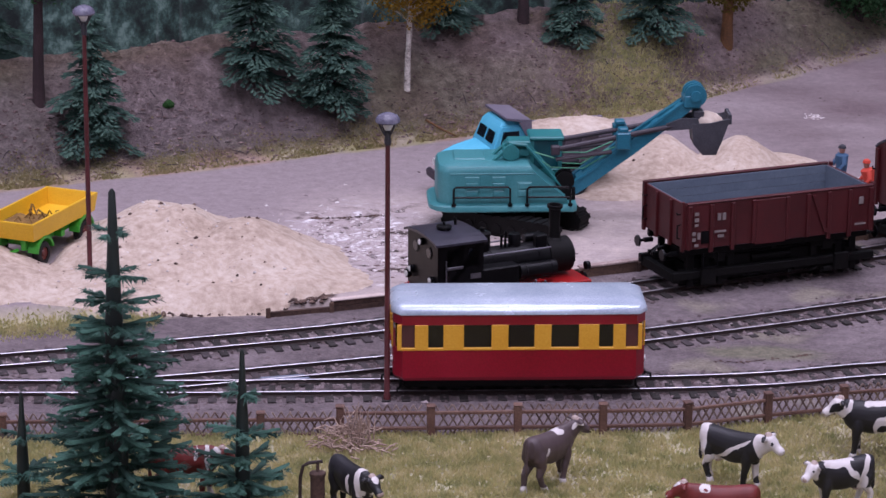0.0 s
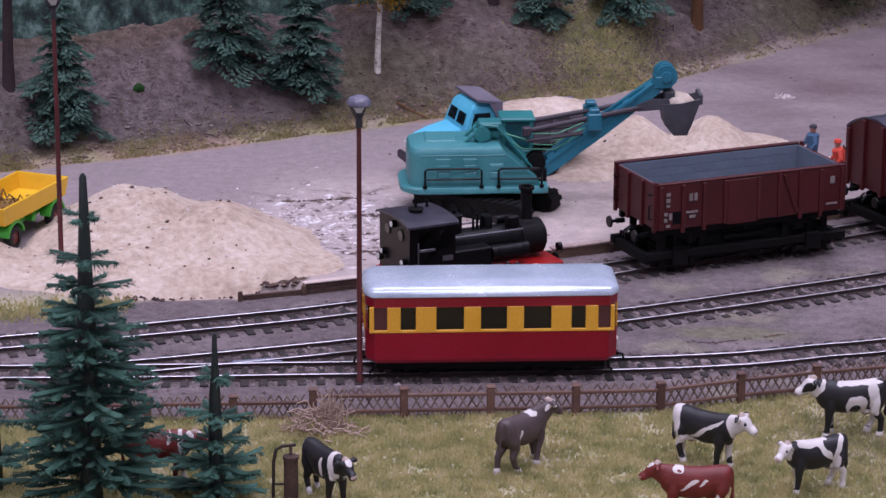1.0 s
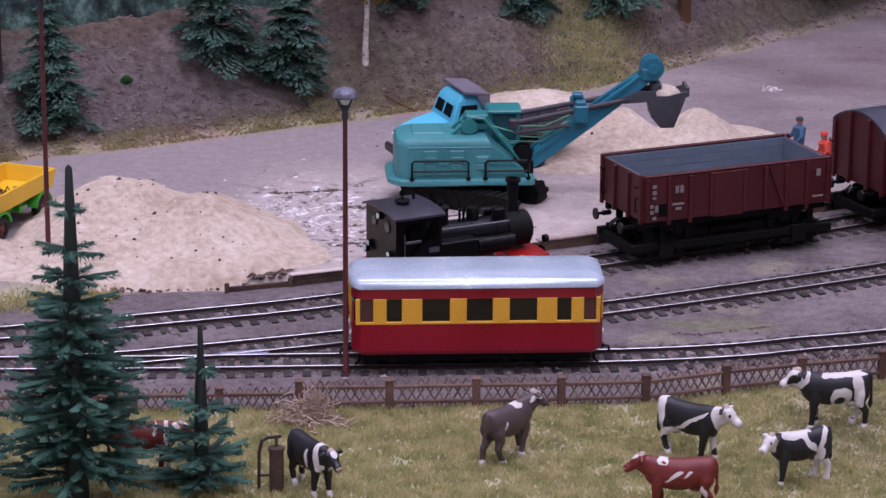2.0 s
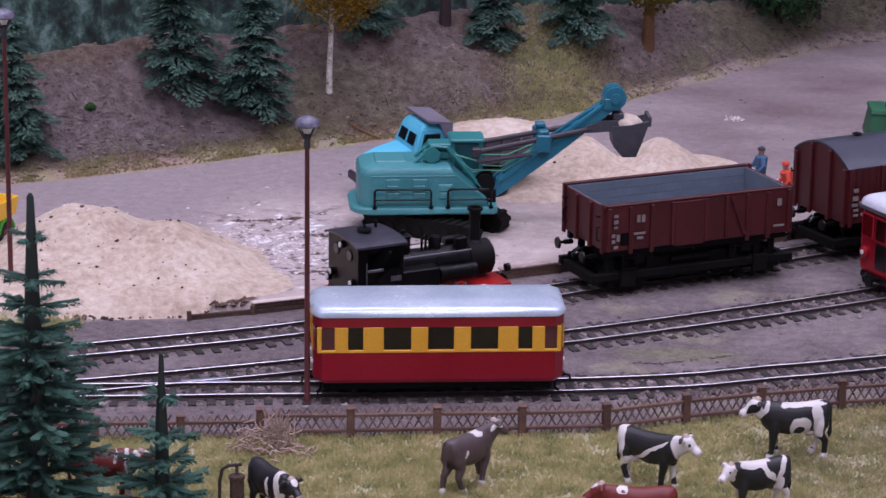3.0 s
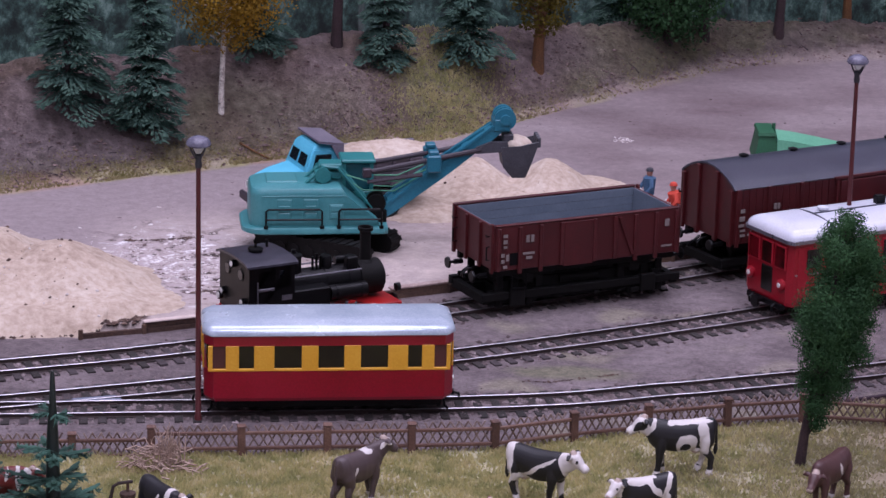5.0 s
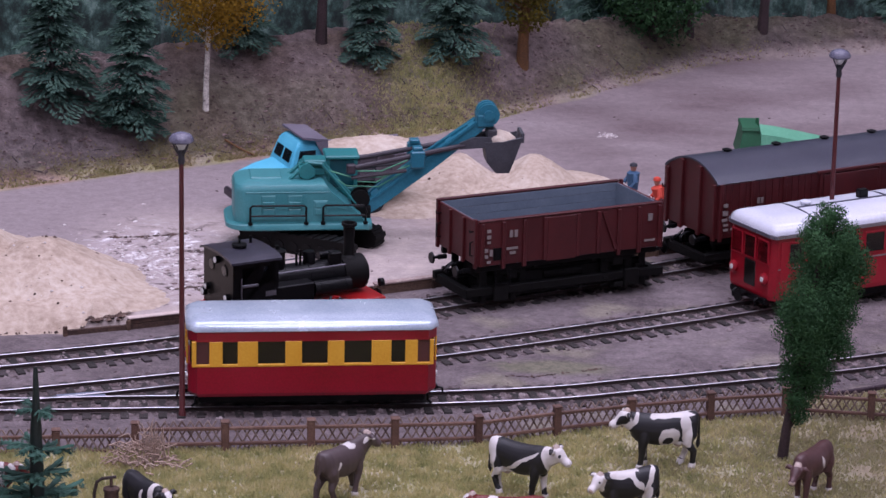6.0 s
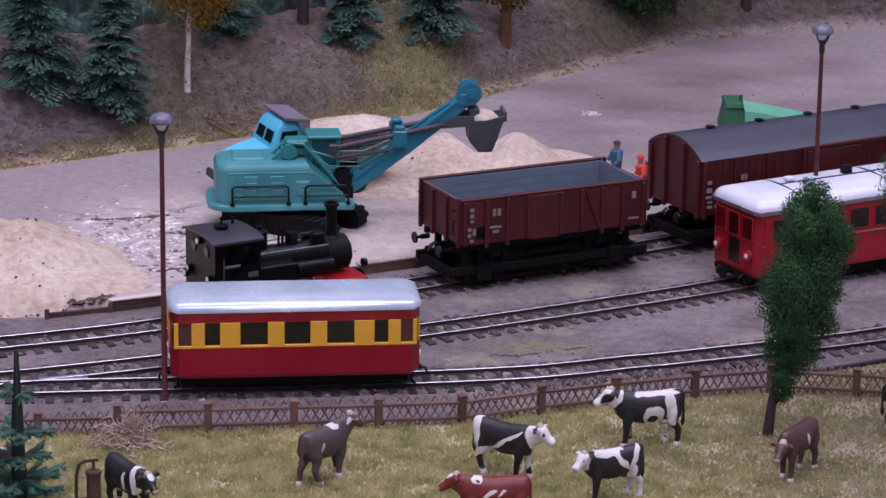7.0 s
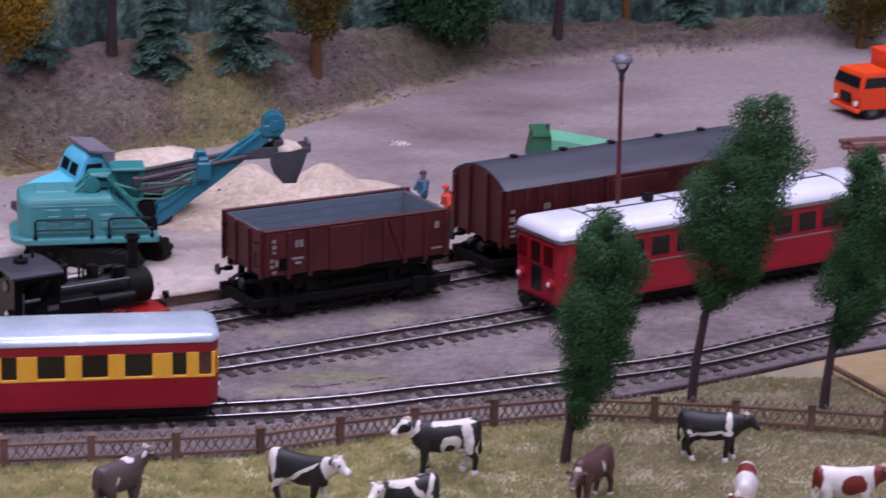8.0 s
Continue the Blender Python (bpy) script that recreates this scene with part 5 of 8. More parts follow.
def excavator(m):
    t = thing("excavator", m, "teal toy excavator with raised boom and loaded shovel", "excavator")
    # crawler tracks
    for s in (-1, 1):
        bm = bmesh.new()
        L, r = 20.0, 3.8
        out = [(L + r * math.cos(a), r + r * math.sin(a)) for a in np.linspace(-math.pi / 2, math.pi / 2, 9)]
        out += [(-L + r * math.cos(a), r + r * math.sin(a)) for a in np.linspace(math.pi / 2, 1.5 * math.pi, 9)]
        extrude(bm, out, "y", s * 11 - 3.6, s * 11 + 3.6)
        tr = part("crawler", finish(bm), M["black_matt"], t, "black crawler track")
        tr.rotation_euler = (0, 0, radians(-34))
        tr.location = (5 * MM, -2 * MM, 0)
        bm = bmesh.new()
        box(bm, -0.9, 0.9, -3.9, 3.9, -0.35, 0.4)
        first = None
        for k in range(30):
            u = k / 30 * (4 * L + 2 * math.pi * r)
            if u < 2 * L:
                x, z, a = -L + u, 2 * r, 0
            elif u < 2 * L + math.pi * r:
                b = (u - 2 * L) / r
                x, z, a = L + r * math.sin(b), r + r * math.cos(b), math.degrees(b)
            elif u < 4 * L + math.pi * r:
                x, z, a = L - (u - 2 * L - math.pi * r), 0.4, 180
            else:
                b = (u - 4 * L - math.pi * r) / r
                x, z, a = -L - r * math.sin(b), r - r * math.cos(b), 180 + math.degrees(b)
            mm = at(x, s * 11, z, 0, 0, a)
            first = part("track_shoe", bm, M["black_matt"], tr, m=mm) if first is None else share(first, mm)
        for k in range(7):
            bm = bmesh.new()
            cyl(bm, (-18 + 6 * k, s * 15, 3), (-18 + 6 * k, s * 14.2, 3), 2.0, n=12)
            part("roller", finish(bm), M["black"], tr)
    bm = bmesh.new()
    box(bm, -12, 12, -9, 9, 3, 7, bevel=1)
    cyl(bm, (0, 0, 6), (0, 0, 9.6), 9, n=24)
    part("undercarriage", finish(bm), M["black_matt"], t)
    # deck: rounded tail
    def deck(k, z):
        hw, x0, x1 = 15.5 * k, -28.5 * k, 27.0
        pts = [(x1, -hw + 1.5), (x1, hw - 1.5), (x1 - 1.5, hw)]
        pts += [(x0 + 8 - 8 * math.sin(a), (hw - 8) + 8 * math.cos(a)) for a in np.linspace(0, math.pi / 2, 7)]
        pts += [(x0 + 8 - 8 * math.cos(a), -(hw - 8) - 8 * math.sin(a)) for a in np.linspace(0, math.pi / 2, 7)]
        pts += [(x1 - 1.5, -hw)]
        return [(x, y, z) for x, y in pts]
    bm = bmesh.new()
    loft(bm, [deck(0.97, 9.6), deck(1.0, 10.1), deck(1.0, 11.7), deck(0.98, 12.2)])
    part("deck", finish(bm), M["teal"], t, smooth=True)
    # engine house: bowed roof, nose sloping down to the deck
    def house(k, z, x1, kk=1.0):
        hw, x0 = 12.9 * k, -25.4 * kk
        r = 5.0
        pts = [(x1, -hw), (x1, hw)]
        pts += [(x0 + r - r * math.sin(a), (hw - r) + r * math.cos(a)) for a in np.linspace(0, math.pi / 2, 6)]
        pts += [(x0 + r - r * math.cos(a), -(hw - r) - r * math.sin(a)) for a in np.linspace(0, math.pi / 2, 6)]
        return [(x, y, z) for x, y in pts]
    bm = bmesh.new()
    loft(bm, [house(1, 12.0, 24), house(1, 14.6, 23), house(1, 20.6, 15.5), house(1, 24.4, 11.2), house(0.985, 25.4, 10.4, 0.995), house(0.93, 26.6, 9.6, 0.97), house(0.74, 27.7, 8.6, 0.87), house(0.5, 28.2, 7.4, 0.7)])
    hs = part("engine_house", finish(bm), M["teal"], t, "teal engine house", smooth=True, sharp=28)
    for s in (-1, 1):
        for x in (-12.4, -2.4, 7.4):
            bm = bmesh.new()
            box(bm, x - 2.9, x + 2.9, s * 12.9 - 0.2, s * 12.9 + 0.5, 14.8, 23.0 if x < 5 else 21.0, bevel=0.35)
            box(bm, x - 2.2, x + 2.2, s * 13.3 - 0.2, s * 13.3 + 0.35, 15.4, 17.6, bevel=0.15)
            box(bm, x - 2.2, x + 2.2, s * 13.3 - 0.2, s * 13.3 + 0.35, 18.2, 20.4, bevel=0.15)
            part("side_panel", finish(bm), M["teal"], hs)
        bm = bmesh.new()
        box(bm, -21, 11.5, s * 12.85 - 0.2, s * 12.85 + 0.45, 23.7, 24.3, bevel=0.2)
        part("cornice", finish(bm), M["teal"], hs)
        for xa, xb in ((-19.4, 1.8), (8.2, 24.4)):
            bm = bmesh.new()
            y = s * 15.0
            top = 19.4
            tube(bm, [(xa, y, 12), (xa, y, top - 0.8), (xa + 0.8, y, top), (xb - 0.8, y, top), (xb, y, top - 0.8), (xb, y, 12)], 0.42)
            tube(bm, [(xa, y, 15.4), (xb, y, 15.4)], 0.4)
            for xx in (xa, xb):
                cyl(bm, (xx, y, 12), (xx, y, 13), 0.9, n=8)
            part("railing", finish(bm), M["black"], t, "black railing", smooth=True)
    bm = bmesh.new()
    box(bm, -19, -7, -7, 7, 27.2, 28.5, bevel=0.4)
    part("roof_hatch", finish(bm), M["teal"], hs)
    # driver's cab on the far front corner
    bm = bmesh.new()
    x0, x1, y0, y1 = 10.5, 22.5, 1.5, 13.4
    for xx in (x0, x1 - 1.4):
        for yy in (y0, y1 - 1.4):
            box(bm, xx, xx + 1.4, yy, yy + 1.4, 12, 33)
    box(bm, x0, x1, y0, y1, 12, 22, bevel=0.3)
    box(bm, x0 - 0.6, x1 + 0.8, y0 - 0.6, y1 + 0.6, 33, 34.6, bevel=0.5)
    cb = part("cab", finish(bm), M["teal_dark"], t, "dark teal driver's cab")
    bm = bmesh.new()
    box(bm, x0 + 0.6, x1 - 0.6, y0 + 0.6, y1 - 0.6, 22, 33)
    part("cab_glazing", finish(bm), M["teal_glass"], cb, "teal-tinted cab glazing")
    # hoist frame on the roof: two sloping legs with a sheave box
    bm = bmesh.new()
    for y in (-7.5, 0.5):
        tube(bm, [(-4.5, y, 27.4), (3, y, 34.2), (8, y, 33.8), (22, y * 0.9, 17)], 0.75)
    box(bm, -0.5, 5.6, -8.6, 1.6, 28.6, 32.4, bevel=0.5)
    box(bm, 1.2, 9.8, -7.6, 0.6, 33.0, 35.2, bevel=0.5)
    box(bm, 5.2, 9.6, -6.4, -0.6, 29.0, 32.0, bevel=0.4)
    for y in (-8.4, -3.5, 1.4):
        cyl(bm, (2.4, y - 0.35, 31), (2.4, y + 0.35, 31), 3.0, n=18)
    part("hoist_frame", finish(bm), M["teal_dark"], t)
    # boom: twin girder with a head
    foot, head = Vector((24.4, 0, 14.6)), Vector((71.6, 0, 49.2))
    d = (head - foot).normalized()
    up = Vector((-d.z, 0, d.x))
    bm = bmesh.new()
    for s in (-1, 1):
        rings = []
        for u, w, h, off in ((0, 1.3, 2.0, 5.2), (0.16, 1.4, 2.6, 4.4), (0.5, 1.4, 2.8, 3.6), (0.85, 1.2, 2.3, 2.6), (1.0, 1.0, 1.9, 2.4)):
            c = foot.lerp(head, u) + Vector((0, s * off, 0))
            rings.append([c + Vector((0, a * w, 0)) + up * b * h for a, b in ((-1, -1), (1, -1), (1, 1), (-1, 1))])
        loft(bm, rings)
    for u in (0.12, 0.3, 0.72, 0.9):
        c = foot.lerp(head, u)
        o = 4.6 - 2.2 * u
        loft(bm, [[c + Vector((0, y, 0)) + d * a * 1.4 + up * b * 2.0 for a, b in ((-1, -1), (1, -1), (1, 1), (-1, 1))] for y in (-o, o)])
    boom = part("boom", finish(bm), M["sky_teal"], t, "long teal boom")
    for s in (-1, 1):
        # flange strip along the girder's flank
        bm = bmesh.new()
        rings = []
        for u, off in ((0.1, 6.2), (0.5, 5.1), (0.94, 3.75)):
            c = foot.lerp(head, u) + Vector((0, s * off, 0)) + up * 1.9
            rings.append([c + Vector((0, a * 0.35, 0)) + up * b * 0.45 for a, b in ((-1, -1), (1, -1), (1, 1), (-1, 1))])
        loft(bm, rings)
        part("flange", finish(bm), M["sky_teal"], boom)
        bm = bmesh.new()
        c = Vector((44.6, 0, 35.6))
        box(bm, 42.0, 47.4, min(s * 5.0, s * 8.8), max(s * 5.0, s * 8.8), 31.8, 38.4, bevel=0.5)
        box(bm, 42.8, 46.6, min(s * 4.0, s * 8.0), max(s * 4.0, s * 8.0), 38.2, 40.0, bevel=0.4)
        part("saddle_block", finish(bm), M["sky_teal"], boom)
        # dipper stick bars
        bm = bmesh.new()
        a0, a1 = Vector((18.5, s * 6.4, 31.4)), Vector((63.0, s * 4.8, 39.9))
        cyl(bm, a0, a1, 1.0, n=10)
        cyl(bm, a0 + Vector((1, 0, -3.6)), a0 + Vector((22, 0, -0.8)), 0.8, n=8)
        box(bm, 17.6, 21.0, min(s * 5, s * 7.8), max(s * 5, s * 7.8), 29.6, 33.2, bevel=0.4)
        part("dipper_bar", finish(bm), M["bumper"], boom, "dark brown-grey dipper bar", smooth=True)
        bm = bmesh.new()
        extrude(bm, ((61, 38.4), (70.5, 39.0), (73.5, 41.0), (73.0, 43.0), (66.5, 43.0), (61, 40.9)), "y", s * 4.3, s * 5.6)
        part("fork_plate", finish(bm), M["shovel"], boom, "grey fork plate")
    bm = bmesh.new()
    for y in (-3.2, 0, 3.2):
        cyl(bm, head + Vector((0.5, y - 0.9, 2.2)), head + Vector((0.5, y + 0.9, 2.2)), 4.2, n=26)
    cyl(bm, head + Vector((0.5, -5.4, 2.2)), head + Vector((0.5, 5.4, 2.2)), 2.0, n=16)
    box(bm, head.x - 4, head.x + 2.6, -4.4, 4.4, head.z - 2.6, head.z + 2.5, bevel=0.6)
    part("boom_head", finish(bm), M["sky_teal"], boom, smooth=True)
    for s in (-1, 1):
        bm = bmesh.new()
        tube(bm, [(6, s * 5, 32), (20, s * 4.8, 27.6), (32, s * 4.4, 27.6), (42, s * 4, 32)], 0.3)
        tube(bm, [(8, s * 3.6, 31), (18, s * 3.6, 24), (30, s * 3.4, 23.4), (41, s * 3, 30)], 0.26)
        part("cable", finish(bm), M["tarp"], boom, "pale green cable")
    bm = bmesh.new()
    cyl(bm, (23, -7, 19.5), (23, 7, 19.5), 2.6, n=18)
    for y in (-7, -2.4, 2.4, 7):
        cyl(bm, (23, y - 0.4, 19.5), (23, y + 0.4, 19.5), 3.6, n=20)
    box(bm, 18, 27, -7.6, 7.6, 12, 17, bevel=0.4)
    part("winch", finish(bm), M["black_matt"], t, "black winch drum", smooth=True, sharp=40)
    bm = bmesh.new()
    tube(bm, [tuple(head + Vector((2.0, 0, -1))), (74.2, 0, 44.0)], 0.45)
    box(bm, 71.6, 75.6, -3.4, 3.4, 42.2, 45.4, bevel=0.4)
    part("hoist_link", finish(bm), M["shovel"], boom)
    # shovel: rounded belly, higher toothed lip in front
    def bucket(k, inset=0.0):
        xl, xr, zz = np.interp(k, (0, 0.35, 1), (75.2, 71.6, 70.6)), np.interp(k, (0, 0.35, 1), (80.4, 82.2, 85.2)), np.interp(k, (0, 1), (28.6, 41.0))
        w = np.interp(k, (0, 0.4, 1), (4.6, 5.6, 6.2)) - inset
        lift = 1.9 * k
        return [(xl + inset, -w, zz), (0.5 * (xl + xr), -w, zz + 0.2 * lift), (xr - inset, -w * 0.95, zz + lift), (xr + 0.5 - inset, 0, zz + lift), (xr - inset, w * 0.95, zz + lift), (0.5 * (xl + xr), w, zz + 0.2 * lift), (xl + inset, w, zz)]
    bm = bmesh.new()
    loft(bm, [bucket(u) for u in (0, 0.12, 0.35, 0.7, 1.0)] + [bucket(u, 0.8) for u in (1.0, 0.5, 0.15)])
    sh = part("shovel", finish(bm), M["shovel"], t, "dark grey shovel")
    for k in range(4):
        bm = bmesh.new()
        box(bm, 84.4, 85.9, -5.2 + 2.9 * k, -3.6 + 2.9 * k, 40.6, 44.6, bevel=0.3)
        part("tooth", finish(bm), M["shovel"], sh)
    bm = bmesh.new()
    bmesh.ops.create_uvsphere(bm, u_segments=24, v_segments=12, radius=1)
    for v in bm.verts:
        v.co = Vector((77.6 + 6.2 * v.co.x, 5.0 * v.co.y, 40.2 + 4.4 * v.co.z + 1.2 * nz(v.co.x * 5, v.co.y * 5, 3, v.co.z)))
    part("sand_load", bm, M["sand"], sh, "pale sand in the shovel", smooth=True)
    return t


def tipper_lorry(m):
    t = thing("tipper_lorry", m, "light blue tipper lorry with grey body full of sand", "lorry")
    bm = bmesh.new()
    for y in (-5, 5):
        box(bm, -34, 29, y - 1, y + 1, 6, 8.6)
    for x in (-30, -15, 0, 14, 27):
        box(bm, x - 1, x + 1, -6, 6, 6.4, 8.2)
    box(bm, -20, -8, -9, 9, 4.5, 8, bevel=0.6)
    part("chassis", finish(bm), M["black_matt"], t)
    # bonnet: forward is +x
    bm = bmesh.new()
    loft(bm, [[(12, -12.2, 8), (12, 12.2, 8), (12, 10, 21), (12, -10, 21)],
              [(22, -11, 8), (22, 11, 8), (22, 7, 19.6), (22, -7, 19.6)],
              [(29, -9.2, 8), (29, 9.2, 8), (29, 5.2, 17.4), (29, -5.2, 17.4)]])
    bmesh.ops.bevel(bm, geom=list(bm.edges), offset=0.7, segments=2, affect="EDGES")
    part("bonnet", finish(bm), M["sky_blue"], t, "light blue bonnet", smooth=True)
    for s in (-1, 1):
        bm = bmesh.new()
        ring = []
        for a in np.linspace(0.05 * math.pi, 0.95 * math.pi, 9):
            ring.append((20 + 8.4 * math.cos(a), 5.5 + 8.4 * math.sin(a)))
        outer = ring + [(20 + 7.2 * math.cos(a), 5.5 + 7.2 * math.sin(a)) for a in np.linspace(0.95 * math.pi, 0.05 * math.pi, 9)]
        extrude(bm, outer, "y", s * 8.5, s * 13.8)
        part("wing", finish(bm), M["sky_blue"], t)
        bm = bmesh.new()
        cyl(bm, (28.8, s * 9.0, 12.4), (30.0, s * 9.0, 12.4), 1.5, n=14)
        part("headlamp", finish(bm), M["lens"], t)
        bm = bmesh.new()
        box(bm, 0, 14, s * 12.4 - 0.8, s * 12.4 + 0.8, 5.6, 7, bevel=0.3)
        part("running_board", finish(bm), M["black_matt"], t)
    bm = bmesh.new()
    for k in range(5):
        box(bm, 28.6, 29.6, -4.4 + 2 * k, -3.4 + 2 * k, 9, 16)
    part("grille", finish(bm), M["sky_blue"], t)
    bm = bmesh.new()
    box(bm, 29.4, 31.6, -14, 14, 5.6, 9.2, bevel=0.7)
    part("bumper", finish(bm), M["bumper"], t, "dark brown bumper")
    # cab
    bm = bmesh.new()
    loft(bm, [[(-1, -12.2, 8), (13, -12.2, 8), (13, 12.2, 8), (-1, 12.2, 8)], [(-1, -12.2, 20), (13, -12, 20), (13, 12, 20), (-1, 12.2, 20)],
              [(-1, -10.8, 29.5), (9.2, -10.4, 29.5), (9.2, 10.4, 29.5), (-1, 10.8, 29.5)], [(0, -9, 31.2), (7.4, -8.6, 31.2), (7.4, 8.6, 31.2), (0, 9, 31.2)]])
    bmesh.ops.bevel(bm, geom=[e for e in bm.edges], offset=0.5, segments=2, affect="EDGES")
    cb = part("cab", finish(bm), M["sky_blue"], t, "light blue cab", smooth=True)
    for y0, y1 in ((-9.0, -1.3), (1.3, 9.0)):
        bm = bmesh.new()
        loft(bm, [[(12.0, y0 * 0.95, 22.6), (12.0, y1 * 0.95, 22.6), (10.5, y1 * 0.9, 27.0), (10.5, y0 * 0.9, 27.0)], [(12.35, y0 * 0.95, 22.7), (12.35, y1 * 0.95, 22.7), (10.85, y1 * 0.9, 27.1), (10.85, y0 * 0.9, 27.1)]])
        part("windscreen", finish(bm), M["blue_glass"], cb)
    for s in (-1, 1):
        bm = bmesh.new()
        extrude(bm, ((2.0, 21.4), (10.0, 21.4), (8.2, 27.6), (2.0, 27.6)), "y", s * 10.6, s * 11.9)
        part("side_window", finish(bm), M["blue_glass"], cb)
        bm = bmesh.new()
        box(bm, 0.4, 11.6, s * 12.3 - 0.15, s * 12.3 + 0.15, 8.6, 19.8, bevel=0.1)
        part("door", finish(bm), M["sky_blue"], cb)
    # tipper body, open on top, with a shield over the cab
    bm = bmesh.new()
    prof = [(-13.5, 24.2), (-10, 13), (10, 13), (13.5, 24.2)]
    inner = [(12.6, 24.2), (9.2, 14), (-9.2, 14), (-12.6, 24.2)]
    extrude(bm, prof + inner, "x", -42, -2.6)
    extrude(bm, [(-10, 13), (10, 13), (13.5, 24.2), (11.5, 29.6), (-11.5, 29.6), (-13.5, 24.2)], "x", -2.8, -1.6)
    tb = part("tipper_body", finish(bm), M["grey_body"], t, "grey tipper body")
    for s in (-1, 1):
        for x in (-38, -31, -24, -17, -10):
            bm = bmesh.new()
            loft(bm, [[(x - 0.6, s * 10.2, 13), (x + 0.6, s * 10.2, 13), (x + 0.6, s * 13.7, 24), (x - 0.6, s * 13.7, 24)],
                      [(x - 0.6, s * 11.2, 12.8), (x + 0.6, s * 11.2, 12.8), (x + 0.6, s * 14.6, 23.8), (x - 0.6, s * 14.6, 23.8)]])
            part("rib", finish(bm), M["grey_body"], tb)
        bm = bmesh.new()
        box(bm, -43, -2, s * 13.6 - 0.8, s * 13.6 + 0.8, 23.6, 24.8, bevel=0.3)
        part("top_rail", finish(bm), M["grey_body"], tb)
    bm = bmesh.new()
    loft(bm, [[(-2.8, -13, 31.0), (-2.8, 13, 31.0), (-2.8, 13, 32.0), (-2.8, -13, 32.0)], [(7.5, -12.4, 32.4), (7.5, 12.4, 32.4), (7.5, 12.4, 33.3), (7.5, -12.4, 33.3)]])
    part("cab_shield", finish(bm), M["grey_body"], tb, "grey cab shield")
    for s in (-1, 1):
        bm = bmesh.new()
        extrude(bm, ((-2.8, 24.5), (-1.4, 24.5), (2.5, 31.4), (-2.8, 31.2)), "y", s * 12.4, s * 13.0)
        part("shield_cheek", finish(bm), M["grey_body"], tb)
    bm = bmesh.new()
    n = 26
    vs = [[bm.verts.new((-43.5 + 40.5 * i / n, -12.5 + 25 * j / 14, 22.6 + 5.6 * max(0, math.sin(math.pi * j / 14)) ** 0.7 * max(0.0, min(1, 1.15 * math.sin(math.pi * (0.07 + 0.86 * i / n)))) ** 0.5
                         + 0.9 * nz(i * 3, j * 3, 6, 4))) for j in range(15)] for i in range(n + 1)]
    for i in range(n):
        for j in range(14):
            bm.faces.new((vs[i][j], vs[i + 1][j], vs[i + 1][j + 1], vs[i][j + 1]))
    part("sand_load", finish(bm), M["sand"], tb, "heaped pale sand", smooth=True)
    for y in (-11, 11):
        road_wheel(t, 20, y, 5.6, 4.4, "black")
        road_wheel(t, -22, y, 5.6, 5.4, "black")
    bm = bmesh.new()
    cyl(bm, (-22, -10, 5.6), (-22, 10, 5.6), 1.2, n=10)
    cyl(bm, (20, -10, 5.6), (20, 10, 5.6), 1.0, n=10)
    part("axle", finish(bm), M["black_matt"], t)
    bm = bmesh.new()
    box(bm, -38, -33, -3, 3, 6, 10, bevel=0.5)
    tube(bm, [(-34, -6, 9), (-39.5, -6, 8.6), (-40, -6, 5.6)], 0.9)
    part("tow_hitch", finish(bm), M["black_matt"], t)
    return t


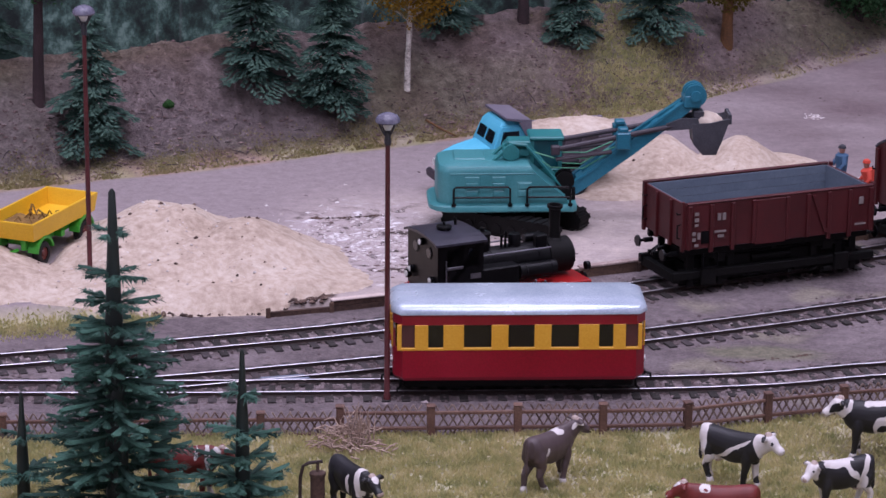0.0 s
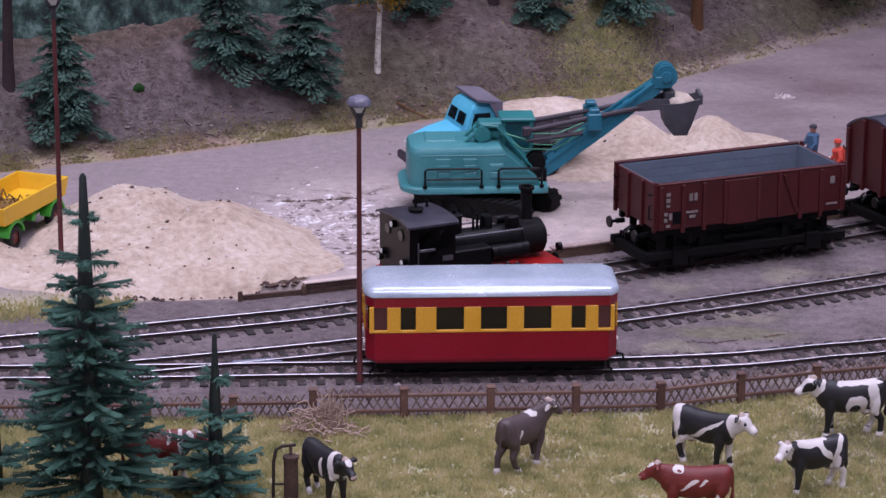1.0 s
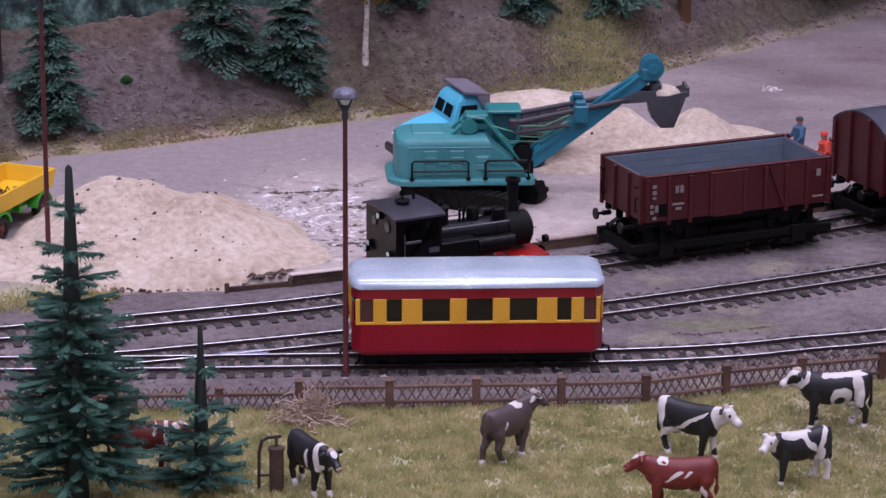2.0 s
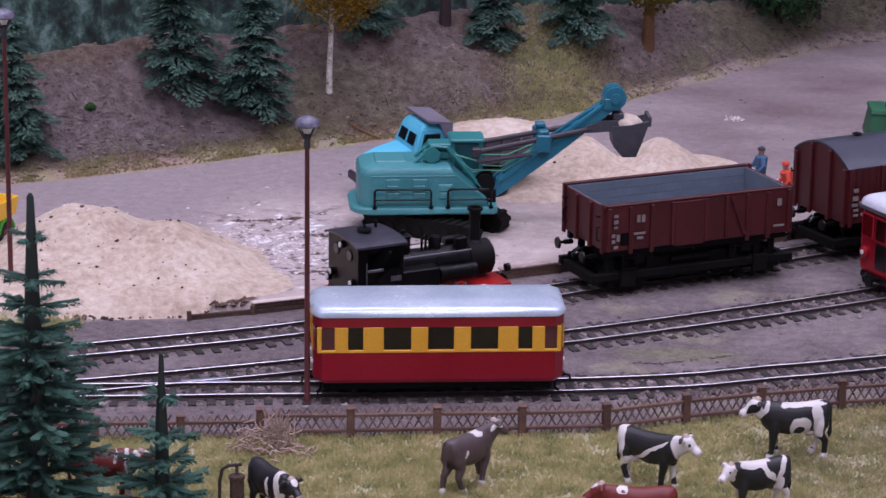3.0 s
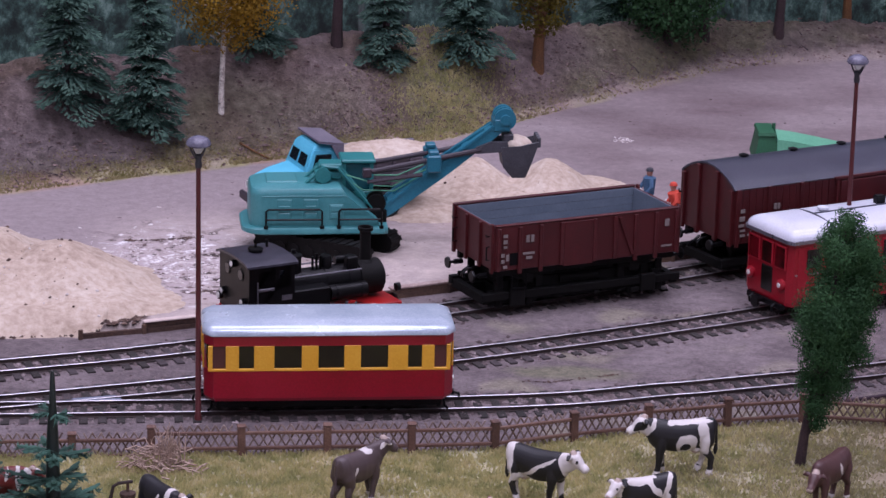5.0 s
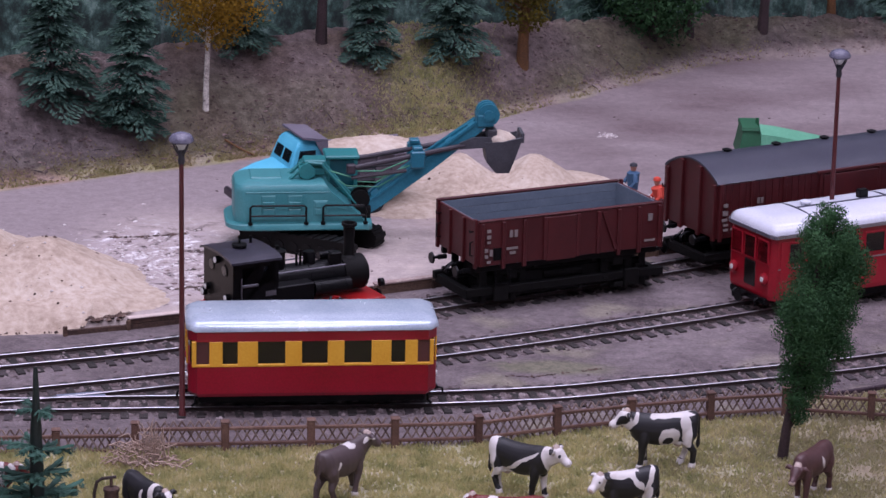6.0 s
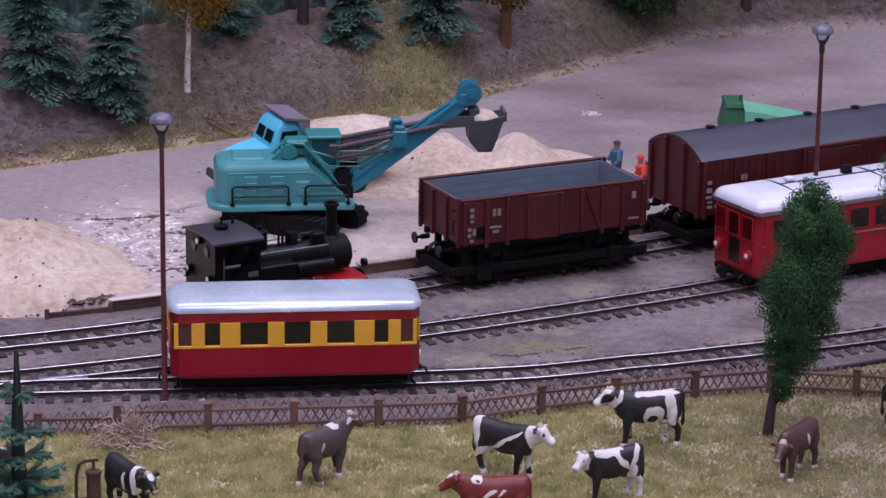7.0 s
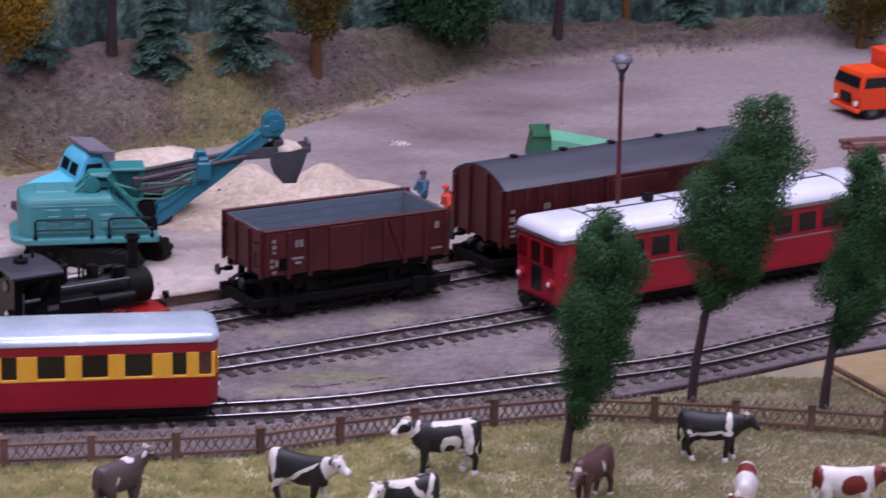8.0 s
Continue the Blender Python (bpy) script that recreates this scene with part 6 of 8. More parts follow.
def farm_trailer(m):
    t = thing("farm_trailer", m, "yellow farm trailer on green chassis with straw and twigs", "trailer")
    L, W = 57.0, 25.0
    def ring(k, z, inset=0.0):
        hl, hw = L / 2 * k - inset, W / 2 * k - inset
        return [(-hl, -hw, z), (hl, -hw, z), (hl, hw, z), (-hl, hw, z)]
    bm = bmesh.new()
    loft(bm, [ring(0.94, 12.4), ring(1.0, 19.6), ring(1.0, 20.2), ring(1.0, 20.2, 1.2), ring(0.94, 13.4, 1.2)], closed_ends=True)
    part("load_box", finish(bm), M["yellow"], t, "yellow load box")
    bm = bmesh.new()
    n = 22
    vs = [[bm.verts.new((-25.2 + 50.4 * i / n, -10.3 + 20.6 * j / 10, 13.2 + max(0, 3.6 * nz(i * 3.1, j * 3.1, 11, 8) + (2.6 if i > n * 0.5 else -0.4)))) for j in range(11)] for i in range(n + 1)]
    for i in range(n):
        for j in range(10):
            bm.faces.new((vs[i][j], vs[i + 1][j], vs[i + 1][j + 1], vs[i][j + 1]))
    part("straw_load", finish(bm), M["hay_load"], t, "brown straw in the box", smooth=True)
    r = random.Random(9)
    for k in range(9):
        bm = bmesh.new()
        x, y = r.uniform(-4, 20), r.uniform(-6, 6)
        a = r.uniform(0, 6.3)
        tube(bm, [(x, y, 15), (x + 3 * math.cos(a), y + 3 * math.sin(a), 17.5 + r.random() * 2.5), (x + 6 * math.cos(a + 0.4), y + 4 * math.sin(a + 0.4), 16.5)], 0.4, n=5)
        part("twig", finish(bm), M["hay_load"], t)
    bm = bmesh.new()
    for y in (-6, 6):
        box(bm, -26, 26, y - 1.2, y + 1.2, 7.6, 12.6, bevel=0.3)
    for x in (-18, 0, 18):
        box(bm, x - 1.5, x + 1.5, -11, 11, 7.8, 10.4, bevel=0.3)
    tube(bm, [(27, -4, 8), (40, 0, 6.5), (27, 4, 8)], 0.9)
    part("chassis", finish(bm), M["lime"], t, "green chassis")
    for x in (-18, 18):
        for s in (-1, 1):
            bm = bmesh.new()
            a0 = [(x + 7.4 * math.cos(a), 5.4 + 7.4 * math.sin(a)) for a in np.linspace(0.06 * math.pi, 0.94 * math.pi, 10)]
            a1 = [(x + 6.3 * math.cos(a), 5.4 + 6.3 * math.sin(a)) for a in np.linspace(0.94 * math.pi, 0.06 * math.pi, 10)]
            extrude(bm, a0 + a1, "y", s * 7.6, s * 12.4)
            part("mudguard", finish(bm), M["lime"], t, "green mudguard")
            road_wheel(t, x, s * 10.1, 5.2, 3.6, "hub")
    return t


def forward_lorry(m):
    t = thing("orange_lorry", m, "orange forward-control lorry with an orange box body", "lorry")
    bm = bmesh.new()
    loft(bm, [[(10, -14, 6), (30, -14, 6), (30, 14, 6), (10, 14, 6)], [(10, -14, 18), (31, -14, 17), (31, 14, 17), (10, 14, 18)],
              [(10, -12.6, 29), (28.4, -12.4, 28.6), (28.4, 12.4, 28.6), (10, 12.6, 29)]])
    bmesh.ops.bevel(bm, geom=list(bm.edges), offset=0.9, segments=2, affect="EDGES")
    cb = part("cab", finish(bm), M["orange"], t, "orange cab", smooth=True)
    bm = bmesh.new()
    loft(bm, [[(30.6, -12, 20.2), (30.6, 12, 20.2), (29.0, 11.2, 26.2), (29.0, -11.2, 26.2)], [(31.0, -12, 20.3), (31.0, 12, 20.3), (29.4, 11.2, 26.3), (29.4, -11.2, 26.3)]])
    part("windscreen", finish(bm), M["blue_glass"], cb)
    for s in (-1, 1):
        bm = bmesh.new()
        extrude(bm, ((14, 20.2), (28, 20.2), (26.6, 26.2), (14, 26.2)), "y", s * 13.0, s * 13.9)
        part("side_window", finish(bm), M["blue_glass"], cb)
        for x, n in ((22, 0), (-22, 1), (-31, 1)):
            road_wheel(t, x, s * 11.6, 5.4, 4.2)
        bm = bmesh.new()
        cyl(bm, (30.6, s * 10, 10), (31.6, s * 10, 10), 1.8, n=14)
        part("headlamp", finish(bm), M["lens"], cb)
    bm = bmesh.new()
    box(bm, 30.6, 31.5, -5, 5, 9, 15.6, bevel=0.3)
    part("grille", finish(bm), M["black"], cb, "black grille")
    bm = bmesh.new()
    box(bm, 30, 32.6, -14, 14, 4.6, 7.4, bevel=0.6)
    part("bumper", finish(bm), M["orange"], t)
    bm = bmesh.new()
    box(bm, -40, 28, -6, 6, 5, 8, bevel=0.4)
    part("chassis", finish(bm), M["black_matt"], t)
    bm = bmesh.new()
    box(bm, -42, 8, -15, 15, 9, 38.6, bevel=0.6)
    bx = part("box_body", finish(bm), M["orange"], t, "orange box body")
    for x in (-36, -26, -16, -6, 4):
        bm = bmesh.new()
        box(bm, x - 0.7, x + 0.7, -15.7, 15.7, 9.2, 38.4, bevel=0.2)
        part("box_rib", finish(bm), M["orange"], bx)
    return t


def covered_trailer(m):
    t = thing("covered_trailer", m, "green trailer with a pale green cover behind the goods van", "trailer")
    bm = bmesh.new()
    box(bm, -24, 24, -11, 11, 6, 10, bevel=0.5)
    part("body", finish(bm), M["dark_green"], t)
    bm = bmesh.new()
    loft(bm, [[(-24.5, -10.5, 8), (-13, -10.5, 8), (-13, 10.5, 8), (-24.5, 10.5, 8)], [(-22.6, -8.6, 18.6), (-16.0, -8.6, 18.6), (-16.0, 8.6, 18.6), (-22.6, 8.6, 18.6)], [(-23.2, -9.4, 18.9), (-15.6, -9.4, 18.9), (-15.6, 9.4, 18.9), (-23.2, 9.4, 18.9)], [(-22.8, -9.0, 20.2), (-16.0, -9.0, 20.2), (-16.0, 9.0, 20.2), (-22.8, 9.0, 20.2)]])
    part("headboard", finish(bm), M["dark_green"], t, "dark green headboard")
    bm = bmesh.new()
    tube(bm, [(-15.8, 0, 19), (-15.8, 0, 22.4)], 0.8)
    part("stake", finish(bm), M["dark_green"], t)
    bm = bmesh.new()
    loft(bm, [[(x, -11, 10), (x, -9.5, zz - 2), (x, 0, zz), (x, 9.5, zz - 2), (x, 11, 10)] for x, zz in ((-15, 19.6), (-8, 18.8), (2, 17), (14, 14.6), (25, 12))])
    part("cover", finish(bm), M["tarp"], t, "pale green cover", smooth=True)
    for x in (-14, 14):
        for y in (-10, 10):
            road_wheel(t, x, y, 4.4, 3.2, "black")
    bm = bmesh.new()
    box(bm, -22, 22, -5, 5, 4, 7.2)
    part("chassis", bm, M["black_matt"], t)
    return t


def street_lamp(m, height, label):
    t = thing("street_lamp", m, label, "street lamp", "lamps along the line")
    bm = bmesh.new()
    lathe(bm, ((0, 0), (1.25, 0), (1.2, 1.6), (0.95, 2.0), (0.85, height * 0.5), (0.75, height - 9.5), (0, height - 9.5)), 14)
    part("post", finish(bm), M["red_post"], t, "red-brown post", smooth=True)
    bm = bmesh.new()
    lathe(bm, ((0, -10.2), (1.0, -10.2), (1.15, -9), (0.95, -7.6), (1.3, -5.8), (0, -5.8)), 14, (0, 0, height))
    cage = part("holder", finish(bm), M["lamp_cage"], t, smooth=True)
    for k in range(4):
        a = math.pi / 4 + k * math.pi / 2
        bm = bmesh.new()
        c, s = math.cos(a), math.sin(a)
        tube(bm, [(1.1 * c, 1.1 * s, height - 7), (2.3 * c, 2.3 * s, height - 5.2), (3.5 * c, 3.5 * s, height - 2.8)], 0.3, n=5)
        part("cage_bar", finish(bm), M["lamp_cage"], cage)
    bm = bmesh.new()
    lathe(bm, ((0.9, -5.4), (1.4, -4.4), (2.2, -3), (0, -2.9)), 14, (0, 0, height))
    part("bulb", finish(bm), M["lens"], t, "clear unlit bulb", smooth=True)
    bm = bmesh.new()
    lathe(bm, ((0, -2.9), (3.7, -3.0), (4.0, -2.5), (3.8, -1.5), (3.0, -0.5), (1.6, 0.1), (0.5, 0.35), (0, 0.4)), 24, (0, 0, height))
    part("cap", finish(bm), M["lamp_cap"], t, "grey domed cap", smooth=True)
    return t


def figurine(m, name, label, coat, legs, cap, bent=0.0):
    """A small painted figurine in one plain mesh."""
    bm = bmesh.new()
    for s in (-1, 1):
        tube(bm, [(0, s * 1.2, 0), (0.4 * s, s * 1.2, 5), (0, s * 1.0, 9.5)], [1.0, 1.1, 1.3], n=8, mat=1)
        box(bm, -0.8, 1.8, s * 1.2 - 0.8, s * 1.2 + 0.8, 0, 1.0, bevel=0.3, mat=1)
        tube(bm, [(bent * 0.9, s * 2.3, 15.4), (bent * 0.6 + 0.6, s * 4.4, 12.8), (bent * 0.6 + 2.6, s * 4.0, 10.6)], [1.1, 0.95, 0.75], n=7, mat=0)
    tube(bm, [(bent * 0.6 + 2.8, -6.4, 10.9), (bent * 0.6 + 2.8, 6.4, 10.3)], 0.35, n=5, mat=4)
    tube(bm, [(0, 0, 9), (bent * 0.5, 0, 12), (bent, 0, 15.8), (bent * 1.05, 0, 16.6)], [2.1, 2.4, 2.7, 0.9], n=12, mat=0)
    lathe(bm, ((0, 16.2), (0.8, 16.4), (1.25, 17.6), (1.2, 18.6), (0.7, 19.4), (0, 19.6)), 12, (bent * 1.15, 0, 0), mat=2)
    lathe(bm, ((0, 18.4), (1.7, 18.6), (1.3, 19.6), (0, 20.2)), 12, (bent * 1.15, 0, 0), mat=3)
    ob = part(name, finish(bm), [M[coat], M[legs], M["skin"], M[cap], M["white_paint"]], None, smooth=True, m=m)
    return tagged(ob, label, "figurine")


def mound(name, label, cones, m_seed, foot, step=2.2, mat="sand"):
    """A heap with rounded cones: x, y, height, radius x, radius y."""
    xs = np.arange(min(c[0] - c[3] for c in cones) - 6, max(c[0] + c[3] for c in cones) + 6, step)
    ys = np.arange(min(c[1] - c[4] for c in cones) - 6, max(c[1] + c[4] for c in cones) + 6, step)
    bm = bmesh.new()
    grid = {}
    for i, x in enumerate(xs):
        for j, y in enumerate(ys):
            z = 0.0
            for cx, cy, h, rx, ry in cones:
                wob = 1 + 0.16 * nz(x, y, 22, m_seed) + 0.07 * nz(x, y, 8, m_seed + 1)
                d = math.hypot((x - cx) / rx, (y - cy) / ry) / wob
                v = h * (1 - math.sqrt(d * d + 0.014)) if d < 1.3 else -9
                z = max(z, v)
            z += 0.5 * nz(x, y, 5, m_seed + 2) * min(1, max(0, z) / 3) + 1.5 * nz(x, y, 12, m_seed + 3) * min(1, max(0, z) / 4)
            z *= smooth01((y - float(np.interp(x, EDGE_X, EDGE_Y)) + float(np.interp(x, (-50, -35), (4, -3))) + 2.5 * nz(x, y, 9, 44)) / 12)
            grid[i, j] = (x, y, z)
    vs = {}
    for i in range(len(xs) - 1):
        for j in range(len(ys) - 1):
            q = [(i, j), (i + 1, j), (i + 1, j + 1), (i, j + 1)]
            if max(grid[k][2] for k in q) < 0.45 or min(grid[k][1] - float(np.interp(grid[k][0], EDGE_X, EDGE_Y)) for k in q) < (-3 if grid[i, j][0] < -36 else 2.6):
                continue
            ring = []
            for k in q:
                if k not in vs:
                    x, y, z = grid[k]
                    vs[k] = bm.verts.new((x, y, land(x, y) + (z - 0.5 if z > 0.45 else -0.6)))
                ring.append(vs[k])
            bm.faces.new(ring)
    ob = part(name, finish(bm), M[mat], None, smooth=True)
    return tagged(ob, label, "sand mound", "sand mounds")


digger = excavator(at(20.5, 193.7, SHELF, 9))
tipper = tipper_lorry(at(20.4, 243.5, SHELF, 205))
trailer = farm_trailer(at(-145.3, 138.6, SHELF, 254) @ Matrix.Scale(0.86, 4))
orange_lorry = forward_lorry(at(370.8, 459.5, SHELF, 203) @ Matrix.Diagonal((0.88, 0.88, 0.75, 1)))
green_trailer = covered_trailer(at(218.5, 332, SHELF, 3))
street_lamp(at(0, 0, 0.2), 95.0, "slender red-brown street lamp between track and pasture fence")
street_lamp(at(-118.6, 100, SHELF), 101.0, "slender red-brown street lamp beside the sand heap")
street_lamp(at(221, 163, 0.2), 93.0, "slender red-brown street lamp between two sidings")
figurine(at(149.5, 258, SHELF, 200), "worker_figurine", "small blue-coated worker figurine standing in the yard", "cloth_blue", "figure_dark", "figure_dark")
figurine(at(161, 237, SHELF, 190), "worker_figurine", "small bent worker figurine with orange vest in the yard", "cloth_orange", "figure_dark", "cloth_orange", bent=2.2)
mound("sand_mound", "large pale heap of crushed sand beside the siding", [(-105, 141, 22.2, 36, 58), (-94, 140, 21.8, 32, 52), (-67, 132, 20.6, 36, 42), (-84, 120, 15.0, 46, 36), (-53, 108, 6.5, 38, 34), (-112, 102, 7, 40, 34), (-70, 96, 5, 42, 28)], 3.0, 0)
mound("sand_mound", "pale sand heap beside the yellow trailer", [(-176, 100, 20, 48, 42), (-140, 96, 6, 30, 24)], 13.0, 0)
mound("sand_mound", "low spread of pale sand behind the goods wagon", [(108.5, 292, 16.5, 21, 34), (114, 289, 13, 19, 28), (95, 274, 7.5, 18, 24), (77.5, 292, 15.5, 19, 32), (83, 286, 12, 15, 24), (57, 284, 6.5, 22, 26), (60, 262, 4.5, 28, 34), (78, 262, 5.5, 26, 24), (126, 300, 4.5, 18, 22)], 23.0, 0)


# ---------------------------------------------------------------- fence, plank edge, small lineside things, painted backdrop
def fence_panel(a, b, last=False, r=random.Random(21)):
    (xa, ya), (xb, yb) = a, b
    d = math.hypot(xb - xa, yb - ya)
    t = thing("fence_panel", at(xa, ya, -2.0 if xb < -9 else 0.0, math.degrees(math.atan2(yb - ya, xb - xa))), "brown lattice fence panel with post along the pasture", "fence", "pasture fence")
    for x in ((0.0, d) if last else (0.0,)):
        bm = bmesh.new()
        box(bm, x - 1.25, x + 1.25, -1.2, 1.2, -1.5, 9.2, bevel=0.3)
        box(bm, x - 1.45, x + 1.45, -1.4, 1.4, 9.2, 9.9, bevel=0.25)
        part("post", finish(bm), M["brown_fence"], t)
    for z in (2.3, 7.3):
        bm = bmesh.new()
        box(bm, 1.0, d - 1.0, -0.85, 0.15, z - 0.5, z + 0.5, bevel=0.15)
        part("fence_rail", finish(bm), M["brown_fence"], t)
    first = {}
    n = int((d - 3) / 2.7)
    for k in range(n):
        for s in (-1, 1):
            x = 2.6 + (k + 0.5) * (d - 4) / n + r.uniform(-0.15, 0.15)
            mm = at(x, 0.65 + 0.35 * s, 4.85, 0, 0, s * 30)
            if s not in first:
                bm = bmesh.new()
                box(bm, -0.27, 0.27, -0.2, 0.2, -5.5, 5.5, bevel=0.08)
                first[s] = part("slat", finish(bm), M["pale_slat"], t, m=mm)
            else:
                share(first[s], mm)
    return t


for k in range(len(FENCE) - 1):
    if math.dist(FENCE[k], FENCE[k + 1]) < 40:
        fence_panel(FENCE[k], FENCE[k + 1], last=k == len(FENCE) - 2)
    else:
        n = round(math.dist(FENCE[k], FENCE[k + 1]) / 26)
        pts = [tuple(np.array(FENCE[k]) + (np.array(FENCE[k + 1]) - np.array(FENCE[k])) * j / n) for j in range(n + 1)]
        for p, q in zip(pts, pts[1:]):
            fence_panel(p, q)

# plank edge of the yard
edging = thing("plank_edge", at(0, 0, 0), "weathered wooden plank edging along the yard beside the siding", "edging", kind="structure")
r = random.Random(4)
x = -52.0
while x < 330:
    x2 = x + 21
    y, y2 = float(np.interp(x, EDGE_X, EDGE_Y)), float(np.interp(x2, EDGE_X, EDGE_Y))
    d, a = math.hypot(x2 - x, y2 - y), math.degrees(math.atan2(y2 - y, x2 - x))
    m = at(x, y - 1.2, 0, a + r.uniform(-0.6, 0.6))
    bm = bmesh.new()
    box(bm, 0.15, d - 0.15, -0.6, 0.6, -1.0, 1.9 + r.uniform(-0.1, 0.1), bevel=0.15)
    part("plank", finish(bm), M["wood_dark"], edging, m=m)
    if x > -33:
        bm = bmesh.new()
        box(bm, 0.15, d - 0.15, -0.5, 0.7, 2.0, 3.7, bevel=0.15)
        part("plank", finish(bm), M["wood_dark"], edging, m=m)
        bm = bmesh.new()
        box(bm, 0.2, d - 0.2, -1.0, 1.8, 3.75, 4.5 + r.uniform(-0.15, 0.15), bevel=0.2)
        part("coping_board", finish(bm), M["wood_edge"], edging, "pale weathered coping board", m=m)
    bm = bmesh.new()
    box(bm, -0.8, 0.8, -1.5, -0.5, -1.0, 3.6, bevel=0.2)
    part("stake", finish(bm), M["wood_dark"], edging, m=m)
    x = x2

# fouling marker
mk = thing("marker_post", at(52.5, 80.6, 0, 0, -3, -4), "short white marker post between the tracks", "marker post")
bm = bmesh.new()
tube(bm, [(0, 0, -1), (0, 0, 8), (0, 0, 16.6)], [0.75, 0.8, 0.85], n=8)
box(bm, -1.3, 1.0, -0.8, 0.8, 15.6, 17.0, bevel=0.3)
part("post", finish(bm), M["white_paint"], mk, smooth=True)

# pasture gate post with bent pipe
gp = thing("gate_post", at(-7.6, -104, 0, 10), "brown gate post with a bent pipe beside the cow", "gate post")
bm = bmesh.new()
lathe(bm, ((0, -1), (2.1, -1), (2.1, 12.5), (2.4, 12.7), (2.4, 13.6), (0.5, 14), (0.4, 17), (0, 17)), 14)
part("post", finish(bm), M["wood_dark"], gp, smooth=True)
bm = bmesh.new()
tube(bm, [(-5.2, 0, -1), (-5, 0, 12), (-4.2, 0, 15.6), (-2.6, 0, 16.6), (1.5, 0, 17)], 0.5)
tube(bm, [(-5.1, 0, 5), (-1, 0, 5)], 0.4)
part("pipe", finish(bm), M["rail_side"], gp, smooth=True)

# heap of dry twigs by the fence
bm = bmesh.new()
r = random.Random(12)
for k in range(150):
    a, q = r.uniform(0, 6.283), r.random() ** 0.5
    x, y = 9.5 * q * math.cos(a) + (3.0 if k % 3 == 0 else -1.0), 7.5 * q * math.sin(a) - (5.0 if k % 3 == 0 else 0.0)
    h = (4.0 if k % 3 == 0 else 11.0) * (1 - q * q) * r.uniform(0.35, 1.0)
    b = r.uniform(0, 6.283)
    l = r.uniform(3.0, 7.5)
    tube(bm, [(x, y, max(0, h - 1.5)), (x + l * 0.5 * math.cos(b), y + l * 0.4 * math.sin(b), h + r.uniform(-0.3, 0.9)), (x + l * math.cos(b + 0.5), y + l * 0.7 * math.sin(b + 0.5), h + r.uniform(-1.4, 1.0))], r.uniform(0.12, 0.26), n=4)
for k in range(34):
    x, y, a = r.gauss(3.5, 2.2), r.gauss(0, 2.0), r.uniform(0, 6.283)
    h, o = r.uniform(7, 13.5), r.uniform(0.5, 3.2)
    tube(bm, [(x, y, 0), (x + o * 0.4 * math.cos(a), y + o * 0.4 * math.sin(a), h * 0.6), (x + o * math.cos(a), y + o * math.sin(a), h)], [0.26, 0.2, 0.1], n=4)
tagged(part("brush_heap", finish(bm), M["brush"], None, m=at(-7, -44, 0, 6)), "heap of dry pale brown twigs leaning on the fence", "brush heap", kind="stuff")

# point blades and the throw bar plates of the turnout
pt = thing("turnout_fitting", at(-36, 12.5, 0, 14), "pale blue-grey point blade plates of the turnout", "turnout fitting")
bm = bmesh.new()
box(bm, -9, 9, -1.1, 0.3, 1.0, 1.9, bevel=0.2)
part("blade", finish(bm), M["point_plate"], pt)
bm = bmesh.new()
box(bm, -7, 8, 1.6, 2.7, 1.0, 1.85, bevel=0.2)
part("blade", finish(bm), M["point_plate"], pt, m=at(0, 0, 0, 6))
for x in (-6, 0, 6):
    bm = bmesh.new()
    box(bm, x - 1.4, x + 1.4, -3.2, 4.2, 0.4, 1.0, bevel=0.15)
    part("tie_plate", finish(bm), M["rail_side"], pt)

# low dark kerb between railway ground and grass, behind the corner of the fence
kerb = thing("kerb", at(0, 0, 0), "low dark stone kerb between the track bed and the grass", "kerb", kind="structure")
for k in range(16):
    x0 = 206 + 11.5 * k
    y0, y1 = float(np.interp(x0, KERB_X, KERB_Y)), float(np.interp(x0 + 11.5, KERB_X, KERB_Y))
    bm = bmesh.new()
    d = math.hypot(11.5, y1 - y0)
    box(bm, 0.2, d - 0.2, -0.8, 0.8, -1, 1.3, bevel=0.25)
    part("kerb_stone", finish(bm), M["kerb"], kerb, m=at(x0, y0, 0, math.degrees(math.atan2(y1 - y0, 11.5))))

# pole barrier at the sandy corner
pb = thing("pole_barrier", at(0, 0, 0), "dark wooden pole barrier beside the sandy corner", "barrier")
bm = bmesh.new()
tube(bm, [(289.5, 76.5, 3.2), (305, 44.5, 2.6), (316, 22, 2.4)], 1.0)
part("pole", finish(bm), M["wood_dark"], pb, smooth=True)
for x, y, h in ((290.5, 74.4, 4.2), (310.5, 33.2, 3.4)):
    bm = bmesh.new()
    tube(bm, [(x, y, -1), (x, y, h)], 0.9)
    part("stake", finish(bm), M["wood_dark"], pb, smooth=True)

# stack of boards behind the orange lorry's front
st = thing("board_stack", at(359, 388, SHELF, 16), "stack of reddish brown boards on the yard", "board stack")
r = random.Random(31)
for k in range(8):
    bm = bmesh.new()
    box(bm, -22 + r.uniform(-2, 2), 22 + r.uniform(-3, 3), -9 + 4.6 * (k % 4), -5 + 4.6 * (k % 4), 1.9 * (k // 4), 1.9 * (k // 4) + 1.7, bevel=0.2)
    part("board", finish(bm), M["board_red"], st, m=at(0, 0, 0, r.uniform(-3, 3)))

# painted forest backdrop
BACK = [(-520, 330), (-330, 380), (-200, 410), (-60, 490), (60, 560), (200, 650), (420, 720), (800, 790)]


